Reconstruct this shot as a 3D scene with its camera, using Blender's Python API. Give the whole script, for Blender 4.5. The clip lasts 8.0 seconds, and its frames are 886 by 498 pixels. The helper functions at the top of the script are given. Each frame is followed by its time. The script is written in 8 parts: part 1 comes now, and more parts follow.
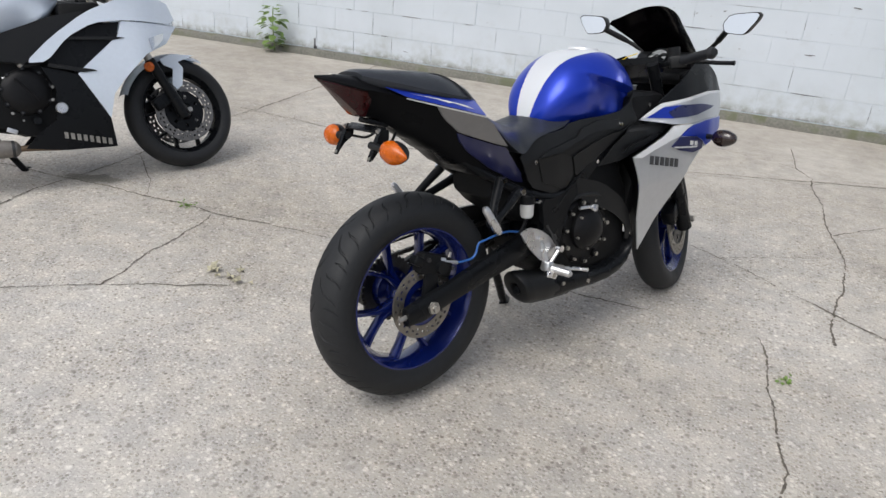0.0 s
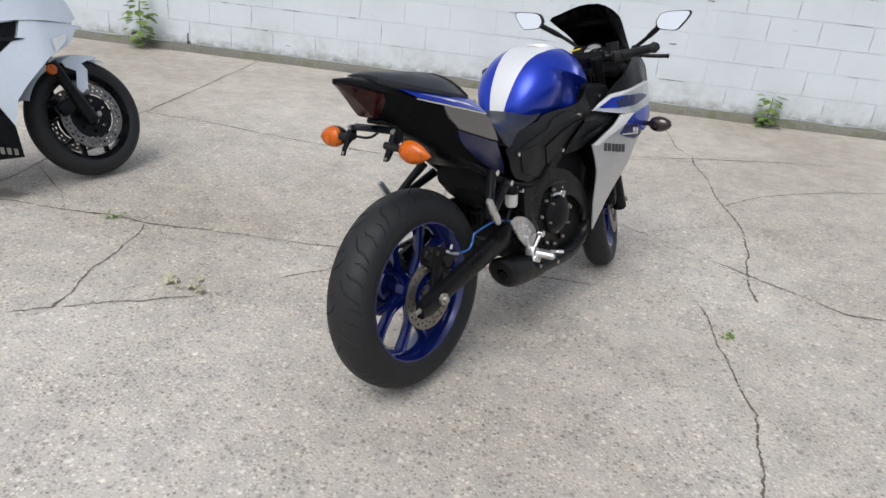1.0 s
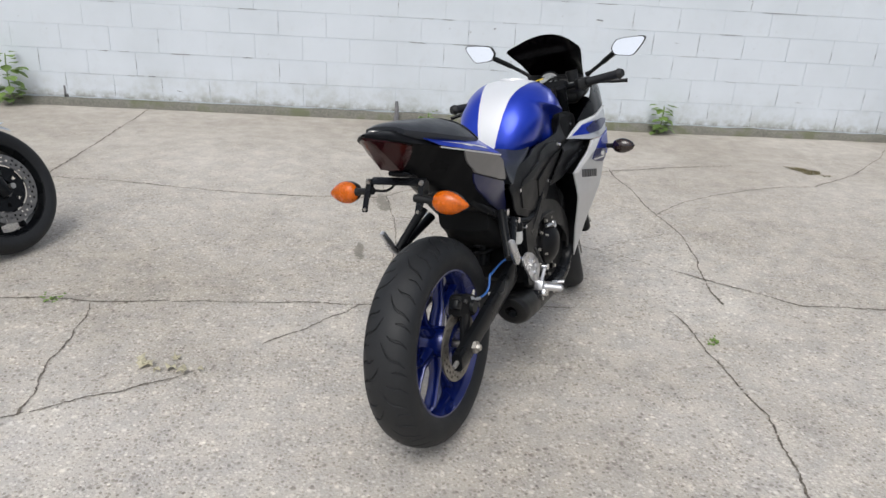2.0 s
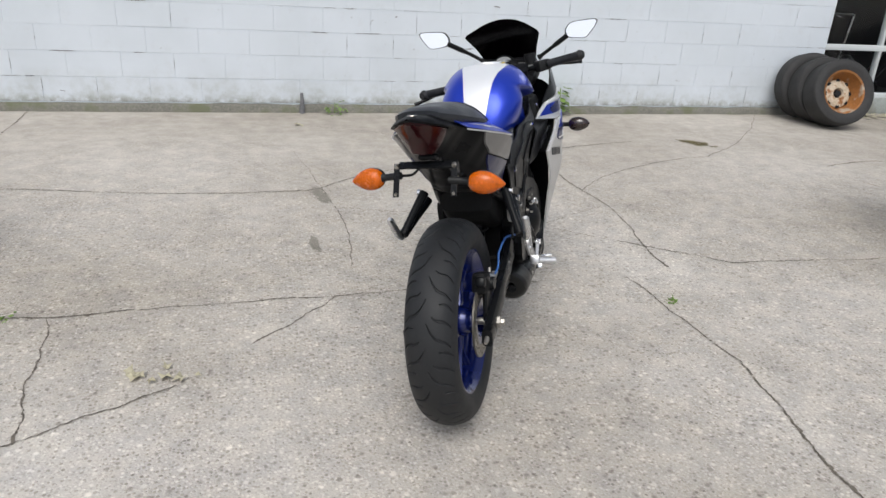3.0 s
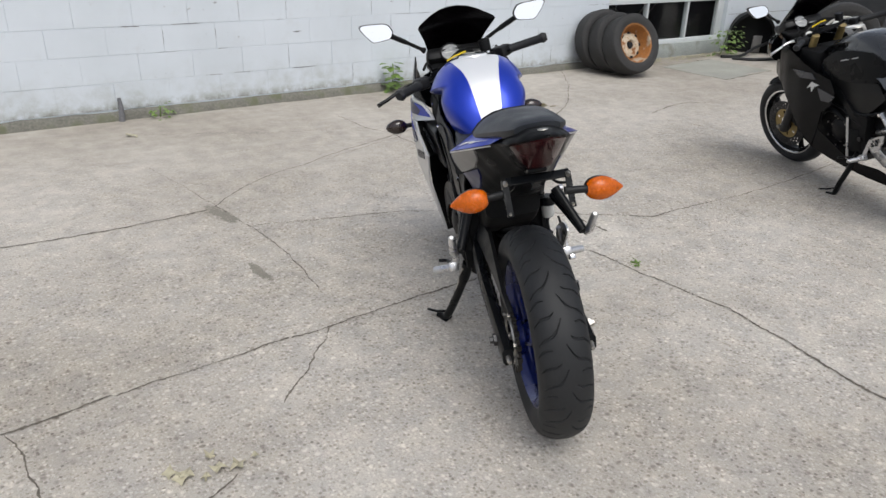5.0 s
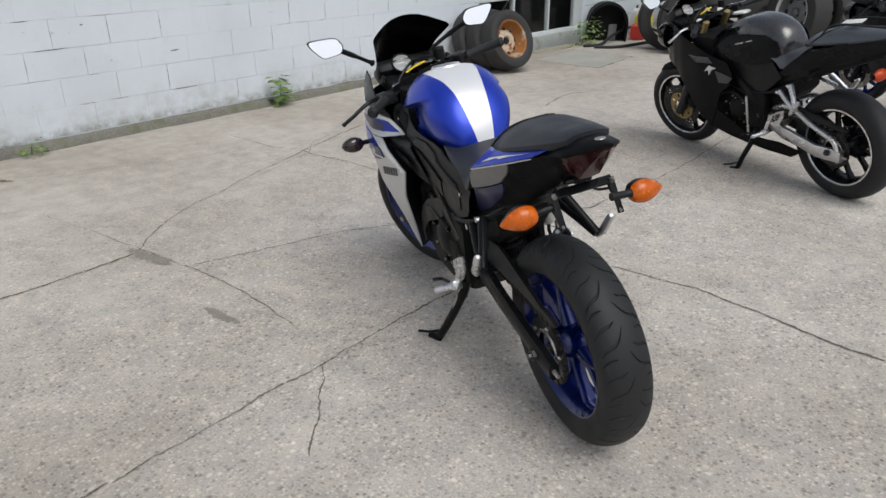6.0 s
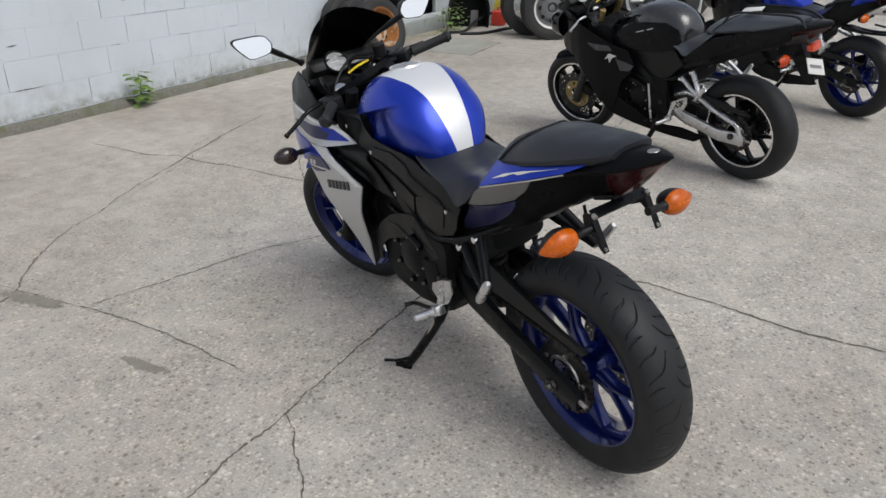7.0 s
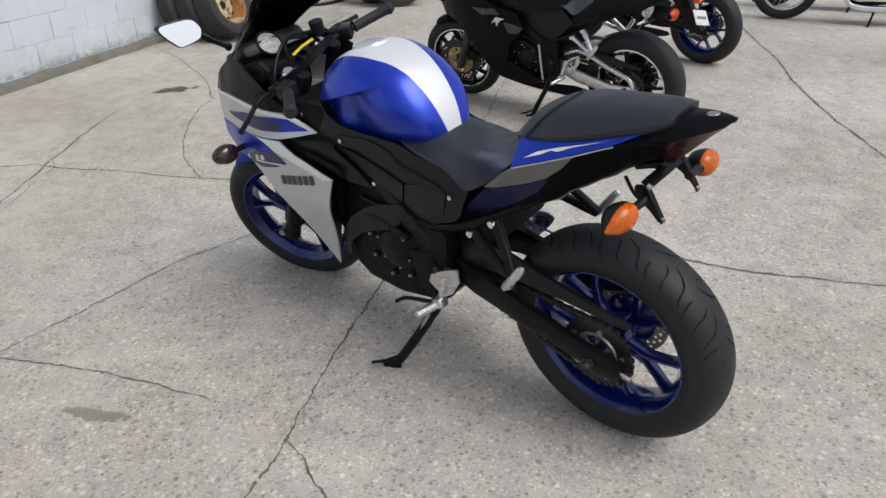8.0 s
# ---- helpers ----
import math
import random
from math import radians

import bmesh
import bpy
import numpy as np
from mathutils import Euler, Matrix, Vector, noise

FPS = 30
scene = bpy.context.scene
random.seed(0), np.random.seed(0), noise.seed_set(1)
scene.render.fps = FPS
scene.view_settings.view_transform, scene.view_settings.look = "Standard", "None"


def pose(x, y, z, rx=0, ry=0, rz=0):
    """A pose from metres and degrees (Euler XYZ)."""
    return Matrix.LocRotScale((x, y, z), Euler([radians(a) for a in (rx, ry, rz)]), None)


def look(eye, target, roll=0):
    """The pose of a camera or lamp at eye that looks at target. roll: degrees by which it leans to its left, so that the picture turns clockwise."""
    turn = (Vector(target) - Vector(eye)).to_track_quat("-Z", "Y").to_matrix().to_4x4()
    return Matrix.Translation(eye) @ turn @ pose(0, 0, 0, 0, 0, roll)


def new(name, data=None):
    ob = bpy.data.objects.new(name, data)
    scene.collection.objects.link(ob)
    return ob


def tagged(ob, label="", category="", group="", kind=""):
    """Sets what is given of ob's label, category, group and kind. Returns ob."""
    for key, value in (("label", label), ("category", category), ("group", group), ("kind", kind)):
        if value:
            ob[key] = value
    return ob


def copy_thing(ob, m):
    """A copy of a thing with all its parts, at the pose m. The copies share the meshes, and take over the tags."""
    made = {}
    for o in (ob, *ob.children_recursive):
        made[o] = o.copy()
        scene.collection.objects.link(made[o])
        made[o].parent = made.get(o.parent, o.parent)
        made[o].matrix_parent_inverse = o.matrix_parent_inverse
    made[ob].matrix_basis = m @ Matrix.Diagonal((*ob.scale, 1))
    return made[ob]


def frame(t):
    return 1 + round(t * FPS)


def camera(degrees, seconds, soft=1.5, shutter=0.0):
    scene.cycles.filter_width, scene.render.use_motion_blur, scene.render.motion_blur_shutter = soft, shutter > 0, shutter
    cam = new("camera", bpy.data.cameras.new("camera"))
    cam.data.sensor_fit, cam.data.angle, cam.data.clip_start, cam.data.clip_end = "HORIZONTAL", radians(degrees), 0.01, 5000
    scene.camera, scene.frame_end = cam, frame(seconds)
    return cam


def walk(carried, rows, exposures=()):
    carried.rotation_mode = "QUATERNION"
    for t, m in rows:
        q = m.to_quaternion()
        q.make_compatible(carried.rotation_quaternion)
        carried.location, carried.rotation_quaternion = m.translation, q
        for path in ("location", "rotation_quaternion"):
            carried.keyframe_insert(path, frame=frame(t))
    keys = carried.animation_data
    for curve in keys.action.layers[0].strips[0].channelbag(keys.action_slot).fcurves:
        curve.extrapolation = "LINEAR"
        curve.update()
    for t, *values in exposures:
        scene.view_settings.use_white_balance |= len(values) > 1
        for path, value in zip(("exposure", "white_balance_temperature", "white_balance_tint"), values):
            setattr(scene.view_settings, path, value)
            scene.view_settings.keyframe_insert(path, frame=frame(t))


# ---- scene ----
cam = camera(63.6, 8.0)
PATH = [
    (0, (-0.127, -0.083, 1.314), (-0.749, 1.62, 0.468), 4.5),
    (0.5, (-0.327, -0.178, 1.313), (-0.757, 1.602, 0.509), 5.1),
    (1, (-0.528, -0.268, 1.32), (-0.747, 1.535, 0.483), 5.8),
    (1.5, (-0.751, -0.222, 1.318), (-0.83, 1.616, 0.534), 5.0),
    (1.7, (-0.827, -0.2, 1.33), (-0.834, 1.648, 0.564), 4.4),
    (2.8, (-1.304, -0.242, 1.309), (-0.868, 1.567, 0.574), 2.7),
    (3, (-1.381, -0.197, 1.297), (-0.897, 1.589, 0.54), 3.4),
    (3.5, (-1.574, -0.058, 1.31), (-0.999, 1.686, 0.518), 2.9),
    (4, (-1.796, 0.049, 1.305), (-1.029, 1.718, 0.514), 3.5),
    (4.2, (-1.892, 0.082, 1.309), (-1.03, 1.699, 0.508), 3.5),
    (5.3, (-2.163, 0.444, 1.336), (-1.039, 1.886, 0.525), 1.1),
    (5.5, (-2.21, 0.513, 1.329), (-1.036, 1.913, 0.517), 1.1),
    (6, (-2.378, 0.713, 1.346), (-1.02, 1.942, 0.541), -0.6),
    (6.5, (-2.44, 0.915, 1.336), (-0.944, 1.954, 0.509), 0.1),
    (7, (-2.398, 1.18, 1.347), (-0.811, 2.06, 0.506), 0.5),
    (7.5, (-2.407, 1.407, 1.34), (-0.748, 2.115, 0.477), 0.5),
    (8, (-2.432, 1.635, 1.333), (-0.712, 2.09, 0.419), -0.5),
]
walk(cam, [(t, look(eye, target, roll)) for t, eye, target, roll in PATH], exposures=[(0.0, 0.09, 6450, 10), (4.2, 0.10, 6480, 10), (5.5, -0.02, 6480, 10), (6.5, -0.12, 6460, 10), (7.0, -0.14, 6450, 10), (8.0, 0.01, 6450, 10)])

import collections

# ---- light ----
world = bpy.data.worlds.new("overcast_sky")
scene.world = world
world.use_nodes = True
wn, wl = world.node_tree.nodes, world.node_tree.links
sky = wn.new("ShaderNodeTexSky")
sky.sky_type = "NISHITA"
sky.sun_disc = False
sky.sun_elevation, sky.sun_rotation = radians(58), radians(200)
sky.air_density, sky.dust_density, sky.ozone_density = 1.0, 4.0, 1.0
soft_sky = wn.new("ShaderNodeHueSaturation")
soft_sky.inputs["Saturation"].default_value = 0.5
wl.new(sky.outputs[0], soft_sky.inputs["Color"])
wl.new(soft_sky.outputs[0], wn["Background"].inputs["Color"])
wn["Background"].inputs["Strength"].default_value = 0.15
sun = new("sun", bpy.data.lights.new("sun", "SUN"))
sun.data.energy, sun.data.angle, sun.data.color = 1.2, radians(40), (0.955, 0.99, 0.965)
sun.matrix_world = look((-3, -6, 12), (0, 2, 0))
scene.view_settings.exposure = 0.0

# ---- materials ----


def surface(name, base, rough=0.5, metal=0.0, vary=0.12, scale=6.0, fine=60.0, bump=0.0, coat=0.0, rough_vary=0.1, spots=None, shine=0.5):
    """A painted, plastic, metal or mineral surface with variation at two scales."""
    m = bpy.data.materials.new(name)
    m.use_nodes = True
    n, l = m.node_tree.nodes, m.node_tree.links
    b = n["Principled BSDF"]
    tc = n.new("ShaderNodeTexCoord")
    big, small = n.new("ShaderNodeTexNoise"), n.new("ShaderNodeTexNoise")
    for node, s in ((big, scale), (small, fine)):
        node.inputs["Scale"].default_value = s
        node.inputs["Detail"].default_value = 4
        l.new(tc.outputs["Object"], node.inputs["Vector"])
    both = n.new("ShaderNodeMath")
    both.operation = "ADD"
    l.new(big.outputs["Fac"], both.inputs[0])
    l.new(small.outputs["Fac"], both.inputs[1])
    ramp = n.new("ShaderNodeMapRange")
    ramp.inputs["From Min"].default_value, ramp.inputs["From Max"].default_value = 0.6, 1.4
    ramp.inputs["To Min"].default_value, ramp.inputs["To Max"].default_value = 1 - vary, 1 + vary
    l.new(both.outputs[0], ramp.inputs["Value"])
    tint = n.new("ShaderNodeMix")
    tint.data_type, tint.blend_type = "RGBA", "MULTIPLY"
    tint.inputs[0].default_value = 1.0
    tint.inputs[6].default_value = (*base, 1)
    l.new(ramp.outputs[0], tint.inputs[7])
    out = tint.outputs[2]
    if spots:
        colour, amount, size = spots
        sp = n.new("ShaderNodeTexNoise")
        sp.inputs["Scale"].default_value, sp.inputs["Detail"].default_value = size, 6
        l.new(tc.outputs["Object"], sp.inputs["Vector"])
        cut = n.new("ShaderNodeMapRange")
        cut.inputs["From Min"].default_value, cut.inputs["From Max"].default_value = 0.62 - amount * 0.3, 0.72 - amount * 0.3
        l.new(sp.outputs["Fac"], cut.inputs["Value"])
        mx = n.new("ShaderNodeMix")
        mx.data_type = "RGBA"
        mx.inputs[7].default_value = (*colour, 1)
        l.new(cut.outputs[0], mx.inputs[0])
        l.new(out, mx.inputs[6])
        out = mx.outputs[2]
    l.new(out, b.inputs["Base Color"])
    rr = n.new("ShaderNodeMapRange")
    rr.inputs["From Min"].default_value, rr.inputs["From Max"].default_value = 0.3, 0.7
    rr.inputs["To Min"].default_value, rr.inputs["To Max"].default_value = max(rough - rough_vary, 0.02), min(rough + rough_vary, 1)
    l.new(big.outputs["Fac"], rr.inputs["Value"])
    l.new(rr.outputs[0], b.inputs["Roughness"])
    b.inputs["Metallic"].default_value = metal
    b.inputs["Specular IOR Level"].default_value = shine
    b.inputs["Coat Weight"].default_value = coat
    b.inputs["Coat Roughness"].default_value = 0.06
    if bump:
        bp = n.new("ShaderNodeBump")
        bp.inputs["Strength"].default_value, bp.inputs["Distance"].default_value = bump, 0.002
        l.new(small.outputs["Fac"], bp.inputs["Height"])
        l.new(bp.outputs[0], b.inputs["Normal"])
    return m


def glass(name, base, rough=0.05, ior=1.45, transmission=1.0):
    m = bpy.data.materials.new(name)
    m.use_nodes = True
    b = m.node_tree.nodes["Principled BSDF"]
    b.inputs["Base Color"].default_value = (*base, 1)
    b.inputs["Roughness"].default_value = rough
    b.inputs["IOR"].default_value = ior
    b.inputs["Transmission Weight"].default_value = transmission
    return m


def concrete_material():
    """Worn concrete with pebbles showing: stones of mixed colour in a grey-tan mortar, smoother patches and large stains."""
    m = bpy.data.materials.new("worn_concrete")
    m.use_nodes = True
    n, l = m.node_tree.nodes, m.node_tree.links
    b = n["Principled BSDF"]
    tc = n.new("ShaderNodeTexCoord")

    def tex(kind, **inputs):
        node = n.new(kind)
        l.new(tc.outputs["Object"], node.inputs["Vector"])
        for k, v in inputs.items():
            node.inputs[k.replace("_", " ")].default_value = v
        return node

    def rng(src, a, c, lo=0.0, hi=1.0):
        node = n.new("ShaderNodeMapRange")
        for k, v in zip(("From Min", "From Max", "To Min", "To Max"), (a, c, lo, hi)):
            node.inputs[k].default_value = v
        l.new(src, node.inputs["Value"])
        return node.outputs[0]

    def mix(fac, a, c, mode="MIX"):
        node = n.new("ShaderNodeMix")
        node.data_type, node.blend_type = "RGBA", mode
        for sock, v in ((0, fac), (6, a), (7, c)):
            if isinstance(v, (tuple, float, int)):
                node.inputs[sock].default_value = (*v, 1) if isinstance(v, tuple) else v
            else:
                l.new(v, node.inputs[sock])
        return node.outputs[2]

    stones = tex("ShaderNodeTexVoronoi", Scale=85.0, Randomness=1.0)
    coarse = tex("ShaderNodeTexVoronoi", Scale=42.0, Randomness=1.0)
    grain = tex("ShaderNodeTexNoise", Scale=260.0, Detail=3.0)
    large = tex("ShaderNodeTexNoise", Scale=0.55, Detail=5.0, Roughness=0.6)
    mid = tex("ShaderNodeTexNoise", Scale=2.6, Detail=6.0, Roughness=0.65)
    sep = n.new("ShaderNodeSeparateColor")
    l.new(stones.outputs["Color"], sep.inputs[0])
    sepc = n.new("ShaderNodeSeparateColor")
    l.new(coarse.outputs["Color"], sepc.inputs[0])
    ramp = n.new("ShaderNodeValToRGB")
    l.new(sep.outputs[0], ramp.inputs[0])
    e = ramp.color_ramp.elements
    e[0].position, e[0].color = 0.0, (0.20, 0.185, 0.165, 1)
    e[1].position, e[1].color = 1.0, (0.72, 0.70, 0.66, 1)
    for pos, c in ((0.12, (0.30, 0.275, 0.245)), (0.3, (0.395, 0.372, 0.342)), (0.6, (0.495, 0.475, 0.445)), (0.84, (0.595, 0.575, 0.545))):
        k = e.new(pos)
        k.color = (*c, 1)
    mortar = mix(rng(grain.outputs["Fac"], 0.3, 0.7), (0.41, 0.392, 0.368), (0.53, 0.511, 0.484))
    stone_mask = rng(stones.outputs["Distance"], 0.30, 0.52, 1.0, 0.0)
    exposed = rng(mid.outputs["Fac"], 0.30, 0.58, 0.35, 1.0)
    both = n.new("ShaderNodeMath")
    both.operation = "MULTIPLY"
    l.new(stone_mask, both.inputs[0])
    l.new(exposed, both.inputs[1])
    col = mix(both.outputs[0], mortar, ramp.outputs[0])
    # irregular dark and pale chips
    chip_a = tex("ShaderNodeTexNoise", Scale=120.0, Detail=2.0, Roughness=0.6)
    chip_b = tex("ShaderNodeTexNoise", Scale=95.0, Detail=2.5, Roughness=0.65, Distortion=0.4)
    far = tex("ShaderNodeTexNoise", Scale=1.1, Detail=5.0, Roughness=0.6)
    pos = n.new("ShaderNodeSeparateXYZ")
    l.new(tc.outputs["Object"], pos.inputs[0])
    wander = n.new("ShaderNodeMath")
    wander.operation = "MULTIPLY_ADD"
    l.new(far.outputs["Fac"], wander.inputs[0])
    wander.inputs[1].default_value = 3.4
    l.new(pos.outputs["Y"], wander.inputs[2])
    smooth = rng(wander.outputs[0], 4.9, 7.3)
    rougher = rng(smooth, 0.0, 1.0, 1.0, 0.22)

    def times(a, c):
        node = n.new("ShaderNodeMath")
        node.operation = "MULTIPLY"
        l.new(a, node.inputs[0])
        l.new(c, node.inputs[1])
        return node.outputs[0]
    col = mix(times(rng(chip_b.outputs["Fac"], 0.58, 0.73, 0.0, 0.60), rougher), col, (0.19, 0.17, 0.145))
    col = mix(times(rng(chip_a.outputs["Fac"], 0.58, 0.73, 0.0, 0.68), rougher), col, (0.76, 0.74, 0.70))
    # single pale and dark pebbles, and a few larger pits
    pits = tex("ShaderNodeTexVoronoi", Scale=13.0, Randomness=1.0)
    sepp = n.new("ShaderNodeSeparateColor")
    l.new(pits.outputs["Color"], sepp.inputs[0])
    near_c = rng(coarse.outputs["Distance"], 0.18, 0.46, 1.0, 0.0)
    col = mix(times(times(near_c, rng(sepc.outputs[0], 0.79, 0.91, 0.0, 0.72)), rougher), col, (0.74, 0.72, 0.68))
    col = mix(times(times(near_c, rng(sepc.outputs[0], 0.09, 0.21, 0.70, 0.0)), rougher), col, (0.22, 0.20, 0.18))
    col = mix(times(times(rng(pits.outputs["Distance"], 0.07, 0.13, 1.0, 0.0), rng(sepp.outputs[1], 0.88, 0.93, 0.0, 0.65)), rougher), col, (0.16, 0.145, 0.125))
    col = mix(times(times(rng(pits.outputs["Distance"], 0.08, 0.15, 1.0, 0.0), rng(sepp.outputs[1], 0.07, 0.12, 0.55, 0.0)), rougher), col, (0.78, 0.765, 0.73))
    patches = tex("ShaderNodeTexNoise", Scale=9.0, Detail=4.0, Roughness=0.6)
    col = mix(0.9, col, mix(rng(patches.outputs["Fac"], 0.35, 0.65), (0.89, 0.887, 0.895), (1.10, 1.075, 1.035)), "MULTIPLY")
    worn = mix(rng(patches.outputs["Fac"], 0.3, 0.7), (0.325, 0.300, 0.268), (0.425, 0.397, 0.360))
    col = mix(rng(smooth, 0.0, 1.0, 0.0, 0.78), col, worn)
    stain = mix(rng(large.outputs["Fac"], 0.35, 0.65), (0.79, 0.770, 0.732), (1.12, 1.125, 1.12))
    col = mix(1.0, col, stain, "MULTIPLY")
    blot = mix(rng(mid.outputs["Fac"], 0.3, 0.75), (1.06, 1.05, 1.04), (0.84, 0.82, 0.80))
    col = mix(0.8, col, blot, "MULTIPLY")
    l.new(col, b.inputs["Base Color"])
    b.inputs["Roughness"].default_value = 0.9
    b.inputs["Specular IOR Level"].default_value = 0.25
    bp = n.new("ShaderNodeBump")
    bp.inputs["Strength"].default_value, bp.inputs["Distance"].default_value = 0.55, 0.003
    l.new(times(both.outputs[0], rougher), bp.inputs["Height"])
    l.new(bp.outputs[0], b.inputs["Normal"])
    return m


CONCRETE = concrete_material()
CRACK_DIRT = surface("crack_dirt", (0.128, 0.110, 0.090), 0.95, vary=0.55, scale=24, fine=170, bump=0.6)
STAIN = surface("dark_stain", (0.26, 0.24, 0.205), 0.9, vary=0.25, scale=9, fine=140, bump=0.4)
MOSS = surface("moss_stain", (0.15, 0.125, 0.06), 0.95, vary=0.35, scale=12, fine=120, bump=0.5)


def wall_material():
    """Thick white paint on block, weathered: faint grey clouds, flaked chips and a grimy green hem above the footing."""
    m = bpy.data.materials.new("white_wall_paint")
    m.use_nodes = True
    n, l = m.node_tree.nodes, m.node_tree.links
    b = n["Principled BSDF"]
    at = n.new("ShaderNodeNewGeometry").outputs["Position"]

    def cloud(size, detail=4.0, rough=0.55):
        node = n.new("ShaderNodeTexNoise")
        node.inputs["Scale"].default_value, node.inputs["Detail"].default_value, node.inputs["Roughness"].default_value = size, detail, rough
        l.new(at, node.inputs["Vector"])
        return node.outputs["Fac"]

    def rng(src, a, c, lo=0.0, hi=1.0):
        node = n.new("ShaderNodeMapRange")
        for k, v in zip(("From Min", "From Max", "To Min", "To Max"), (a, c, lo, hi)):
            node.inputs[k].default_value = v
        l.new(src, node.inputs["Value"])
        return node.outputs[0]

    def times(a, c):
        node = n.new("ShaderNodeMath")
        node.operation = "MULTIPLY"
        l.new(a, node.inputs[0])
        l.new(c, node.inputs[1])
        return node.outputs[0]

    def mix(fac, a, colour):
        node = n.new("ShaderNodeMix")
        node.data_type = "RGBA"
        l.new(fac, node.inputs[0])
        if isinstance(a, tuple):
            node.inputs[6].default_value = (*a, 1)
        else:
            l.new(a, node.inputs[6])
        node.inputs[7].default_value = (*colour, 1)
        return node.outputs[2]
    xyz = n.new("ShaderNodeSeparateXYZ")
    l.new(at, xyz.inputs[0])
    relief = cloud(46.0)
    col = mix(rng(cloud(1.7), 0.35, 0.68), (0.612, 0.658, 0.710), (0.562, 0.607, 0.652))
    col = mix(rng(cloud(7.0, 6.0, 0.7), 0.55, 0.74, 0.0, 0.35), col, (0.50, 0.525, 0.545))
    hem = times(rng(xyz.outputs["Z"], 0.05, 0.36, 1.0, 0.0), rng(cloud(3.4, 6.0, 0.7), 0.38, 0.62))
    col = mix(times(hem, rng(cloud(17.0, 5.0, 0.7), 0.36, 0.60, 0.12, 0.62)), col, (0.30, 0.31, 0.26))
    low = times(rng(xyz.outputs["Z"], 0.07, 0.145, 1.0, 0.0), rng(cloud(11.0, 5.0, 0.7), 0.40, 0.58))
    col = mix(times(low, rng(relief, 0.2, 0.6, 0.5, 0.85)), col, (0.17, 0.165, 0.125))
    col = mix(times(rng(cloud(24.0, 5.0, 0.6), 0.70, 0.73, 0.0, 0.8), rng(cloud(1.1), 0.45, 0.55)), col, (0.33, 0.335, 0.34))
    l.new(col, b.inputs["Base Color"])
    b.inputs["Roughness"].default_value = 0.75
    bp = n.new("ShaderNodeBump")
    bp.inputs["Strength"].default_value, bp.inputs["Distance"].default_value = 0.4, 0.002
    l.new(relief, bp.inputs["Height"])
    l.new(bp.outputs[0], b.inputs["Normal"])
    return m


WALL_PAINT = wall_material()
JOINT_PAINT = surface("joint_paint", (0.55, 0.60, 0.65), 0.85, vary=0.08, scale=5, fine=60, bump=0.4)
OPEN_JOINT = surface("open_joint", (0.16, 0.16, 0.17), 0.95, vary=0.4, scale=8, fine=70)
FOOTING = surface("footing_concrete", (0.155, 0.15, 0.128), 0.95, vary=0.4, scale=5, fine=60, bump=0.7, spots=((0.12, 0.125, 0.08), 0.35, 5))
RUBBER = surface("tyre_rubber", (0.014, 0.0148, 0.0165), 0.60, shine=0.35, vary=0.2, scale=9, fine=90, bump=0.12)
OLD_RUBBER = surface("old_tyre_rubber", (0.024, 0.0235, 0.0235), 0.75, vary=0.3, scale=7, fine=60, bump=0.25)
BLUE_RIM = surface("blue_rim_paint", (0.0035, 0.012, 0.115), 0.20, metal=0.35, vary=0.12, shine=0.4, coat=0.6)
BLUE_PAINT = surface("metallic_blue_paint", (0.009, 0.038, 0.42), 0.30, metal=0.5, vary=0.05, shine=0.4, coat=0.35, rough_vary=0.04)
DARK_BLUE = surface("dark_blue_decal", (0.009, 0.012, 0.070), 0.35, vary=0.1, coat=0.3)
SILVER_PAINT = surface("silver_paint", (0.70, 0.71, 0.73), 0.36, metal=0.25, vary=0.01, coat=0.15, rough_vary=0.05)
SILVER_FLANK = surface("metallic_silver_paint", (0.53, 0.54, 0.555), 0.34, metal=0.55, vary=0.05, coat=0.5, rough_vary=0.05)
WHITE_GRAPHIC = surface("white_graphic_paint", (0.74, 0.75, 0.76), 0.3, vary=0.03, coat=0.6, rough_vary=0.05)
DARK_STEEL = surface("dark_oily_steel", (0.05, 0.05, 0.052), 0.4, metal=0.7, vary=0.3, scale=20)
GREY_LETTER = surface("dark_grey_lettering", (0.05, 0.05, 0.053), 0.4, vary=0.1)
# Grey of plate print and liner plate, and of the silver wedge in shade.
SHADED_AND_PLAIN_GREY = surface("shaded_and_plain_grey", (0.20, 0.195, 0.195), 0.4, metal=0.3, vary=0.06, coat=0.4)
BLACK_PLASTIC = surface("black_plastic", (0.0095, 0.0098, 0.0105), 0.42, shine=0.26, vary=0.15, scale=12, fine=400, bump=0.06)
# Black parts kept darker than plastic: shade of the recesses is in the colour.
SHADED_BLACK = surface("shaded_black", (0.0060, 0.0062, 0.0068), 0.62, shine=0.16, vary=0.4, scale=14, fine=120, bump=0.2)
BLACK_SATIN = surface("satin_black", (0.0070, 0.0076, 0.0088), 0.30, shine=0.14, vary=0.12, scale=10)
BLACK_GLOSS = surface("gloss_black_paint", (0.0030, 0.0034, 0.0046), 0.12, shine=0.08, vary=0.08, coat=0.07, rough_vary=0.05)
SEAT_VINYL = surface("seat_vinyl", (0.020, 0.0225, 0.0280), 0.43, shine=0.42, vary=0.15, scale=14, fine=350, bump=0.18)
ENGINE_GREY = surface("dark_engine_metal", (0.012, 0.012, 0.013), 0.45, shine=0.3, metal=0.6, vary=0.25, scale=15, bump=0.15)
ALUMINIUM = surface("bare_aluminium", (0.62, 0.62, 0.63), 0.32, metal=0.9, vary=0.1, scale=20)
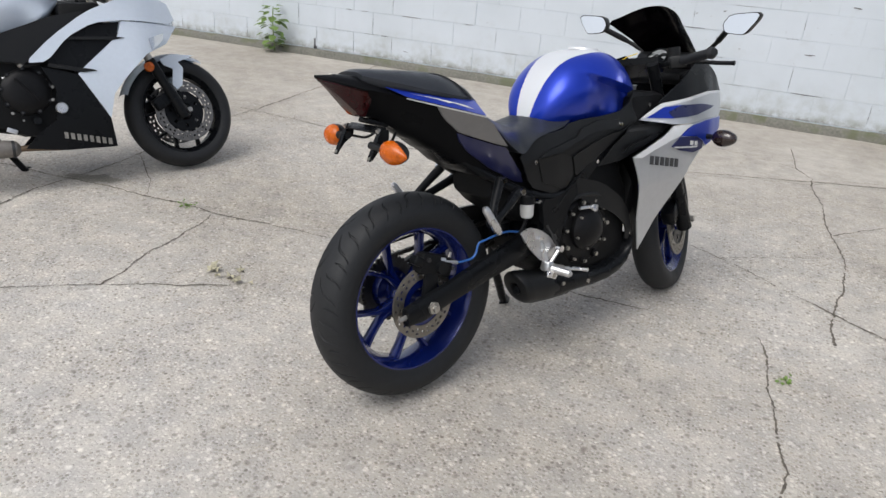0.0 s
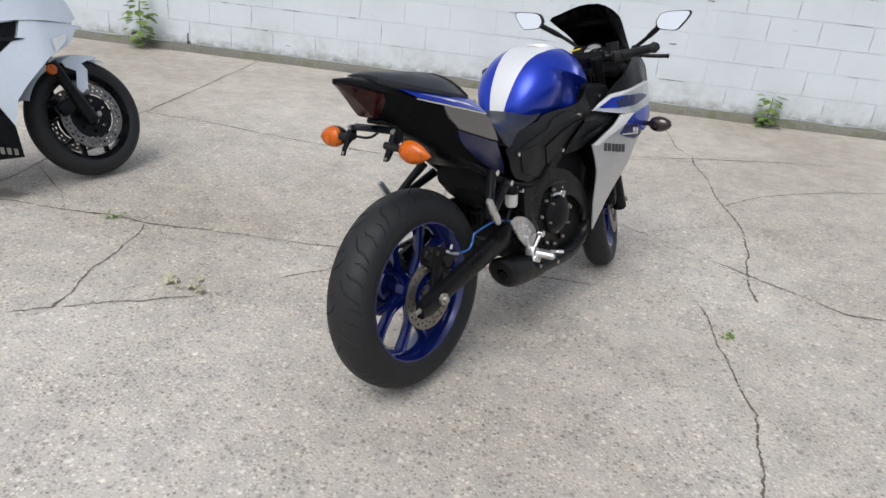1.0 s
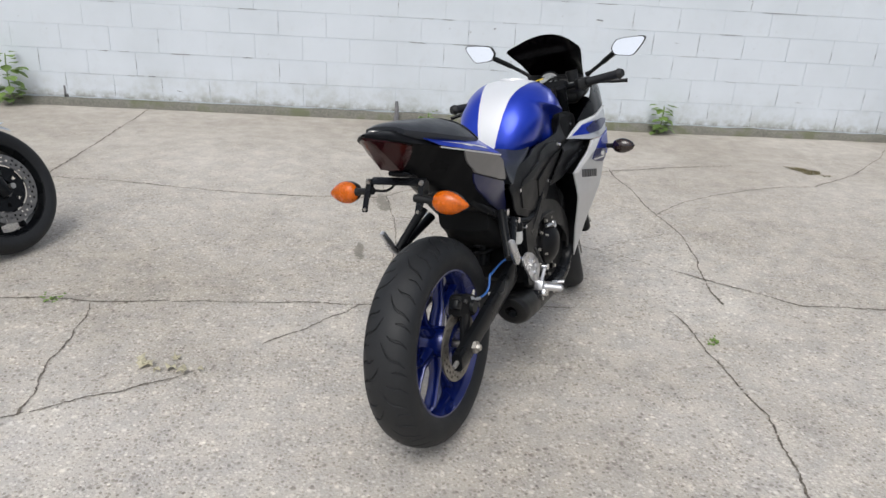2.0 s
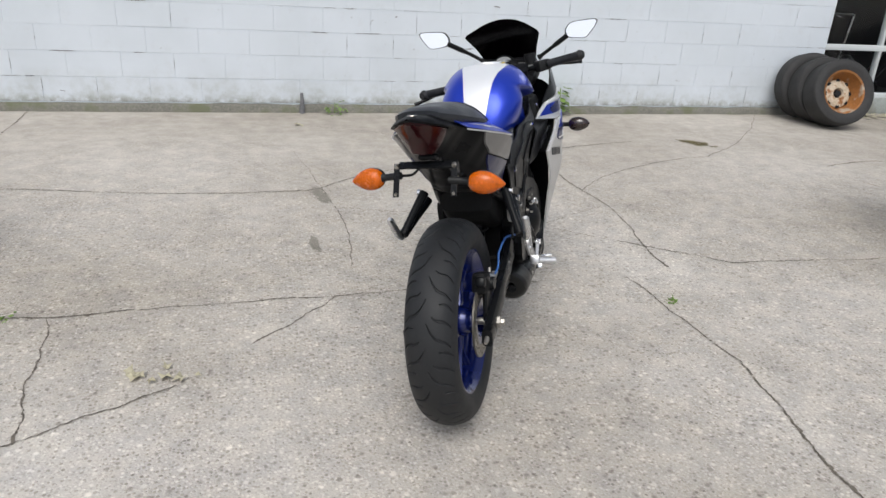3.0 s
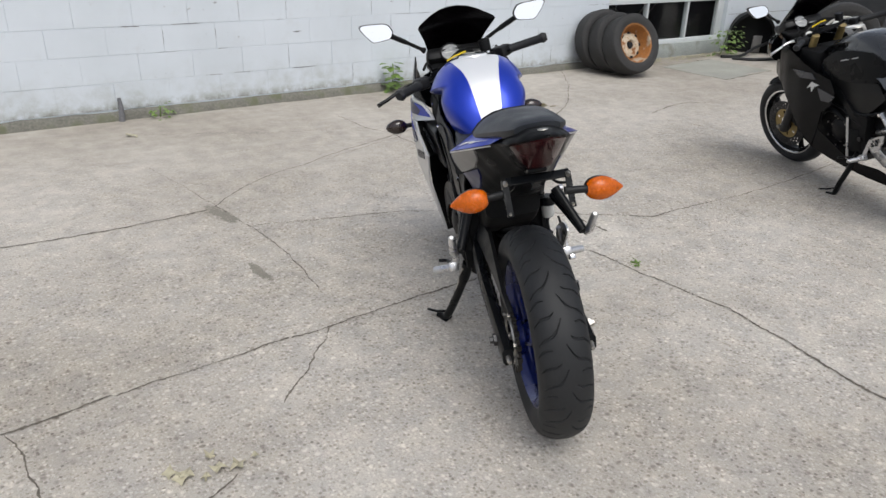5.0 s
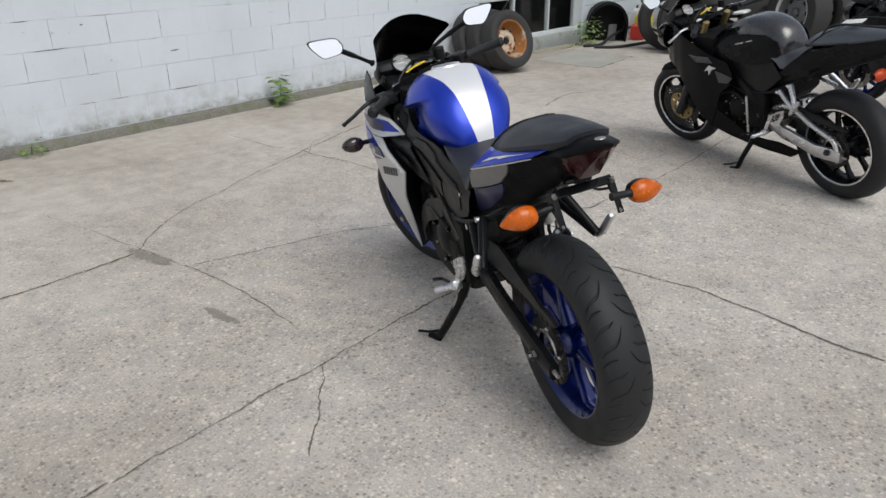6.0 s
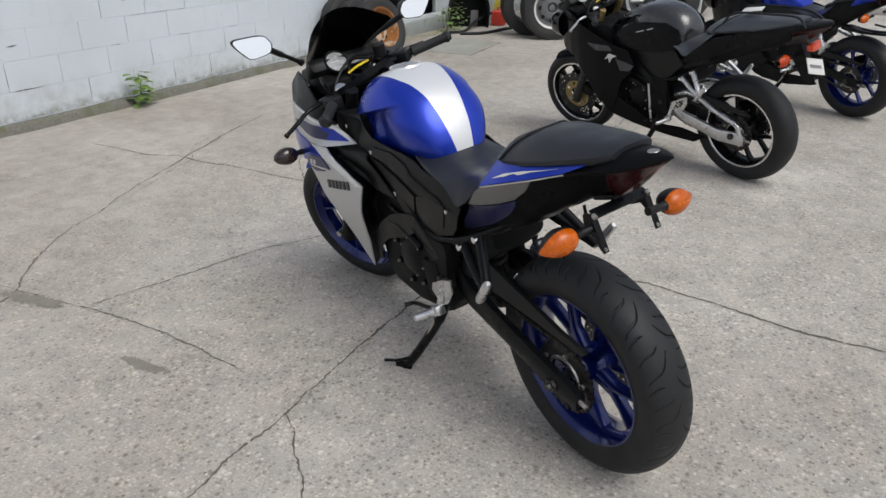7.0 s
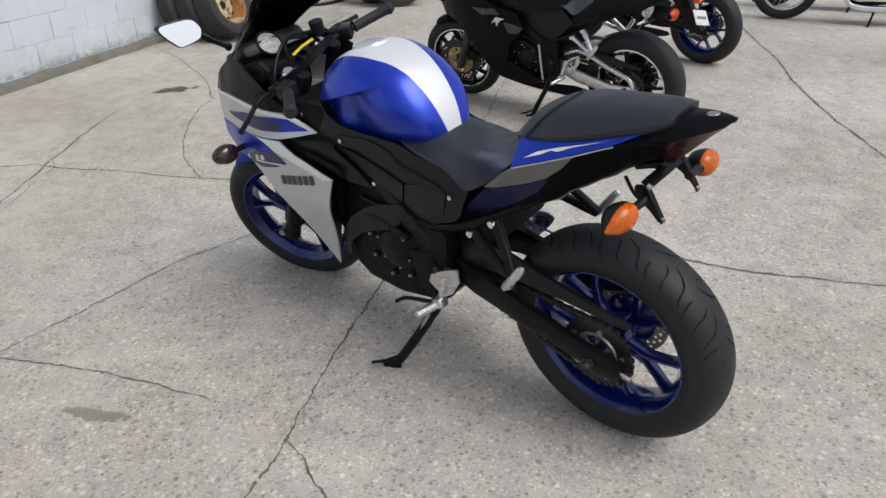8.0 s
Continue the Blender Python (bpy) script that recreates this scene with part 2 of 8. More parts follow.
CHROME = surface("chrome", (0.75, 0.75, 0.76), 0.10, metal=1.0, vary=0.03, rough_vary=0.04)
STEEL = surface("worn_steel", (0.42, 0.40, 0.37), 0.38, metal=0.9, vary=0.2, scale=25)
BRAKE_STEEL = surface("brake_disc_steel", (0.25, 0.23, 0.20), 0.40, metal=0.85, vary=0.15, scale=30)
BRONZE = surface("gold_brake_carrier", (0.38, 0.29, 0.13), 0.40, metal=0.8, vary=0.2, scale=20)
CHAIN = surface("oiled_chain", (0.045, 0.042, 0.038), 0.45, metal=0.7, vary=0.4, scale=60)
AMBER = surface("amber_lens", (0.50, 0.098, 0.003), 0.24, vary=0.38, scale=45, fine=160, coat=0.15, shine=0.35)
TAIL_BLACK = surface("tail_black", (0.0062, 0.0064, 0.0072), 0.34, shine=0.05, vary=0.12, scale=10)
RED_LENS = surface("red_lens", (0.026, 0.0016, 0.0026), 0.20, vary=0.25, scale=25, coat=0.0, shine=0.3)
SMOKED = surface("smoked_screen", (0.003, 0.002, 0.003), 0.14, vary=0.1, shine=0.2, rough_vary=0.05)
MIRROR = surface("mirror_glass", (0.92, 0.93, 0.95), 0.03, metal=1.0, vary=0.01, rough_vary=0.01)
DISPLAY = surface("grey_display", (0.12, 0.13, 0.13), 0.3, vary=0.3, scale=60, shine=0.4)
DIAL = surface("dial_face", (0.32, 0.33, 0.34), 0.35, vary=0.3, scale=60, shine=0.4)
YELLOW = surface("yellow_tag", (0.70, 0.52, 0.02), 0.5, vary=0.08)
BLUE_HOSE = surface("blue_hose", (0.03, 0.12, 0.38), 0.4, vary=0.1)
WHITE_PLASTIC = surface("white_plastic", (0.62, 0.62, 0.60), 0.4, vary=0.08)
WHITE_PEARL = surface("pearl_white_paint", (0.62, 0.685, 0.775), 0.22, vary=0.04, coat=1.0, rough_vary=0.04)
RUST = surface("rusty_wheel", (0.30, 0.125, 0.035), 0.75, metal=0.3, vary=0.35, scale=14, fine=80, bump=0.4, spots=((0.42, 0.36, 0.28), 0.3, 9))
FRAME_WHITE = surface("window_frame_paint", (0.52, 0.55, 0.56), 0.5, vary=0.08, scale=5, bump=0.1)
LEAF = surface("weed_leaf", (0.15, 0.235, 0.055), 0.5, vary=0.35, scale=14)
DRY_LEAF = surface("dry_leaf", (0.38, 0.35, 0.25), 0.8, vary=0.4, scale=18)

# ---- mesh tools ----


def part(name, bm, material, parent=None, label="", m=None, sharp=38):
    """Links a bmesh as one mesh object under a thing or a part."""
    if m is not None:
        bmesh.ops.transform(bm, matrix=m, verts=bm.verts)
    bmesh.ops.recalc_face_normals(bm, faces=bm.faces)
    limit = radians(sharp)
    for f in bm.faces:
        f.smooth = True
    for e in bm.edges:
        if len(e.link_faces) == 2 and e.calc_face_angle(0) > limit:
            e.smooth = False
    me = bpy.data.meshes.new(name)
    bm.to_mesh(me)
    bm.free()
    me.materials.append(material)
    ob = new(name, me)
    if parent is not None:
        ob.parent = parent
    if label:
        tagged(ob, label)
    return ob


def add(bm, verts, faces):
    vs = [bm.verts.new(v) for v in verts]
    for f in faces:
        try:
            bm.faces.new([vs[i] for i in f])
        except ValueError:
            pass
    return bm


def box(size, at=(0, 0, 0), bevel=0.0, rot=None, bm=None, seg=2):
    bm = bm or bmesh.new()
    made = bmesh.ops.create_cube(bm, size=1)["verts"]
    bmesh.ops.scale(bm, vec=size, verts=made)
    if bevel:
        edges = list({e for v in made for e in v.link_edges})
        made = bmesh.ops.bevel(bm, geom=edges, offset=bevel, segments=seg, affect="EDGES", profile=0.5)["verts"]
    if rot:
        bmesh.ops.transform(bm, matrix=Euler([radians(a) for a in rot]).to_matrix().to_4x4(), verts=made)
    bmesh.ops.translate(bm, vec=at, verts=made)
    return bm


def loft(rings, bm=None, caps=True, closed=True):
    """A skin over rings of equally many points."""
    bm = bm or bmesh.new()
    rows = [[bm.verts.new(p) for p in r] for r in rings]
    n = len(rings[0])
    for a, b in zip(rows, rows[1:]):
        for i in range(n if closed else n - 1):
            j = (i + 1) % n
            bm.faces.new((a[i], a[j], b[j], b[i]))
    if caps:
        bm.faces.new(rows[0][::-1])
        bm.faces.new(rows[-1])
    return bm


def tube(points, radius, n=10, bm=None, caps=True):
    """A round bar along points; radius is one number or one for each point."""
    pts = [Vector(p) for p in points]
    rad = radius if isinstance(radius, (list, tuple)) else [radius] * len(pts)
    rings, side = [], None
    for i, p in enumerate(pts):
        d = (pts[min(i + 1, len(pts) - 1)] - pts[max(i - 1, 0)]).normalized()
        if side is None:
            side = d.orthogonal().normalized()
        side = (side - d * side.dot(d)).normalized()
        up = d.cross(side)
        rings.append([p + (side * math.cos(a) + up * math.sin(a)) * rad[i] for a in (2 * math.pi * k / n for k in range(n))])
    return loft(rings, bm, caps)


def curve(points, steps=6):
    """A smooth line through points (Catmull-Rom)."""
    p = [Vector(q) for q in points]
    p = [p[0] * 2 - p[1]] + p + [p[-1] * 2 - p[-2]]
    out = []
    for i in range(1, len(p) - 2):
        for s in range(steps):
            t = s / steps
            a, b, c, d = p[i - 1], p[i], p[i + 1], p[i + 2]
            out.append(0.5 * ((2 * b) + (c - a) * t + (2 * a - 5 * b + 4 * c - d) * t * t + (3 * b - a - 3 * c + d) * t ** 3))
    return out + [p[-2]]


def lathe(profile, n=48, bm=None, axis="y", closed=False):
    """Turns a profile of (offset along the axis, radius) round that axis."""
    rings = []
    for k in range(n):
        a = 2 * math.pi * k / n
        c, s = math.cos(a), math.sin(a)
        if axis == "y":
            rings.append([(r * c, o, r * s) for o, r in profile])
        elif axis == "x":
            rings.append([(o, r * c, r * s) for o, r in profile])
        else:
            rings.append([(r * c, r * s, o) for o, r in profile])
    return loft(rings + [rings[0]], bm, caps=False, closed=closed)


def clean(bm, d=0.0002):
    bmesh.ops.remove_doubles(bm, verts=bm.verts, dist=d)
    return bm


def rounded(outline, times=1):
    """Cuts the corners of an outline (Chaikin)."""
    for _ in range(times):
        out = []
        for i, a in enumerate(outline):
            b = outline[(i + 1) % len(outline)]
            out += [(a[0] * 0.82 + b[0] * 0.18, a[1] * 0.82 + b[1] * 0.18), (a[0] * 0.18 + b[0] * 0.82, a[1] * 0.18 + b[1] * 0.82)]
        outline = out
    return outline


def halves(poly, axis, at):
    """Cuts a convex polygon along a line; gives the two sides."""
    low, high = [], []
    for a, b in zip(poly, poly[1:] + poly[:1]):
        if a[axis] <= at:
            low.append(a)
        if a[axis] >= at:
            high.append(a)
        if (a[axis] - at) * (b[axis] - at) < 0:
            p, q = min(a, b), max(a, b)
            t = (at - p[axis]) / (q[axis] - p[axis])
            c = [p[0] + (q[0] - p[0]) * t, p[1] + (q[1] - p[1]) * t]
            c[axis] = at
            low.append(tuple(c))
            high.append(tuple(c))
    return low, high


def panel(outline, depth, thick=0.004, cell=0.03, side=1):
    """A thin curved panel: an outline in x, z laid on the surface y = side * depth(x, z)."""
    flat = bmesh.new()
    flat.faces.new([flat.verts.new((x, 0, z)) for x, z in outline])
    flat.normal_update()
    bmesh.ops.triangulate(flat, faces=flat.faces, ngon_method="EAR_CLIP")
    polys = [[(v.co.x, v.co.z) for v in f.verts] for f in flat.faces]
    flat.free()
    for axis in (0, 1):
        for k in range(int(min(q[axis] for q in outline) / cell) - 1, int(max(q[axis] for q in outline) / cell) + 2):
            polys = [h for q in polys for h in halves(q, axis, (k + 0.3717) * cell) if len(h) > 2]
    bm, front, back, done, seen = bmesh.new(), {}, {}, set(), collections.Counter()

    def point(x, z):
        key = (round(x, 5), round(z, 5))
        if key not in front:
            y = depth(x, z)
            front[key], back[key] = bm.verts.new((x, side * y, z)), bm.verts.new((x, side * (y - thick), z))
        return key
    for q in polys:
        keys = [point(*a) for a in q]
        keys = [k for k, n in zip(keys, keys[1:] + keys[:1]) if k != n]
        area = sum(a[0] * b[1] - b[0] * a[1] for a, b in zip(keys, keys[1:] + keys[:1]))
        if len(set(keys)) < 3 or len(set(keys)) != len(keys) or abs(area) < 1e-9 or frozenset(keys) in done:
            continue
        done.add(frozenset(keys))
        bm.faces.new([front[k] for k in keys])
        bm.faces.new([back[k] for k in reversed(keys)])
        for a, b in zip(keys, keys[1:] + keys[:1]):
            seen[(a, b)] += 1
    for a, b in list(seen):
        if (b, a) not in seen:
            bm.faces.new((front[b], front[a], back[a], back[b]))
    return bm


def interp(x, table):
    for (a, u), (b, v) in zip(table, table[1:]):
        if x <= b:
            t = max(0.0, min(1.0, (x - a) / (b - a)))
            t = t * t * (3 - 2 * t) * 0.5 + t * 0.5
            return u + (v - u) * t
    return table[-1][1]


def oval(x, w, zb, zt, n=20, power=2.6, flat=0.0):
    """A rounded cross-section at x, half width w, from zb to zt."""
    ring, zc, h = [], (zb + zt) / 2, (zt - zb) / 2
    for k in range(n):
        a = 2 * math.pi * k / n
        c, s = math.cos(a), math.sin(a)
        ring.append((x, w * math.copysign(abs(c) ** (2 / power), c), zc + h * math.copysign(abs(s) ** (2 / power), s)))
    return ring


def both_sides(make):
    """Calls make(+1) for the left and make(-1) for the right."""
    make(1)
    make(-1)


def thing(name, label, category, m, group=""):
    ob = new(name)
    ob.empty_display_size = 0.2
    ob.matrix_world = m
    return tagged(ob, label, category, group)

# ---- motorcycles: local x ahead from the rear axle, y left, z up from the ground ----


def turned(angle, wheelbase, rake=25, trail=0.095):
    """The turn of all that steers, round the steering axis."""
    a = radians(rake)
    axis, foot = Vector((-math.sin(a), 0, math.cos(a))), Vector((wheelbase + trail, 0, 0))
    return Matrix.Translation(foot) @ Matrix.Rotation(radians(angle), 4, axis) @ Matrix.Translation(-foot)


def tyre_mesh(R, hw, bead=0.219, grooves=0, n=120):
    """A rounded tyre; with grooves, curved sipes are sunk into its tread."""
    crown = R - bead
    prof = []
    steps = 100 if grooves else 16
    for k in range(steps + 1):
        phi = -math.pi / 2 + math.pi * k / steps
        prof.append((hw * math.sin(phi), R - crown * 0.62 + crown * 0.62 * math.cos(phi) ** 0.85 if abs(math.cos(phi)) > 1e-6 else R - crown * 0.62))
    prof = [(-hw * 0.80, bead), (-hw * 0.93, bead + crown * 0.16)] + prof + [(hw * 0.93, bead + crown * 0.16), (hw * 0.80, bead)]
    prof += [(hw * 0.6, bead - 0.004), (-hw * 0.6, bead - 0.004)]
    verts, faces, m = [], [], len(prof)
    count = 1150 if grooves else n
    pitch = 2 * math.pi / grooves if grooves else 1
    for i in range(count):
        th = 2 * math.pi * i / count
        for y, r in prof:
            d, u = 0.0, y / hw
            if grooves and abs(u) < 0.93 and r > R - crown * 0.55:
                au, flip = abs(u), (0.5 if u < 0 else 0.0)
                for lag, lo, hi, bend in ((0.0, 0.03, 0.86, 0.72), (0.36, 0.46, 0.92, 0.50), (0.66, 0.22, 0.90, 0.60)):
                    if lo <= au <= hi:
                        line = lag + flip + bend * au + 0.09 * math.sin(6.0 * au)
                        off = (th / pitch - line + 0.5) % 1.0 - 0.5
                        if abs(off) * pitch * R < 0.0034 * min(1.0, 3.0 * (au - lo + 0.08), 3.0 * (hi + 0.10 - au)):
                            d = 0.0042
            verts.append(((r - d) * math.cos(th), y, (r - d) * math.sin(th)))
    for i in range(count):
        j = (i + 1) % count
        for k in range(m):
            q = (k + 1) % m
            faces.append((i * m + k, i * m + q, j * m + q, j * m + k))
    return add(bmesh.new(), verts, faces)


def drilled_disc(r1, r2, thick, n=72, rows=5):
    """A brake disc with rows of holes."""
    bm = bmesh.new()
    for i in range(n):
        a, b = 2 * math.pi * i / n, 2 * math.pi * (i + 1) / n
        for k in range(rows):
            if 0 < k < rows - 1 and (i + 2 * k) % 4 == 0:
                continue
            u, v = r1 + (r2 - r1) * k / rows, r1 + (r2 - r1) * (k + 1) / rows
            q = [(u * math.cos(a), u * math.sin(a)), (v * math.cos(a), v * math.sin(a)), (v * math.cos(b), v * math.sin(b)), (u * math.cos(b), u * math.sin(b))]
            add(bm, [(x, s * thick / 2, z) for s in (1, -1) for x, z in q], [(0, 1, 2, 3), (7, 6, 5, 4), (0, 4, 5, 1), (1, 5, 6, 2), (2, 6, 7, 3), (3, 7, 4, 0)])
    return bm


def toothed(r, thick, teeth=43, hole=0.062):
    """A sprocket ring."""
    outer, inner = [], []
    for k in range(teeth * 4):
        a = 2 * math.pi * k / (teeth * 4)
        outer.append((a, r + (0.004 if k % 4 in (1, 2) else -0.003)))
        inner.append((a, hole))
    rings = [[(rr * math.cos(a), y, rr * math.sin(a)) for a, rr in src] for y, src in ((thick / 2, inner), (thick / 2, outer), (-thick / 2, outer), (-thick / 2, inner), (thick / 2, inner))]
    return clean(loft(rings, caps=False))


def wheel(parent, at, R, hw, rim, label, m=Matrix(), grooves=0, lip=None, arms=5, tyre_label="", rubber=None, phase=0.0):
    """A cast wheel with forked spokes and its tyre."""
    put = m @ Matrix.Translation(at)
    h = hw * 0.80
    body = lathe([(-h, 0.2215), (-h, 0.214), (-h + 0.012, 0.206), (-h * 0.45, 0.194), (h * 0.45, 0.194), (h - 0.012, 0.206), (h, 0.214), (h, 0.2215), (h - 0.008, 0.2185), (-h + 0.008, 0.2185)], 72, closed=True)
    lathe([(-0.062, 0.012), (-0.062, 0.030), (-0.035, 0.047), (0.035, 0.047), (0.062, 0.030), (0.062, 0.012)], 28, body, closed=True)
    root = part("wheel", clean(body), rim, parent, label, put)
    for k in range(arms):
        a = 2 * math.pi * (k + phase) / arms
        turn = Matrix.Rotation(-a, 4, "Y")
        for s in (-1, 1):
            path = [(0.038, 0, 0.005 * s), (0.082, 0, 0.006 * s), (0.104, 0, 0.010 * s), (0.147, 0, 0.033 * s), (0.198, 0, 0.066 * s)]
            wide, deep = (0.011, 0.010, 0.0085, 0.0085, 0.011), (0.024, 0.021, 0.018, 0.018, 0.022)
            rings = []
            for (x, _, z), w, d in zip(path, wide, deep):
                rings.append([(x, d * c, z + w * e) for c, e in ((1, 0.5), (0.6, 1), (-0.6, 1), (-1, 0.5), (-1, -0.5), (-0.6, -1), (0.6, -1), (1, -0.5))])
            part("spoke", loft(rings), rim, root, "", put @ turn)
    if lip:
        for s in (-1, 1):
            part("rim_lip", lathe([(s * h, 0.2105), (s * (h + 0.003), 0.213), (s * (h + 0.003), 0.2225), (s * h, 0.2235)], 72, closed=True), lip, root, "", put)
    part("tyre", tyre_mesh(R, hw, grooves=grooves), rubber or RUBBER, root, tyre_label, put, 24 if grooves else 38)
    return root, put


W_BODY = [(-0.27, 0.015), (-0.2, 0.075), (-0.1, 0.115), (0.0, 0.132), (0.1, 0.146), (0.2, 0.157), (0.4, 0.176), (0.55, 0.196), (0.85, 0.212), (1.2, 0.222), (1.35, 0.195), (1.46, 0.150), (1.53, 0.105), (1.58, 0.03)]


def flank(extra=0.0, table=W_BODY):
    """The half width of the bodywork over its side view."""
    def depth(x, z):
        w = interp(x, table)
        high = 10.0 - 7.5 * max(0.0, min(1.0, (x - 0.86) / 0.22))
        k = high if z > 0.66 else 0.55
        return max(0.012, w * (1 - k * (z - 0.66) ** 2)) + extra
    return depth


W_FAIR = [(0.6, 0.175), (0.8, 0.203), (0.9, 0.212), (1.0, 0.222), (1.12, 0.230), (1.25, 0.222), (1.35, 0.199), (1.42, 0.170), (1.48, 0.130), (1.53, 0.09), (1.58, 0.03)]


def fairing_flank(extra=0.0):
    """The fairing's sides: drawn in towards the belly and the cockpit, and towards the tank at the upper rear."""
    def depth(x, z):
        w = interp(x, W_FAIR)
        w -= 0.20 * max(0.0, 0.55 - z) if z < 0.66 else w * 2.4 * (z - 0.66) ** 2
        inward = max(0.0, min(1.0, (1.08 - x) / 0.17)) * max(0.0, min(1.0, (z - 0.735) / 0.03))
        return max(0.012, w - inward * (w - 0.152)) + extra
    return depth


W_TAIL = [(-0.27, 0.02), (-0.2, 0.072), (-0.1, 0.110), (0.0, 0.156), (0.1, 0.181), (0.17, 0.189), (0.26, 0.182), (0.34, 0.165), (0.42, 0.152)]


def tail_flank(extra=0.0):
    """The tail's sides: flared to an edge line, leaning in above it and tucked under below it."""
    def depth(x, z):
        w, edge = interp(x, W_TAIL), 0.846 - 0.384 * (x - 0.156)
        return max(0.01, w - (1.55 * (z - edge) if z > edge else (0.75 - 1.0 * max(0.0, min(0.45, x - 0.1))) * (edge - z))) + extra
    return depth


TAIL_EDGE = [(-0.262, 0.006, 0.972), (-0.235, 0.034, 0.962), (-0.2, 0.060, 0.950), (-0.16, 0.079, 0.937), (-0.1, 0.086, 0.925), (-0.05, 0.097, 0.911), (0.04, 0.140, 0.884), (0.1, 0.165, 0.867), (0.158, 0.182, 0.850), (0.21, 0.185, 0.830), (0.26, 0.180, 0.810), (0.34, 0.165, 0.780), (0.42, 0.152, 0.750)]
TAIL_SHELF = [(-0.262, 0.004, 0.974), (-0.2, 0.036, 0.964), (-0.16, 0.050, 0.957), (-0.106, 0.064, 0.950), (-0.05, 0.078, 0.938), (0.0, 0.090, 0.928), (0.098, 0.102, 0.905), (0.180, 0.100, 0.888), (0.27, 0.094, 0.850), (0.42, 0.09, 0.80)]
TAIL_TOP = [(-0.262, 0.976), (-0.2, 0.974), (-0.15, 0.969), (-0.1, 0.960), (0.0, 0.940), (0.1, 0.912), (0.18, 0.890), (0.27, 0.852)]


def crest_flank(extra=0.0):
    """The hero's tail: a sloping shelf down to its edge line, tucked under below it."""
    def depth(x, z):
        y0, z0 = interp(x, [(a, b) for a, b, c in TAIL_EDGE]), interp(x, [(a, c) for a, b, c in TAIL_EDGE])
        y1, z1 = interp(x, [(a, b) for a, b, c in TAIL_SHELF]), interp(x, [(a, c) for a, b, c in TAIL_SHELF])
        if z > z0:
            return max(0.004, y0 - (z - z0) * (y0 - y1) / max(0.004, z1 - z0)) + extra
        return max(0.006, y0 - (0.75 - 1.0 * max(0.0, min(0.45, x - 0.1))) * (z0 - z)) + extra
    return depth


TALL_TANK = [(0.338, 0.76, 0.80, 0.05), (0.350, 0.745, 0.862, 0.088), (0.375, 0.735, 0.912, 0.112), (0.42, 0.73, 0.950, 0.134), (0.50, 0.725, 0.977, 0.152), (0.58, 0.725, 0.984, 0.160), (0.66, 0.725, 0.976, 0.163), (0.74, 0.73, 0.952, 0.162), (0.80, 0.735, 0.922, 0.157), (0.86, 0.755, 0.882, 0.146), (0.91, 0.785, 0.840, 0.12)]


def tank_side(extra=0.0):
    """The lower half of the black bike's tank."""
    def depth(x, z):
        return interp(x, [(r[0], r[3]) for r in TALL_TANK]) * (1.02 - 0.26 * max(0.0, (z - 0.74) / 0.25) ** 2) + extra
    return depth


W_SLIM = [(0.2, 0.15), (0.6, 0.19), (0.95, 0.212), (1.1, 0.205), (1.2, 0.185), (1.3, 0.150), (1.38, 0.105), (1.44, 0.05), (1.48, 0.02)]


def slim_flank(extra=0.0):
    """A fairing side that narrows early towards the nose."""
    def depth(x, z):
        return max(0.012, interp(x, W_SLIM) * (1 - (1.2 if z > 0.6 else 0.8) * (z - 0.6) ** 2)) + extra
    return depth


def cover_flank(extra=0.0):
    """The matt cover under the tank: two faces that meet in a soft crease."""
    def depth(x, z):
        d = (z - 0.690 - 0.16 * (x - 0.40)) * 0.985
        return 0.150 - 0.10 * max(0.0, 0.50 - x) - (0.22 * d if d > 0 else -0.10 * d) + extra
    return depth


TANK = [  # x, lower z, upper z, half width
    (0.494, 0.794, 0.799, 0.040), (0.499, 0.791, 0.818, 0.072), (0.508, 0.789, 0.845, 0.096), (0.526, 0.788, 0.882, 0.118), (0.556, 0.788, 0.924, 0.136), (0.596, 0.788, 0.961, 0.150), (0.645, 0.788, 0.985, 0.161),
    (0.705, 0.788, 0.999, 0.168), (0.765, 0.788, 1.003, 0.169), (0.815, 0.788, 0.994, 0.164), (0.855, 0.788, 0.976, 0.155), (0.885, 0.792, 0.950, 0.141), (0.905, 0.804, 0.922, 0.118), (0.912, 0.82, 0.89, 0.09)]
STRIPE_N, FLANK_N, BELLY_N = 8, 30, 4


def soft(u):
    u = max(0.0, min(1.0, u))
    return u * u * (3 - 2 * u)


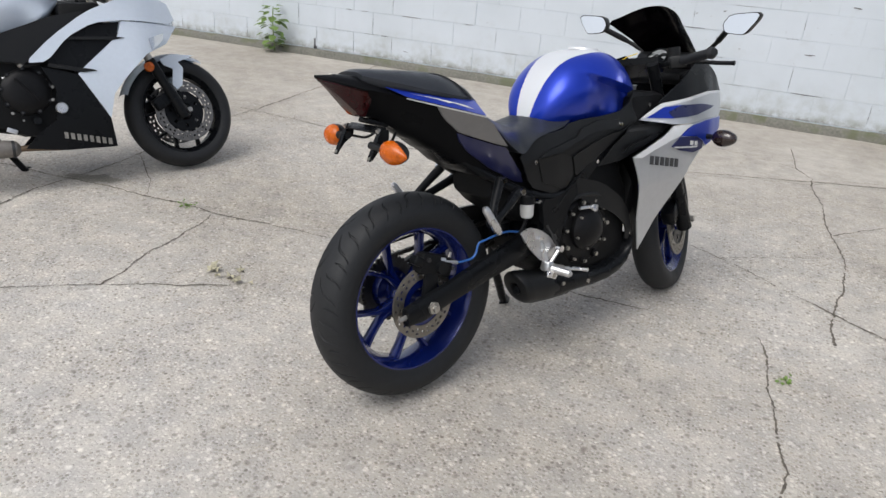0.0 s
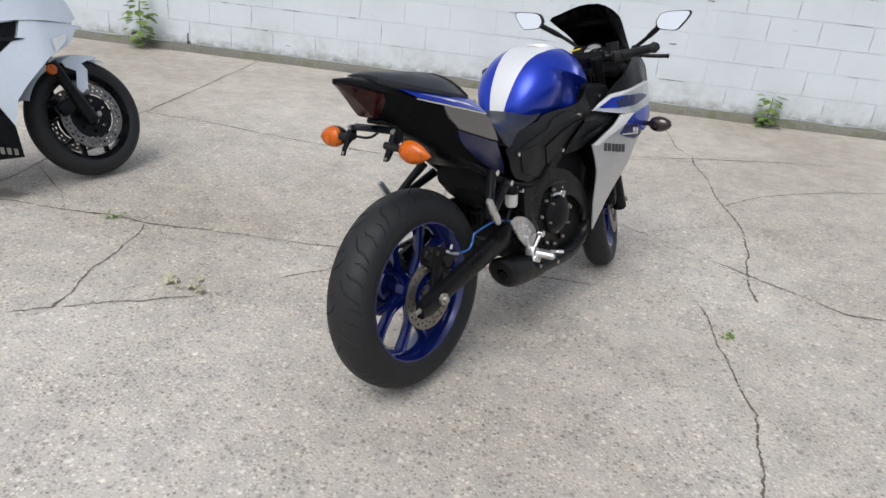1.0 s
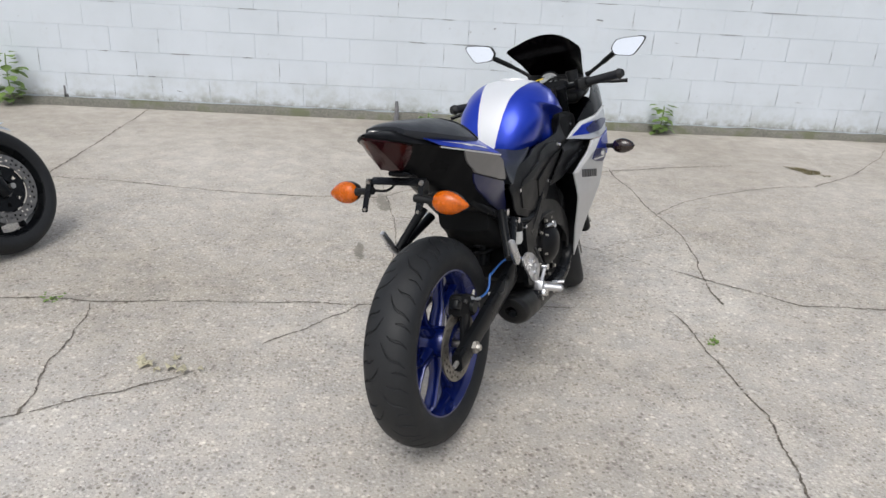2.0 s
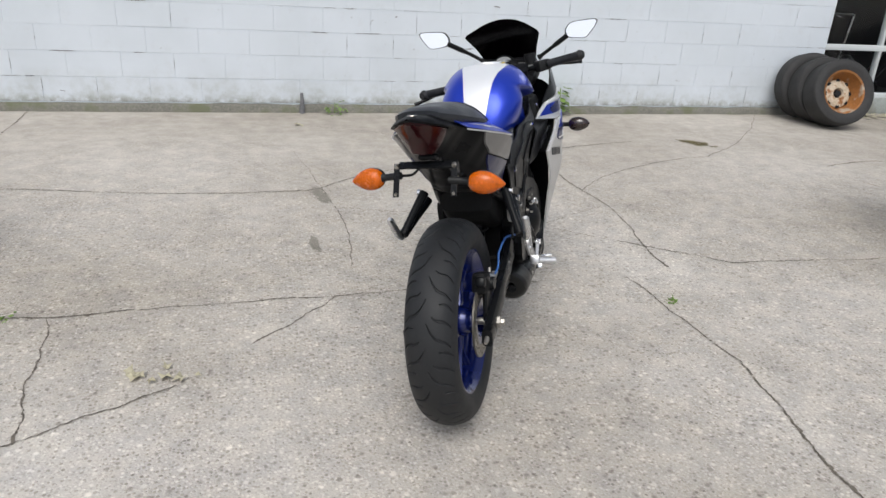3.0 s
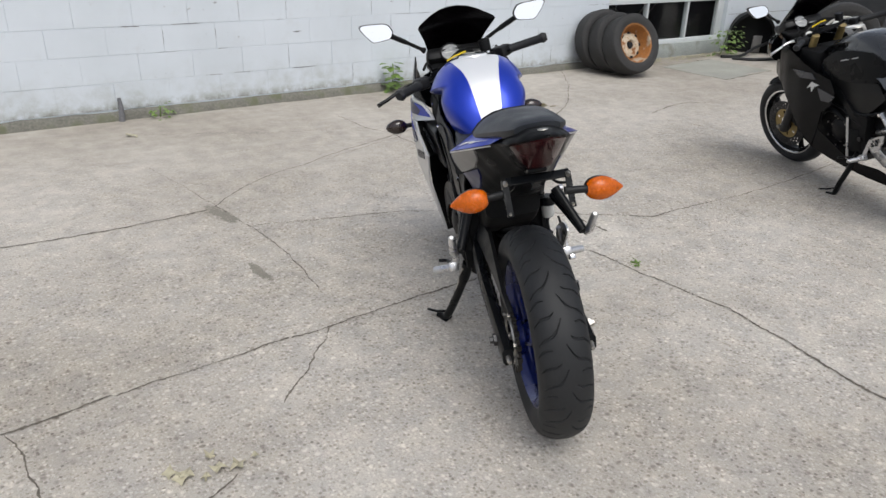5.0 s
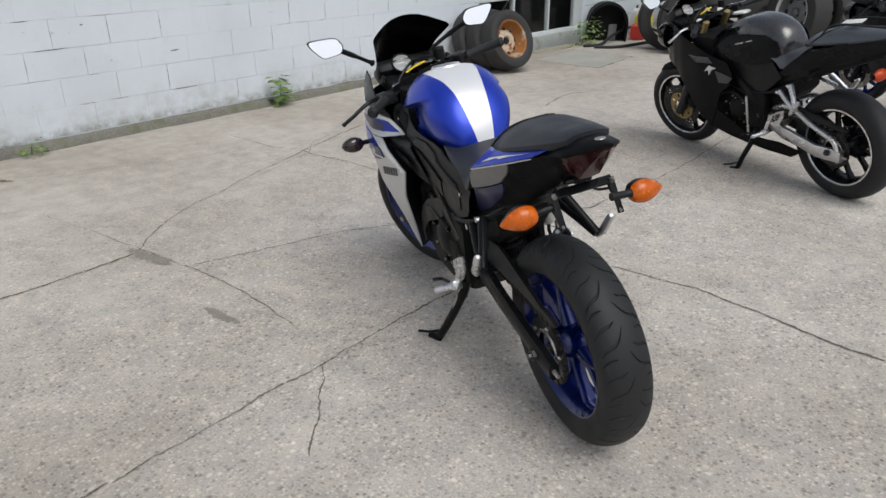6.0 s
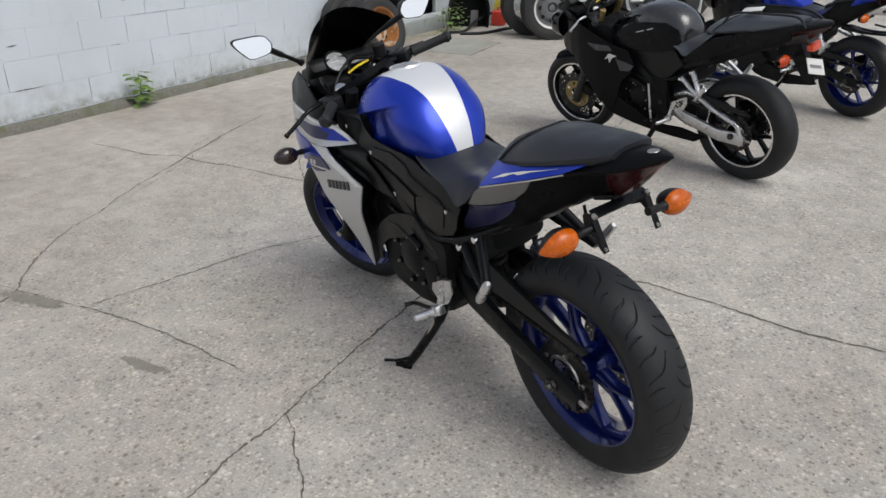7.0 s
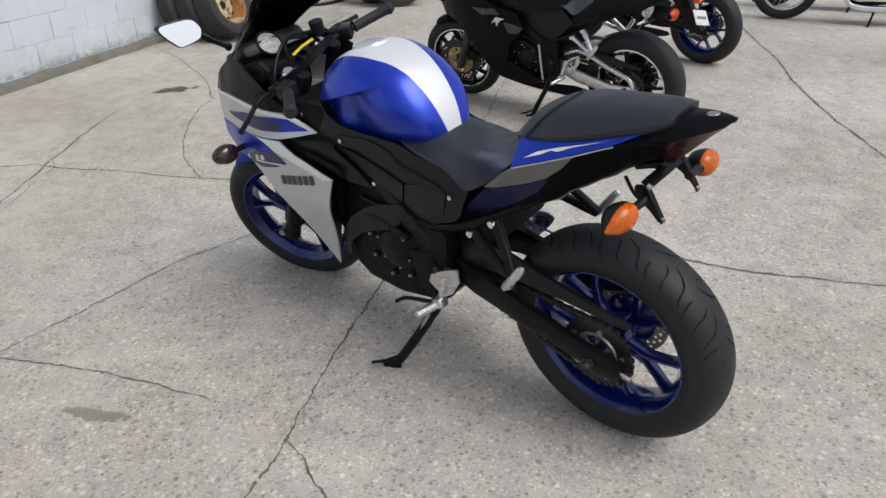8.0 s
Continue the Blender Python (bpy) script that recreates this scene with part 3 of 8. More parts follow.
def tank_rings(table, stripe):
    """Cross-sections of the tank; two points of each lie on the edges of its stripe."""
    rings, dense = [], []
    for a, b in zip(curve([r[:3] for r in table], 5), curve([(r[3], 0, 0) for r in table], 5)):
        dense.append((a[0], a[1], a[2], b[0]))
    for x, zb, zt, w in dense:
        h, edge = zt - zb, min(stripe(x), w * 0.8)
        ey = 0.82 - 0.24 * soft((x - table[0][0]) / (table[-1][0] - table[0][0]) / 0.6)
        a0 = math.acos(min(1.0, (edge / w) ** (1 / ey)))

        def upper(y):
            c = min(1.0, y / w) ** (1 / ey)
            return zb + h * math.sqrt(max(0.0, 1 - c * c)) ** 0.74
        half = [(edge * k / STRIPE_N, upper(edge * k / STRIPE_N)) for k in range(STRIPE_N + 1)]
        crease = max(zb + 0.25 * h, min(0.958 - 0.30 * (x - 0.59), upper(edge) - 0.018))
        ac = min(a0 * 0.97, math.asin(min(1.0, ((crease - zb) / h) ** (1 / 0.74))))
        for k in range(1, FLANK_N + 1):
            a = a0 + (ac - a0) * k / 12 if k <= 12 else ac * (1 - (k - 12) / (FLANK_N - 12))
            half.append((w * math.cos(a) ** ey, zb + h * math.sin(a) ** 0.74))
        for k in range(1, BELLY_N + 1):
            a = math.pi / 2 * k / BELLY_N
            half.append((w * max(0.0, math.cos(a)) ** ey, zb - 0.03 * math.sin(a)))
        scoop = 0.048 * soft((x - 0.60) / 0.20) * soft((0.92 - x) / 0.05)
        shaped = []
        for i, (y, z) in enumerate(half):
            if STRIPE_N < i <= STRIPE_N + 12:
                y += scoop * 0.20 * ((i - STRIPE_N) / 12) ** 3
            elif i > STRIPE_N + 12:
                d = crease - z
                y -= scoop * soft(d / 0.014) * math.exp(-(d / 0.17) ** 2) - scoop * 0.20 * (1 - soft(d / 0.014))
            y *= 1 - 0.26 * (1 - soft((x - 0.72) / 0.12)) * max(0.0, min(1.0, (zb + 0.105 - z) / 0.105)) ** 1.3
            shaped.append((x, y, z))
        rings.append(shaped[:-1] + [(x, 0.0, shaped[-1][2])] + [(p, -y, z) for p, y, z in shaped[-2:0:-1]])
    return rings


def split_tank(parent, paint, stripe_paint, half=None, m=None, table=TANK):
    """The tank, with its stripe as a part of its own where it has one."""
    rings = tank_rings(table, half or (lambda x: 0.05))
    for _ in range(2):
        rings = [rings[0]] + [[tuple((a + 2 * b + c) / 4 for a, b, c in zip(p, q, r)) for p, q, r in zip(u, v, w)] for u, v, w in zip(rings, rings[1:], rings[2:])] + [rings[-1]]
    if not half:
        return part("tank", loft(rings), paint, parent, m=m)
    body, band, n = bmesh.new(), bmesh.new(), len(rings[0])
    for bm, wanted in ((body, False), (band, True)):
        vs = {}
        for i in range(len(rings) - 1):
            for k in range(n):
                q = (k + 1) % n
                quad = [(i, k), (i, q), (i + 1, q), (i + 1, k)]
                on_top = k < STRIPE_N or k >= n - STRIPE_N
                if on_top is wanted:
                    for key in quad:
                        if key not in vs:
                            vs[key] = bm.verts.new(rings[key[0]][key[1]])
                    bm.faces.new([vs[key] for key in quad])
    add(body, rings[0], [tuple(range(n))])
    add(body, rings[-1], [tuple(range(n))])
    tank = part("tank", clean(body, 1e-5), paint, parent, "glossy blue fuel tank", m)
    part("tank_stripe", band, stripe_paint, tank, "broad silver centre stripe", m)
    return tank


def pad(rows, top, n=18):
    """A cushion: rows of x, half width, lower z at the edge, upper z in the middle."""
    rings = []
    for x, w, zb, zt in rows:
        ring = []
        for k in range(n):
            u = math.cos(math.pi * k / (n - 1))
            ring.append((x, w * u, zb + (zt - zb) * (1 - abs(u) ** top)))
        ring += [(x, -w * 1.0, zb - 0.010), (x, -w * 0.9, zb - 0.02), (x, w * 0.9, zb - 0.02), (x, w * 1.0, zb - 0.010)]
        rings.append(ring)
    return loft(rings)


def signal(parent, at, side, length=0.085, m=None, amber=None, tilt=0.0, turn=0.0):
    """A pointed turn signal on a rubber stalk: black ahead, with the lens on its rear half."""
    mm = (m or Matrix()) @ Matrix.Translation(at) @ Matrix.Rotation(radians(turn), 4, "Z") @ Matrix.Rotation(radians(tilt) * side, 4, "X") @ Matrix.Diagonal((1, side, 1, 1))
    L, n = length, 32
    prof = [(-0.008, 0.010), (-0.004, 0.018), (0.004, 0.0250), (0.018, 0.0300), (0.032, 0.0315), (0.046, 0.0290), (0.060, 0.0235), (0.074, 0.0150), (L - 0.004, 0.006), (L, 0.0015)]
    front, rear = bmesh.new(), bmesh.new()
    for bm, wanted in ((front, False), (rear, True)):
        for k in range(n):
            a0, a1 = 2 * math.pi * k / n, 2 * math.pi * (k + 1) / n
            if (math.cos((a0 + a1) / 2) < 0.02) is wanted:
                for (y0, r0), (y1, r1) in zip(prof, prof[1:]):
                    add(bm, [(r * math.cos(q) * (0.85 if wanted else 1.35), y, r * math.sin(q)) for r, q, y in ((r0, a0, y0), (r0, a1, y0), (r1, a1, y1), (r1, a0, y1))], [(0, 1, 2, 3)])
        clean(bm, 1e-5)
    body = part("signal_body", tube([(0.0, -0.062, 0), (0.0, -0.03, 0), (0.0, -0.012, 0), (0, -0.006, 0)], [0.0105, 0.010, 0.0095, 0.013], 12, front), BLACK_PLASTIC, parent, "black turn signal housing", mm)
    part("lens", rear, amber or AMBER, body, "amber turn signal lens", mm)


MIRROR_FACE = [(0.247, 1.074), (0.270, 1.109), (0.376, 1.115), (0.387, 1.106), (0.376, 1.084), (0.343, 1.044), (0.328, 1.039), (0.261, 1.045)]


def mirror(parent, stem_foot, side, m=None, x=1.235):
    """A mirror on a stem: a thin housing with the glass on its rear face."""
    shape = rounded(MIRROR_FACE, 2)
    cy, cz = 0.315, 1.078

    def ring(grow, push):
        return [(x - push + 0.16 * (z - cz) - 0.05 * (y - cy), side * (cy + (y - cy) * grow), cz + (z - cz) * grow) for y, z in shape]
    house = part("mirror_housing", loft([ring(0.55, -0.036), ring(0.90, -0.026), ring(1.0, -0.008), ring(1.0, 0.004), ring(0.95, 0.005)]), BLACK_PLASTIC, parent, "", m)
    part("mirror_glass", loft([ring(0.93, 0.0045), ring(0.93, 0.0065)]), MIRROR, house, "bright mirror glass", m)
    start, foot = Vector((x + 0.012, side * 0.262, 1.056)), Vector(stem_foot)
    part("mirror_stem", tube(curve([start, start.lerp(foot, 0.5) + Vector((0.012, 0, 0)), foot], 5), [0.011] * 5 + [0.008] * 5 + [0.014], 10), BLACK_PLASTIC, house, "", m)


def lever(parent, path, material, m):
    part("lever", tube(curve(path, 5), [0.0075] * (5 * (len(path) - 1)) + [0.009], 8), material, parent, "", m)


def front_end(bike, S, wb, m):
    """Fork, front wheel, mudguard, bars and what turns with them."""
    R = 0.293
    w, put = wheel(bike, (wb, 0, R), R, 0.056, S["rim"], S.get("front_label", "front wheel with forked spokes"), m, lip=S.get("lip"), grooves=0, phase=0.3)
    for s in S.get("discs", (-1,)):
        disc = part("brake_disc", drilled_disc(*S.get("disc_r", (0.105, 0.148)), 0.005), S.get("disc", BRAKE_STEEL), w, "", put @ Matrix.Translation((0, s * 0.066, 0)))
        part("disc_carrier", drilled_disc(0.046, 0.106, 0.004, 30, 3), S.get("carrier", BLACK_SATIN), disc, "", put @ Matrix.Translation((0, s * 0.062, 0)))
        part("brake_caliper", box((0.10, 0.055, 0.065), (-0.118, s * 0.072, 0.055), 0.012, (0, -30, 0)), BLACK_SATIN, w, "", put)
    st = Vector((-math.sin(radians(25)), 0, math.cos(radians(25))))

    def leg(s):
        a = Vector((wb - 0.015, s * 0.098, R - 0.03))
        part("fork_leg", tube([a, a + st * 0.16, a + st * 0.161, a + st * 0.33], [0.030, 0.028, 0.026, 0.026], 16), S.get("fork_low", BLACK_SATIN), bike, "", m)
        part("fork_tube", tube([a + st * 0.33, a + st * 0.735], 0.0215, 16), S.get("fork_up", STEEL), bike, "", m)
    both_sides(leg)
    part("axle", tube([(wb, -0.135, R), (wb, 0.135, R)], 0.013, 12), STEEL, w, "", m)
    guard = []
    for k in range(15):
        a = radians(62 + 98 * k / 14)
        guard.append([(wb + (R + 0.022 - 0.010 * (abs(c) ** 2)) * math.cos(a), c * 0.066, R + (R + 0.022 - 0.035 * abs(c) ** 3) * math.sin(a)) for c in (-1, -0.8, -0.4, 0, 0.4, 0.8, 1)])
    bm = loft(guard, caps=False, closed=False)
    bmesh.ops.solidify(bm, geom=bm.faces, thickness=0.003)
    part("mudguard", bm, S.get("guard", BLACK_GLOSS), bike, "", m)
    top = Vector((wb + 0.032, 0, R - 0.028)) + st * 0.725
    plate = rounded([(-0.035, -0.135), (0.045, -0.11), (0.05, 0.11), (-0.035, 0.135), (-0.055, 0.03), (-0.055, -0.03)], 1)
    yoke = part("top_yoke", loft([[(top.x + x, y, top.z + z - x * 0.45) for x, y in plate] for z in (-0.012, 0.012)]), BLACK_SATIN, bike, "", m)
    for s in (-1, 1):
        part("fork_cap", tube([(top.x, s * 0.098, top.z + 0.008), (top.x - 0.004, s * 0.098, top.z + 0.018)], [0.022, 0.018], 14), S.get("cap", CHROME), yoke, "", m)
    barrel = part("ignition", tube([(top.x + 0.015, 0, top.z), (top.x + 0.006, 0, top.z + 0.022)], 0.022, 14), BLACK_SATIN, yoke, "", m)
    part("ignition_ring", tube([(top.x + 0.006, 0, top.z + 0.022), (top.x + 0.005, 0, top.z + 0.026)], 0.016, 14), CHROME, barrel, "", m)
    if S.get("tag"):
        tag = [Vector((1.082, 0.062, 0.950)), Vector((1.078, 0.025, 0.966)), Vector((1.072, -0.016, 0.977))]
        part("key_tag", loft([[p + Vector((-0.004, 0, -0.003)), p + Vector((0.004, 0, 0.0)), p + Vector((0.004, 0, 0.0025)), p + Vector((-0.004, 0, 0.0))] for p in tag]), YELLOW, bike, "yellow paper key tag")
    grip_end = Vector((wb - 0.428, 0.331, 0.938))
    for s in (-1, 1):
        inner = Vector((top.x - 0.002, s * 0.125, top.z - 0.004))
        end = Vector((grip_end.x, s * grip_end.y, grip_end.z))
        d = (end - inner)
        bar = part("handlebar", tube([inner, inner + d * 0.45], 0.0115, 10), BLACK_SATIN, bike, "", m)
        part("grip", tube([inner + d * 0.42, inner + d * 0.45, inner + d * 0.9, inner + d * 0.94, inner + d], [0.019, 0.0165, 0.0165, 0.021, 0.014], 14), RUBBER, bar, "", m)
        part("switch_box", box((0.042, 0.058, 0.044), inner + d * 0.30, 0.008, (0, 0, -s * 20)), BLACK_PLASTIC, bar, "", m)
        p = inner + d * 0.26 + Vector((0.035, 0, 0.0))
        lever(bar, [p, p + Vector((0.035, s * 0.05, -0.006)), p + Vector((0.030, s * 0.13, -0.022)), p + Vector((0.022, s * 0.185, -0.03))], S.get("lever", BLACK_SATIN), m)
        part("lever_perch", box((0.04, 0.045, 0.03), p, 0.007), BLACK_SATIN, bar, "", m)
    part("brake_reservoir", tube([(top.x + 0.035, -0.155, top.z + 0.012), (top.x + 0.035, -0.155, top.z + 0.055)], [0.022, 0.024], 16), BLACK_PLASTIC, bike, "", m)
    for k, (y0, y1, z1) in enumerate(((-0.14, -0.05, 0.62), (0.13, 0.06, 0.66), (-0.10, 0.05, 0.72))):
        a = Vector((top.x + 0.04, y0, top.z + 0.03))
        part("cable", tube(curve([a, a + Vector((0.07, -y0 * 0.4, 0.0)), Vector((top.x + 0.11, y1, top.z - 0.05)), Vector((top.x + 0.10, y1, z1))], 6), 0.0055, 7), BLACK_PLASTIC, bike, "", m)


def swingarm(bike, S):
    """Swingarm, sprocket, chain, guards and rear brake."""
    mat = S.get("swing", BLACK_SATIN)

    def arm(s):
        pts = [(0.50, 0.085, 0.400, 0.045), (0.324, 0.118, 0.345, 0.036), (0.21, 0.122, 0.326, 0.032), (0.09, 0.120, 0.296, 0.034), (-0.03, 0.120, 0.300, 0.036), (-0.085, 0.120, 0.298, 0.028)] if S.get("brace") else [(0.50, 0.085, 0.425, 0.045), (0.38, 0.115, 0.412, 0.042), (0.22, 0.122, 0.378, 0.036), (0.06, 0.120, 0.335, 0.031), (-0.03, 0.120, 0.312, 0.034), (-0.092, 0.120, 0.302, 0.026)]
        rings = [[(x, s * (y + a * 0.016), z + b * h) for a, b in ((1, 0.6), (0.6, 1), (-0.6, 1), (-1, 0.6), (-1, -0.6), (-0.6, -1), (0.6, -1), (1, -0.6))] for x, y, z, h in pts]
        a = part("swingarm", loft(rings), mat, bike, S.get("swing_label", ""))
        part("axle_nut", tube([(-0.005, s * 0.134, 0.314), (-0.005, s * 0.146, 0.314), (-0.005, s * 0.1465, 0.314), (-0.005, s * 0.157, 0.314)], [0.019, 0.019, 0.011, 0.010], 6), STEEL if s < 0 else DARK_STEEL, a)
        part("adjuster_bolt", tube([(-0.088, s * 0.120, 0.303), (-0.116, s * 0.120, 0.298)], [0.008, 0.006], 8), STEEL, a)
        if S.get("brace"):
            part("brace", tube(curve([(0.42, s * 0.095, 0.47), (0.32, s * 0.108, 0.505), (0.222, s * 0.116, 0.485), (0.132, s * 0.118, 0.441), (0.034, s * 0.12, 0.405), (-0.03, s * 0.12, 0.375), (-0.055, s * 0.12, 0.315)], 5), 0.0145, 10), mat, a)
    both_sides(arm)
    spr = part("sprocket", toothed(0.098, 0.007), DARK_STEEL, bike, "", Matrix.Translation((0, 0.088, 0.314)))
    part("sprocket_carrier", lathe([(0.05, 0.02), (0.062, 0.060), (0.084, 0.066), (0.084, 0.056), (0.07, 0.03)], 24, closed=True), S["rim"], spr, "", Matrix.Translation((0, 0, 0.314)))
    part("sprocket_ring", lathe([(0.091, 0.052), (0.096, 0.054), (0.096, 0.060), (0.091, 0.062)], 32, closed=True), STEEL, spr, "", Matrix.Translation((0, 0, 0.314)))
    for k in range(5):
        q = 2 * math.pi * k / 5 + 0.5
        part("nut", tube([(0.074 * math.cos(q), 0.091, 0.314 + 0.074 * math.sin(q)), (0.074 * math.cos(q), 0.099, 0.314 + 0.074 * math.sin(q))], 0.008, 6), STEEL, spr)
    ch = bmesh.new()
    for z0, z1, x0 in ((0.412, 0.452, 0.0), (0.220, 0.392, 0.02)):
        for k in range(34):
            u = k / 33
            x, z = x0 + (0.52 - x0) * u, z0 + (z1 - z0) * u
            box((0.0145, 0.014 if k % 2 else 0.009, 0.012), (x, 0.088, z), bm=ch)
    for k in range(17):
        a = radians(88 + 190 * k / 16)
        box((0.012, 0.014 if k % 2 else 0.009, 0.0145), (0.099 * math.cos(a), 0.088, 0.314 + 0.099 * math.sin(a)), rot=None, bm=ch)
    part("chain", ch, CHAIN, bike, "oily drive chain", sharp=20)
    gp = [(0.44, 0.515), (0.30, 0.520), (0.12, 0.492), (-0.07, 0.462), (-0.105, 0.452), (-0.09, 0.438), (0.10, 0.455), (0.28, 0.462), (0.42, 0.455)]
    part("chain_guard", panel(gp, lambda x, z: 0.108 - max(0, z - 0.47) * 0.5, 0.012), BLACK_PLASTIC, bike)
    disc = part("brake_disc", drilled_disc(0.072, 0.110, 0.005, 60), S.get("disc", BRAKE_STEEL), bike, "drilled rear brake disc", Matrix.Translation((0, -0.083, 0.314)))
    part("disc_carrier", lathe([(-0.060, 0.03), (-0.083, 0.05), (-0.083, 0.074), (-0.076, 0.074), (-0.06, 0.05)], 20, closed=True), S["rim"], disc, "", Matrix.Translation((0, 0, 0.314)))
    cal = part("brake_caliper", box((0.125, 0.046, 0.066), (0.036, -0.090, 0.424), 0.014, (0, 20, 0)), SHADED_BLACK, bike)
    part("caliper_piston", tube([(0.048, -0.110, 0.418), (0.048, -0.124, 0.418)], [0.022, 0.019], 16), BLACK_SATIN, cal)
    part("caliper_lug", box((0.036, 0.030, 0.030), (-0.028, -0.098, 0.452), 0.008, (0, 30, 0)), BLACK_SATIN, cal)
    part("bleed_nipple", tube([(0.086, -0.100, 0.432), (0.094, -0.102, 0.452)], [0.006, 0.004], 8), STEEL, cal)
    for px, pz in ((0.0, 0.452), (0.088, 0.408)):
        part("bolt", tube([(px, -0.112, pz), (px, -0.120, pz)], 0.007, 6), DARK_STEEL, cal)
    part("caliper_bracket", box((0.05, 0.016, 0.11), (0.012, -0.103, 0.37), 0.006, (0, 10, 0)), BLACK_SATIN, bike)
    if S.get("hose"):
        part("brake_hose", tube(curve([(0.10, -0.108, 0.419), (0.136, -0.110, 0.416), (0.170, -0.111, 0.418), (0.186, -0.112, 0.432), (0.196, -0.112, 0.458), (0.215, -0.113, 0.464), (0.30, -0.118, 0.476), (0.36, -0.13, 0.466), (0.40, -0.14, 0.455)], 6), 0.0035, 7), BLUE_HOSE, bike, "blue brake hose")
        part("hose_fitting", tube([(0.050, -0.104, 0.440), (0.064, -0.108, 0.434), (0.066, -0.108, 0.432), (0.112, -0.110, 0.418)], [0.010, 0.010, 0.0055, 0.0055], 8), ALUMINIUM, bike)


def footrest(bike, s, S):
    """Heel plate, folding peg and pedal of one side."""
    y, dx = 0.183, S.get("heel_dx", 0.0)
    outline = [(0.306, 0.484), (0.345, 0.494), (0.390, 0.480), (0.440, 0.447), (0.470, 0.403), (0.452, 0.372), (0.404, 0.372), (0.363, 0.408), (0.324, 0.453)] if s < 0 else [(0.375, 0.484), (0.425, 0.464), (0.482, 0.430), (0.494, 0.402), (0.444, 0.366), (0.410, 0.388), (0.375, 0.440)]
    outline = [(x + dx, z - dx * 0.25) for x, z in outline]
    plate = part("heel_plate", panel(rounded(outline, 1) if s < 0 else outline, lambda x, z: y, 0.006, 0.05, s), ALUMINIUM, bike, "bare aluminium heel plate")
    for x, z in ((0.387, 0.452), (0.402, 0.408)) if s < 0 else ((0.43, 0.43), (0.45, 0.40)):
        x, z = x + dx, z - dx * 0.25
        part("bolt", tube([(x, s * y, z), (x, s * (y + 0.008), z)], 0.007, 8), CHROME, plate)
    if dx:
        # Dark discs laid on the plate for the shade in its holes.
        for k in range(9):
            x, z = 0.405 + 0.020 * (k % 3) + 0.008 * (k // 3) + dx, 0.455 - 0.017 * (k // 3) - 0.010 * (k % 3) - dx * 0.25
            part("hole", tube([(x, s * (y + 0.001), z), (x, s * (y + 0.0038), z)], 0.0062, 8), SHADED_BLACK, plate)
    bx = (0.415 if s < 0 else 0.445) + dx * 0.5
    part("peg_mount", box((0.035, 0.035, 0.034), (bx, s * 0.197, 0.357), 0.008, (0, 20, 0)), ALUMINIUM, bike)
    part("footpeg", tube([(bx, s * 0.20, 0.352), (bx + 0.01, s * 0.215, 0.350), (bx + 0.03, s * 0.262, 0.342), (bx + 0.03, s * 0.268, 0.342)], [0.013, 0.0135, 0.0125, 0.007], 10), ALUMINIUM, bike, "ribbed alloy footpeg")
    part("pedal", tube(curve([(bx, s * 0.20, 0.355), (bx + 0.07, s * 0.20, 0.335), (bx + 0.14, s * 0.205, 0.318), (bx + 0.155, s * 0.235, 0.318)], 5), 0.0065, 8), ALUMINIUM if s < 0 else BLACK_SATIN, bike)
    part("peg_bracket", tube([(bx - 0.02, s * 0.17, 0.46), (bx, s * 0.19, 0.375)], 0.010, 8), ALUMINIUM, bike)
    if s < 0:
        crank = part("pedal_crank", tube([(0.405, -0.20, 0.352), (0.432, -0.202, 0.378), (0.462, -0.203, 0.408)], [0.010, 0.006, 0.006], 8), ALUMINIUM, bike)
        part("crank_joint", tube([(0.462, -0.194, 0.408), (0.462, -0.213, 0.408)], 0.011, 10), CHROME, crank)
        part("push_rod", tube([(0.462, -0.197, 0.408), (0.440, -0.190, 0.455), (0.425, -0.180, 0.485)], 0.0045, 7), DARK_STEEL, crank)
        part("return_spring", tube([(0.418, -0.205, 0.362), (0.480, -0.206, 0.341)], 0.007, 8), STEEL, crank)
        part("peg_clevis", box((0.045, 0.022, 0.020), (0.412, -0.212, 0.333), 0.005, (0, 24, 0)), CHROME, bike)
        part("pivot_bolt", tube([(0.412, -0.196, 0.338), (0.412, -0.228, 0.336)], 0.009, 8), STEEL, bike)


def pillion_peg(bike, s, S):
    """The V-shaped hanger and folded peg of the passenger."""
    mat = S.get("hanger", BLACK_SATIN)
    foot = Vector((0.172, s * 0.190, 0.535))
    bracket = part("peg_hanger", tube([(0.262, s * 0.135, 0.650), (0.21, s * 0.165, 0.59), foot], [0.016, 0.013, 0.015], 10), mat, bike)
    part("peg_hanger", tube([(0.330, s * 0.145, 0.605), (0.25, s * 0.17, 0.565), foot], [0.016, 0.013, 0.015], 10), mat, bike)
    for x, y, z in ((0.262, 0.148, 0.650), (0.330, 0.158, 0.605)):
        part("bolt", tube([(x, s * y, z), (x, s * (y + 0.010), z)], 0.010, 8), CHROME, bracket)
    part("passenger_peg", tube([foot + Vector((0.02, s * 0.015, -0.02)), foot + Vector((0, s * 0.022, 0.0)), foot + Vector((-0.045, s * 0.026, 0.062)), foot + Vector((-0.05, s * 0.026, 0.068))], [0.010, 0.0135, 0.0115, 0.006], 10), ALUMINIUM, bracket, "folded alloy passenger peg")


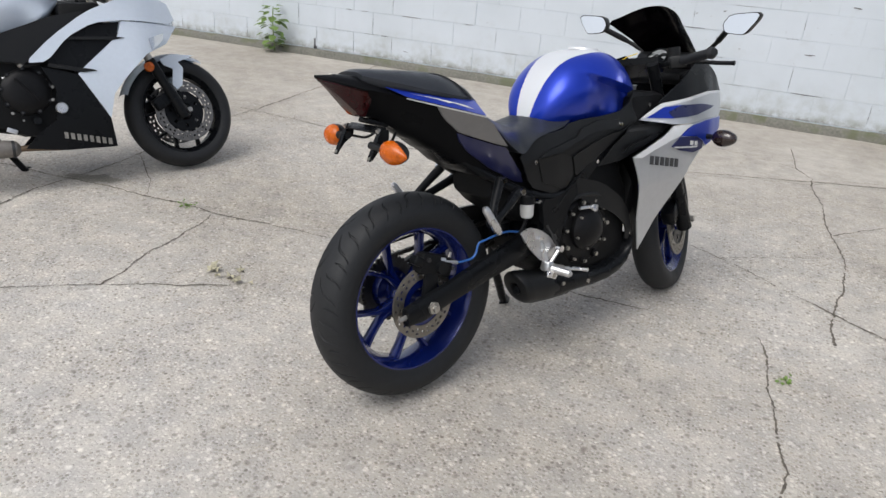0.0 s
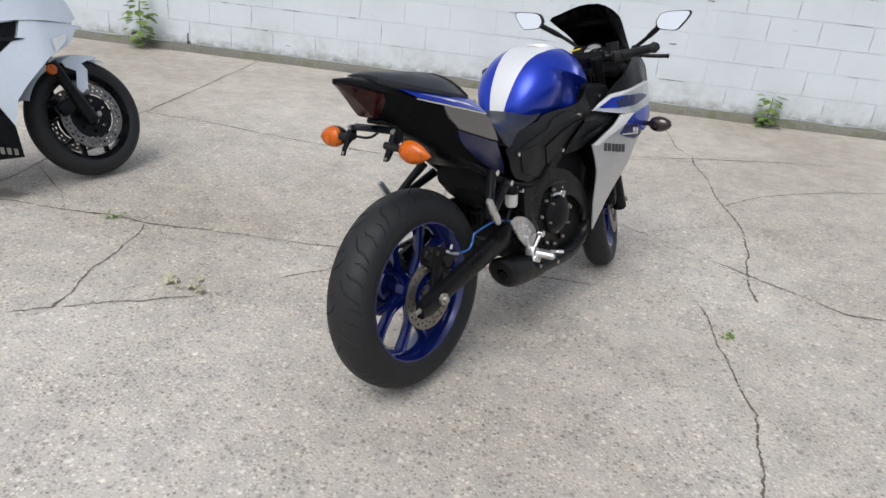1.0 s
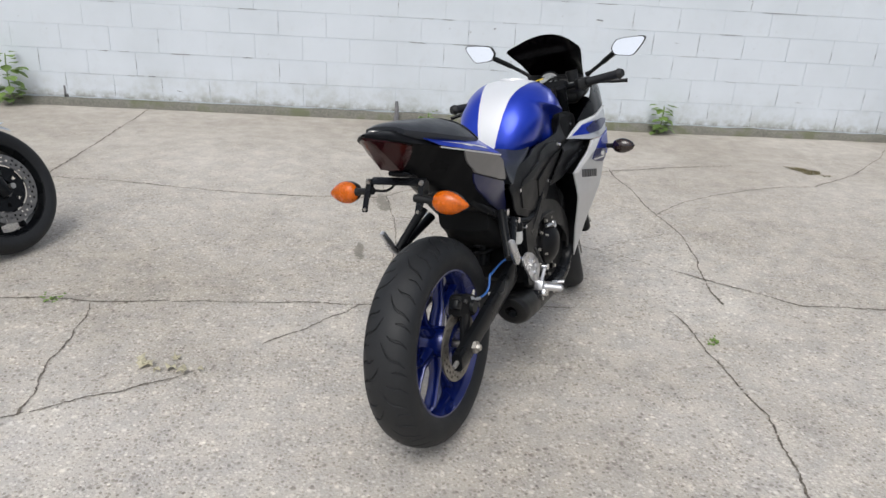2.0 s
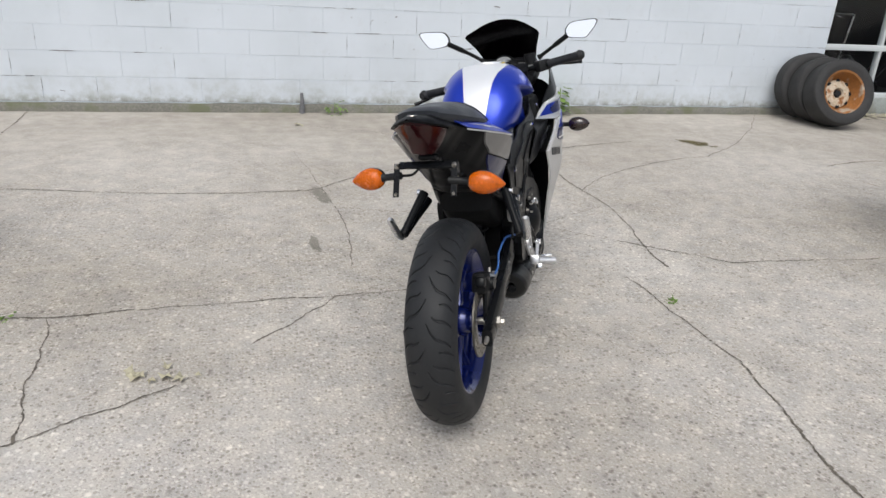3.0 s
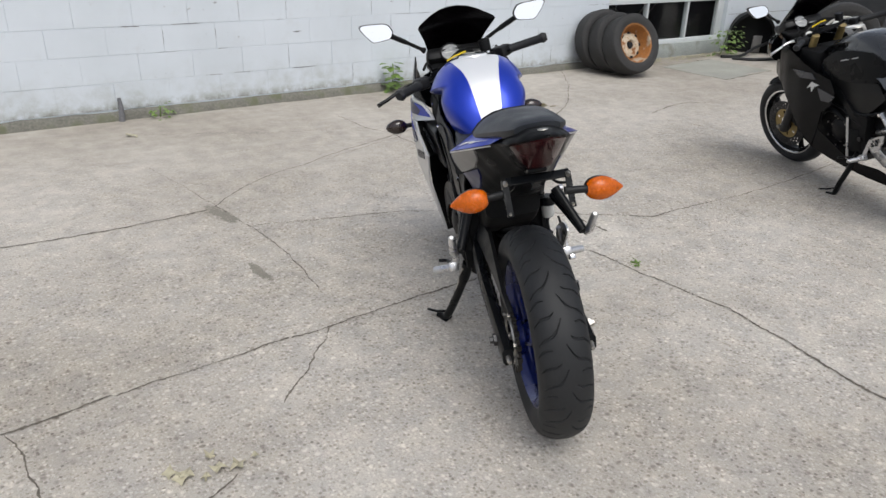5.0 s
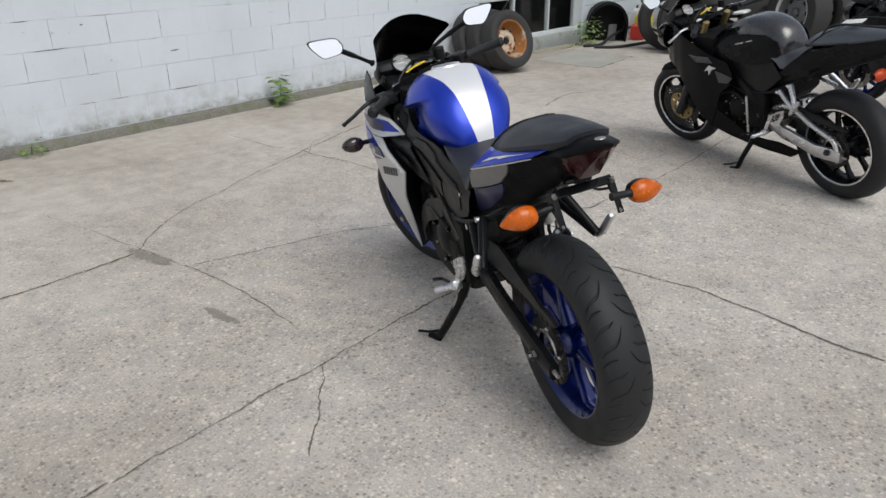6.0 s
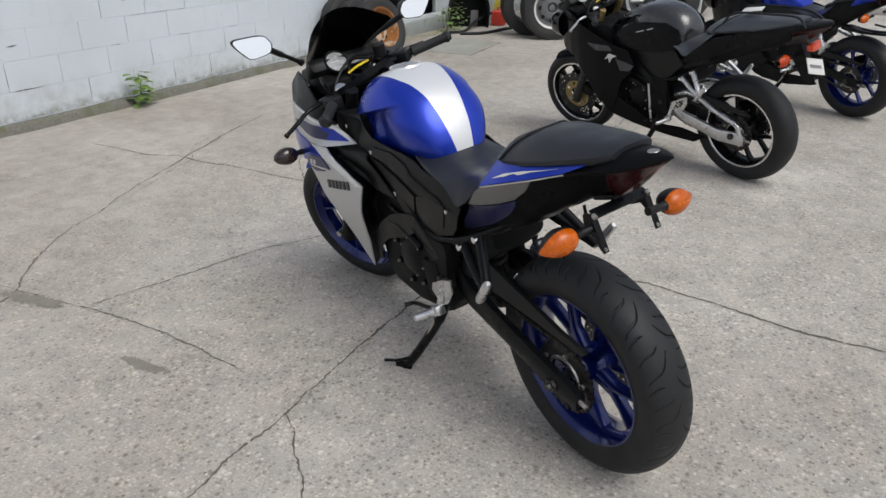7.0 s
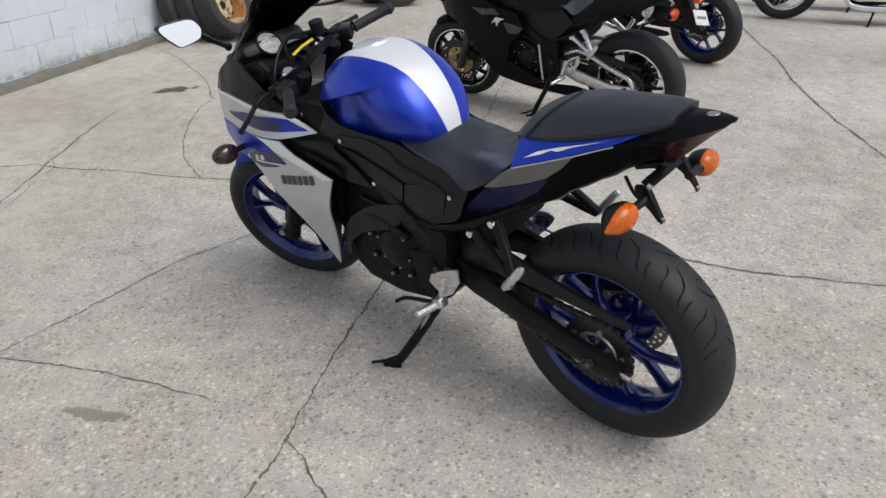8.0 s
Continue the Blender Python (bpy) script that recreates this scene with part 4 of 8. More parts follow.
def side_stand(bike, dy=0.0):
    leg = part("side_stand", tube(curve([(0.50, 0.14, 0.335), (0.53, 0.165, 0.25), (0.60, 0.205 + dy * 0.5, 0.13), (0.650, 0.236 + dy, 0.056 + dy * 0.2), (0.685, 0.262 + dy, 0.048 + dy * 0.2)], 5), [0.020] * 5 + [0.016] * 10 + [0.013] * 5 + [0.014], 10), BLACK_SATIN, bike, "black side stand, folded out")
    part("stand_foot", box((0.075, 0.038, 0.007), (0.672, 0.250 + dy, 0.040 + dy * 0.2), 0.003, (-8, 4, 40)), BLACK_SATIN, leg)
    part("stand_tang", tube([(0.63, 0.225 + dy, 0.085), (0.665, 0.27 + dy, 0.075), (0.70, 0.30 + dy, 0.072)], 0.0055, 7), BLACK_SATIN, leg)
    part("stand_spring", tube([(0.50, 0.158, 0.32), (0.575, 0.198 + dy * 0.5, 0.165)], 0.008, 8), STEEL, leg)


def engine(bike, S):
    mat = ENGINE_GREY
    rings = []
    for x, w, zb, zt in ((0.44, 0.10, 0.36, 0.50), (0.50, 0.125, 0.30, 0.58), (0.58, 0.14, 0.27, 0.62), (0.68, 0.15, 0.255, 0.66), (0.78, 0.15, 0.26, 0.68), (0.86, 0.135, 0.28, 0.70), (0.92, 0.11, 0.33, 0.68)):
        rings.append(oval(x, w * 0.74, zb, zt, 20, 5))
    part("engine_block", loft(rings), mat, bike, "dark engine block")
    for s in (-1, 1):
        cx, r, inset = (0.665, 0.066, 0.004) if s < 0 else (0.68, 0.066, 0.03)
        prof = [(0.13, 0.0), (0.13, r + 0.012), (0.158, r + 0.010), (0.172, r - 0.004), (0.184, r - 0.022), (0.190, r - 0.045), (0.190, 0.0)]
        cover = part("clutch_cover" if s < 0 else "generator_cover", clean(lathe([(s * (y - inset), q) for y, q in prof], 40)), mat, bike, "", Matrix.Translation((cx, 0, 0.425)))
        for k in range(6):
            a = 2 * math.pi * k / 6 + 0.3
            part("bolt", tube([(cx + (r + 0.002) * math.cos(a), s * (0.160 - inset), 0.425 + (r + 0.002) * math.sin(a)), (cx + (r + 0.002) * math.cos(a), s * (0.172 - inset), 0.425 + (r + 0.002) * math.sin(a))], 0.0045, 6), STEEL, cover)
    casing = part("engine_casing", clean(lathe([(-0.10, 0.0), (-0.10, 0.118), (-0.136, 0.116), (-0.141, 0.110), (-0.141, 0.0)], 36)), mat, bike, "", Matrix.Translation((0.66, 0, 0.415)))
    for k in range(11):
        a = 2 * math.pi * k / 11 + 0.1
        x, z, q = 0.66 + 0.106 * math.cos(a), 0.415 + 0.106 * math.sin(a), 0.0065 if k % 3 else 0.0085
        part("boss", tube([(x, -0.138, z), (x, -0.150, z)], q + 0.005, 10), mat, casing)
        part("bolt", tube([(x, -0.150, z), (x, -0.158, z)], q - 0.001, 6), STEEL, casing)
    part("clutch_lever", tube(curve([(0.60, -0.165, 0.507), (0.64, -0.170, 0.506), (0.668, -0.172, 0.494)], 4), [0.006] * 4 + [0.007] * 4 + [0.011], 8), ALUMINIUM, casing)
    part("cable_clamp", box((0.030, 0.014, 0.022), (0.672, -0.168, 0.498), 0.004, (0, 12, 0)), ALUMINIUM, casing)
    part("oil_hose", tube(curve([(0.56, -0.135, 0.52), (0.62, -0.150, 0.545), (0.72, -0.150, 0.53), (0.80, -0.135, 0.47)], 5), 0.009, 8), BLACK_PLASTIC, bike)
    for k in range(6):
        z = 0.52 + 0.026 * k
        part("cooling_fin", box((0.16, 0.24, 0.006), (0.78, 0, z), 0.002, (0, 14, 0)), mat, bike)
    # Dark filler round the engine, added to stand for the shaded depth there.
    part("engine_filler", loft([oval(x, 0.135, zb, zt, 20, 8) for x, zb, zt in ((0.46, 0.34, 0.52), (0.52, 0.27, 0.60), (0.70, 0.232, 0.66), (0.84, 0.24, 0.64), (0.885, 0.28, 0.55))]), SHADED_BLACK, bike)
    part("inner_guard", loft([oval(x, 0.088, zb, zt, 20, 6) for x, zb, zt in ((0.27, 0.58, 0.70), (0.31, 0.54, 0.70), (0.40, 0.48, 0.66), (0.50, 0.46, 0.62))]), SHADED_BLACK, bike)
    part("radiator", box((0.05, 0.27, 0.30), (0.955, 0, 0.56), 0.012, (0, 20, 0)), SHADED_BLACK, bike)
    part("inner_cowl", box((0.20, 0.30, 0.18), (0.98, 0, 0.76), 0.03), SHADED_BLACK, bike)
    part("air_box", box((0.34, 0.22, 0.13), (0.71, 0, 0.71), 0.03), SHADED_BLACK, bike)
    for k in range(7):
        q = 2 * math.pi * k / 7 + 0.4
        x, z = 0.68 + 0.098 * math.cos(q), 0.42 + 0.090 * math.sin(q)
        boss = part("boss", tube([(x, 0.128, z), (x, 0.144, z)], 0.012, 10), SHADED_BLACK, bike)
        part("bolt", tube([(x, 0.144, z), (x, 0.151, z)], 0.0055, 6), STEEL, boss)
    part("wiring", tube(curve([(0.50, 0.142, 0.50), (0.57, 0.148, 0.53), (0.64, 0.146, 0.56), (0.78, 0.142, 0.58)], 5), 0.007, 7), BLACK_SATIN, bike)
    part("coolant_hose", tube(curve([(0.60, 0.140, 0.49), (0.72, 0.150, 0.535), (0.82, 0.142, 0.50), (0.86, 0.12, 0.42)], 5), 0.013, 9), BLACK_SATIN, bike)
    part("sprocket_cover", box((0.10, 0.03, 0.13), (0.535, 0.140, 0.405), 0.012, (0, 12, 0)), SHADED_BLACK, bike)
    part("oil_filter", tube([(0.86, -0.02, 0.30), (0.95, -0.02, 0.30)], 0.036, 16), BLACK_SATIN, bike)


def main_frame(bike):
    for s in (-1, 1):
        line = curve([(1.02, 0.06, 0.835), (0.86, 0.132, 0.745), (0.74, 0.140, 0.680), (0.63, 0.144, 0.602), (0.56, 0.146, 0.545), (0.50, 0.142, 0.49), (0.47, 0.135, 0.40)], 5)
        rings = []
        for k, q in enumerate(line):
            d = line[min(k + 1, len(line) - 1)] - line[max(k - 1, 0)]
            n = Vector((-d.z, 0, d.x)).normalized() * (0.024 if k < 26 else 0.03)
            rings.append([(q.x + n.x * u, s * (q.y + v), q.z + n.z * u) for u, v in ((1, -0.012), (0.8, 0.006), (-0.8, 0.006), (-1, -0.012))])
        part("frame_spar", loft(rings), BLACK_SATIN, bike)
        part("seat_rail", tube(curve([(0.56, s * 0.135, 0.560), (0.48, s * 0.130, 0.560), (0.36, s * 0.108, 0.600), (0.20, s * 0.075, 0.690), (0.05, s * 0.055, 0.81)], 5), 0.014, 10), BLACK_SATIN, bike)
        # The left plate gets the shade-darkened black, the right one plain satin.
        pivot = part("pivot_plate", panel(rounded([(0.600, 0.605), (0.545, 0.568), (0.50, 0.556), (0.435, 0.560), (0.452, 0.45), (0.438, 0.343), (0.511, 0.322), (0.540, 0.459), (0.575, 0.525), (0.628, 0.572)], 1), lambda x, z: 0.148, 0.020, 0.05, s), SHADED_BLACK if s > 0 else BLACK_SATIN, bike)
        part("pivot_nut", tube([(0.487, s * 0.146, 0.425), (0.487, s * 0.158, 0.425)], 0.015, 6), DARK_STEEL, pivot)
    part("battery_box", box((0.26, 0.18, 0.11), (0.31, 0, 0.69), 0.03, (0, 18, 0)), BLACK_PLASTIC, bike)
    sh = part("shock_absorber", tube([(0.40, 0, 0.42), (0.44, 0, 0.66)], 0.026, 14), BLACK_SATIN, bike)
    sp = [(0.405 + 0.00018 * k + 0.036 * math.cos(k * 0.45), 0.036 * math.sin(k * 0.45), 0.46 + 0.00165 * k) for k in range(110)]
    part("spring", tube(sp, 0.006, 6), BLACK_PLASTIC, sh)
    hug = []
    for k in range(9):
        a = radians(28 + 72 * k / 8)
        hug.append([(0.0 + (0.338 - 0.02 * abs(c) ** 2) * math.cos(a), c * 0.086, 0.314 + (0.338 - 0.03 * abs(c) ** 3) * math.sin(a)) for c in (-1, -0.7, -0.3, 0.3, 0.7, 1)])
    return hug


def low_exhaust(bike):
    """A short black silencer low on the right, with the shielded pipe that sweeps up into the cowl."""
    pipe = part("exhaust_pipe", tube(curve([(0.92, -0.05, 0.42), (0.935, -0.06, 0.32), (0.87, -0.08, 0.255), (0.72, -0.09, 0.245), (0.50, -0.10, 0.258)], 5), [0.024] * 10 + [0.032] * 10 + [0.036], 14), BLACK_SATIN, bike)
    rings = [[(x + 0.066 - 0.36 * r * math.sin(a), -0.112 + r * 1.0 * math.cos(a), z - 0.006 + r * math.sin(a)) for a in (2 * math.pi * k / 28 for k in range(28))] for x, r, z in
             ((0.56, 0.036, 0.250), (0.52, 0.046, 0.252), (0.50, 0.052, 0.254), (0.40, 0.058, 0.266), (0.325, 0.060, 0.276), (0.304, 0.058, 0.280), (0.294, 0.052, 0.281), (0.290, 0.040, 0.282), (0.291, 0.020, 0.282), (0.300, 0.016, 0.281), (0.34, 0.015, 0.277))]
    can = part("silencer", loft(rings), BLACK_PLASTIC, pipe, "stubby matt black silencer")
    part("outlet", tube([(0.40, -0.118, 0.266), (0.352, -0.120, 0.270)], 0.014, 14), BLACK_SATIN, can)
    rings = []
    for x, zb, zt in ((0.492, 0.212, 0.300), (0.50, 0.208, 0.304), (0.60, 0.210, 0.285), (0.70, 0.206, 0.272), (0.78, 0.208, 0.272), (0.84, 0.222, 0.285), (0.88, 0.245, 0.305), (0.90, 0.275, 0.33), (0.905, 0.31, 0.36)):
        m, h = (zb + zt) / 2, (zt - zb) / 2
        rings.append([(x, -0.105 + 0.062 * math.copysign(abs(math.cos(a)) ** 0.7, math.cos(a)), m + h * math.copysign(abs(math.sin(a)) ** 0.7, math.sin(a))) for a in (2 * math.pi * k / 24 for k in range(24))])
    shield = part("heat_shield", loft(rings), BLACK_SATIN, bike, "black shield over the exhaust pipe")
    for x, z in ((0.53, 0.262), (0.66, 0.240)):
        part("bolt", tube([(x, -0.160, z), (x, -0.170, z)], 0.007, 8), STEEL, shield)


def decal_bars(parent, x0, z0, x1, z1, widths, height, depth, side, material, name="lettering"):
    """A word as a row of plain upright bars along a line on the flank."""
    total = sum(widths) + 0.7 * widths[0] * (len(widths) - 1)
    at = 0.0
    for w in widths:
        u0, u1 = at / total, (at + w) / total
        xa, za, xb, zb = x0 + (x1 - x0) * u0, z0 + (z1 - z0) * u0, x0 + (x1 - x0) * u1, z0 + (z1 - z0) * u1
        q = [(xa, za - height / 2), (xb, zb - height / 2), (xb, zb + height / 2), (xa, za + height / 2)]
        part(name, panel(q, depth, 0.004, 0.03, side), material, parent)
        at += w + 0.7 * widths[0]


def saddle(bike, mat, S):
    """Rider's seat flowing down the sides, and the passenger's pad."""
    rows = [(0.592, 0.802, 0.086, 0.122, 0.790), (0.56, 0.806, 0.086, 0.128, 0.776), (0.52, 0.808, 0.086, 0.134, 0.769), (0.48, 0.799, 0.086, 0.138, 0.765), (0.44, 0.789, 0.088, 0.141, 0.761), (0.405, 0.786, 0.090, 0.144, 0.752),
            (0.38, 0.788, 0.092, 0.146, 0.730), (0.355, 0.794, 0.095, 0.148, 0.706), (0.31, 0.808, 0.102, 0.154, 0.736), (0.26, 0.832, 0.112, 0.168, 0.768), (0.21, 0.856, 0.118, 0.177, 0.812), (0.165, 0.872, 0.112, 0.168, 0.852)]
    fine = []
    for a, b in zip(rows, rows[1:]):
        for k in range(3):
            fine.append([u + (v - u) * k / 3 for u, v in zip(a, b)])
    rings = []
    for x, top, ws, wl, low in fine + [list(rows[-1])]:
        e = min(0.016, (top - low) * 0.4)
        half = [(0.0, top), (ws * 0.45, top + 0.002), (ws * 0.74, top), (ws * 0.90, top - e * 0.35), (ws, top - e), (ws + (wl - ws) * 0.35, top - e - (top - e - low) * 0.28), (ws + (wl - ws) * 0.72, top - e - (top - e - low) * 0.62), (wl, low + (top - low) * 0.1), (wl - 0.006, low), (wl - 0.03, low)]
        rings.append([(x, y, z) for y, z in half] + [(x, -y, z) for y, z in half[:0:-1]])
    for _ in range(4):
        rings = [rings[0]] + [[tuple((a + 2 * b + c) / 4 for a, b, c in zip(p, q, r)) for p, q, r in zip(u, v, w)] for u, v, w in zip(rings, rings[1:], rings[2:])] + [rings[-1]]
        rings = [[tuple((a + 4 * b + c) / 6 for a, b, c in zip(ring[k - 1], ring[k], ring[(k + 1) % len(ring)])) if k not in (8, 9, 10, 11) else ring[k] for k in range(len(ring))] for ring in rings]
    part("rider_seat", loft(rings), mat, bike, "broad black vinyl rider's seat", S.get("seat_shift"), 60)
    rows = [(0.218, 0.062, 0.878, 0.884), (0.208, 0.090, 0.880, 0.902), (0.178, 0.108, 0.889, 0.930), (0.13, 0.118, 0.901, 0.951), (0.07, 0.120, 0.914, 0.967), (0.0, 0.110, 0.930, 0.974), (-0.06, 0.096, 0.946, 0.979), (-0.11, 0.080, 0.958, 0.983), (-0.142, 0.068, 0.966, 0.984), (-0.158, 0.056, 0.971, 0.979)]
    pill = part("passenger_seat", pad(rows, 3.0, 26), mat, bike, "black vinyl passenger pad", S.get("stretch"))
    seam = []
    for k in range(13):
        u = math.cos(math.pi * k / 12)
        seam.append((0.165 - 0.06 * (1 - u * u), 0.114 * u, 0.892 + 0.066 * (1 - abs(u) ** 3) + 0.001))
    part("seam", tube(seam, 0.0028, 6), RUBBER, pill, "", S.get("stretch"))


def pointed_tail(bike, mat):
    """The hero's tail: a keeled body under a shelf that runs out to a thin point over the light."""
    side = crest_flank(-0.004)
    low = [(-0.150, 0.866), (-0.112, 0.858), (-0.061, 0.832), (0.0, 0.792), (0.074, 0.748), (0.139, 0.700), (0.20, 0.672), (0.27, 0.645)]
    rings = []
    for k in range(29):
        x = -0.150 + 0.42 * k / 28
        zt, zb = interp(x, TAIL_TOP), interp(x, low)
        y0, z0 = interp(x, [(a, b) for a, b, c in TAIL_EDGE]), interp(x, [(a, c) for a, b, c in TAIL_EDGE])
        y1, z1 = interp(x, [(a, b) for a, b, c in TAIL_SHELF]), interp(x, [(a, c) for a, b, c in TAIL_SHELF])
        if x > 0.145:
            z0 = min(z0, 0.846 - 0.84 * (x - 0.158)) - 0.006
            y0, z1, zt = side(x, z0), min(z1, z0 + 0.012), min(zt, z0 + 0.020)
        half = [(0.0, zt), (y1 * 0.6, zt * 0.6 + z1 * 0.4), (y1, z1 - 0.003), (y0 - 0.008, z0 + 0.003), (y0 - 0.004, z0), (y0 - 0.005, z0 - 0.004)]
        half += [(max(0.024, min(side(x, z), y0 - 0.005)), z) for z in (z0 + (zb + 0.012 - z0) * u for u in (0.2, 0.4, 0.6, 0.8, 1.0))]
        half.append((half[-1][0] * 0.6, zb))
        rings.append([(x, y, z) for y, z in half] + [(x, -y, z) for y, z in half[:0:-1]])
    body = part("tail_cowl", loft(rings), mat, bike, "black tail cowl, drawn out to a point", None, 30)
    rings = []
    for k in range(17):
        x = -0.120 - 0.142 * k / 16
        zt = interp(x, TAIL_TOP)
        y0, z0 = interp(x, [(a, b) for a, b, c in TAIL_EDGE]), interp(x, [(a, c) for a, b, c in TAIL_EDGE])
        half = [(0.0, zt), (y0 * 0.35, zt - 0.001), (y0 * 0.70, z0 + (zt - z0) * 0.62), (y0 * 0.93, z0 + (zt - z0) * 0.22), (y0, z0), (y0 - 0.003, z0 - 0.004), (y0 * 0.5, z0 - 0.001)]
        rings.append([(x, y, z) for y, z in half] + [(x, -y, z) for y, z in half[:0:-1]])
    part("tail_lip", loft(rings), mat, body, "", None, 30)
    rings = []
    for x, w, zb, zt in ((-0.135, 0.070, 0.858, 0.934), (-0.152, 0.070, 0.863, 0.935), (-0.175, 0.064, 0.886, 0.942), (-0.20, 0.052, 0.912, 0.950), (-0.226, 0.035, 0.938, 0.958), (-0.248, 0.014, 0.957, 0.965)):
        half = [(0.0, zt), (w * 0.97, zt), (w, zt - 0.006), (w * 0.72, zb + 0.42 * (zt - zb)), (w * 0.40, zb + 0.04 * (zt - zb)), (0.0, zb)]
        rings.append([(x, y, z) for y, z in half] + [(x, -y, z) for y, z in half[-2:0:-1]])
    part("tail_light", loft(rings), RED_LENS, body, "dark red tail light", None, 25)
    part("badge", lathe([(0.0, 0.013), (0.002, 0.012), (0.002, 0.0)], 20, axis="z"), STEEL, body, "small round emblem", Matrix.Translation((-0.214, 0, 0.975)) @ Matrix.Rotation(radians(5), 4, "Y"))


def tail(bike, mat, S):
    rows = [(0.27, 0.096, 0.69, 0.850), (0.18, 0.106, 0.712, 0.878), (0.10, 0.110, 0.744, 0.898), (0.02, 0.110, 0.790, 0.918), (-0.06, 0.102, 0.834, 0.938), (-0.115, 0.097, 0.864, 0.952), (-0.138, 0.095, 0.874, 0.957), (-0.144, 0.094, 0.912, 0.958), (-0.185, 0.083, 0.934, 0.966), (-0.225, 0.056, 0.955, 0.975), (-0.250, 0.027, 0.968, 0.978), (-0.262, 0.007, 0.972, 0.977)]
    if S.get("low_front"):
        rows[:2] = [(0.27, 0.085, 0.66, 0.770), (0.18, 0.10, 0.70, 0.832)]

    def wedge(x, w, zb, zt):
        h = zt - zb
        half = [(0.0, zt + 0.004), (w * 0.55, zt + 0.003), (w * 0.90, zt - 0.003), (w, zt - 0.010), (w * 0.98, zt - 0.016 - 0.1 * h), (w * 0.84, zb + 0.42 * h), (w * 0.68, zb + 0.14 * h), (w * 0.55, zb)]
        return [(x, y, z) for y, z in half] + [(x, -y, z) for y, z in half[:0:-1]]
    body = part("tail_cowl", loft([wedge(*r) for r in rows]), mat, bike, "black tail cowl", S.get("stretch"), 30)
    rows = [(-0.12, 0.076, 0.866, 0.932), (-0.15, 0.081, 0.872, 0.938), (-0.19, 0.073, 0.888, 0.950), (-0.226, 0.050, 0.922, 0.962), (-0.254, 0.020, 0.953, 0.969)]

    def lens(x, w, zb, zt):
        half = [(0.0, zt), (w * 0.97, zt), (w, zt - 0.010), (w * 0.74, zb + 0.45 * (zt - zb)), (w * 0.36, zb + 0.03 * (zt - zb)), (0.0, zb)]
        return [(x, y, z) for y, z in half] + [(x, -y, z) for y, z in half[-2:0:-1]]
    part("tail_light", loft([lens(*r) for r in rows]), RED_LENS, body, "dark red tail light", S.get("stretch"), 25)
    under = [(0.30, 0.07, 0.60, 0.74), (0.20, 0.075, 0.665, 0.78), (0.10, 0.075, 0.728, 0.81), (0.0, 0.070, 0.786, 0.85), (-0.08, 0.060, 0.832, 0.88), (-0.13, 0.05, 0.858, 0.885)]
    part("undertray", loft([oval(x, w, a, b, 20, 4) for x, w, a, b in under]), SHADED_BLACK, body, "", S.get("stretch"))
    if S.get("badge", True):
        part("badge", lathe([(0.0, 0.013), (0.002, 0.012), (0.002, 0.0)], 20, axis="z"), STEEL, body, "small round emblem", Matrix.Translation((-0.212, 0, 0.9775)) @ Matrix.Rotation(radians(10), 4, "Y"))


def plate_bracket(bike, S):
    drop = Matrix.Translation((-0.006, 0.0, -0.008))
    bar = part("plate_bracket", box((0.026, 0.164, 0.006), (-0.112, 0, 0.836), 0.002, (0, -30, 0)), BLACK_SATIN, bike, "black plate bracket without a plate", drop)
    part("bracket_arm", box((0.07, 0.05, 0.014), (-0.085, 0, 0.848), 0.005, (0, 18, 0)), BLACK_SATIN, bar, "", drop)
    for s in (-1, 1):
        y = s * 0.080 + 0.005
        gusset = rounded([(-0.112, 0.842), (-0.090, 0.836), (-0.094, 0.806), (-0.126, 0.786), (-0.148, 0.760), (-0.156, 0.764), (-0.140, 0.800)], 1)
        part("bracket_tab", panel(gusset, lambda a, b: s * y + 0.006, 0.003, 0.05, s), BLACK_SATIN, bar, "", drop)
        part("bracket_tab", loft([[(x + dx, y + dy, z) for dx, dy in ((-0.0015, -0.008), (-0.0015, 0.008), (0.0015, 0.008), (0.0015, -0.008))] for x, z in ((-0.116, 0.842), (-0.120, 0.832), (-0.152, 0.770), (-0.156, 0.760))]), BLACK_SATIN, bar, "", drop)
        part("bolt", tube([(-0.117, y, 0.838), (-0.126, y, 0.834)], 0.0065, 8), STEEL, bar, "", drop)
        part("bolt", tube([(-0.152, y, 0.768), (-0.158, y, 0.766)], 0.004, 8), STEEL, bar, "", drop)
        part("stalk_cable", tube(curve([(-0.10, s * 0.09, 0.806), (-0.07, s * 0.06, 0.80), (-0.04, s * 0.04, 0.82)], 4), 0.004, 6), BLACK_PLASTIC, bar, "", drop)
        signal(bike, (-0.117, 0.138, 0.795) if s > 0 else (-0.142, -0.122, 0.785), s, 0.090, tilt=-6, turn=-6 if s > 0 else 2)


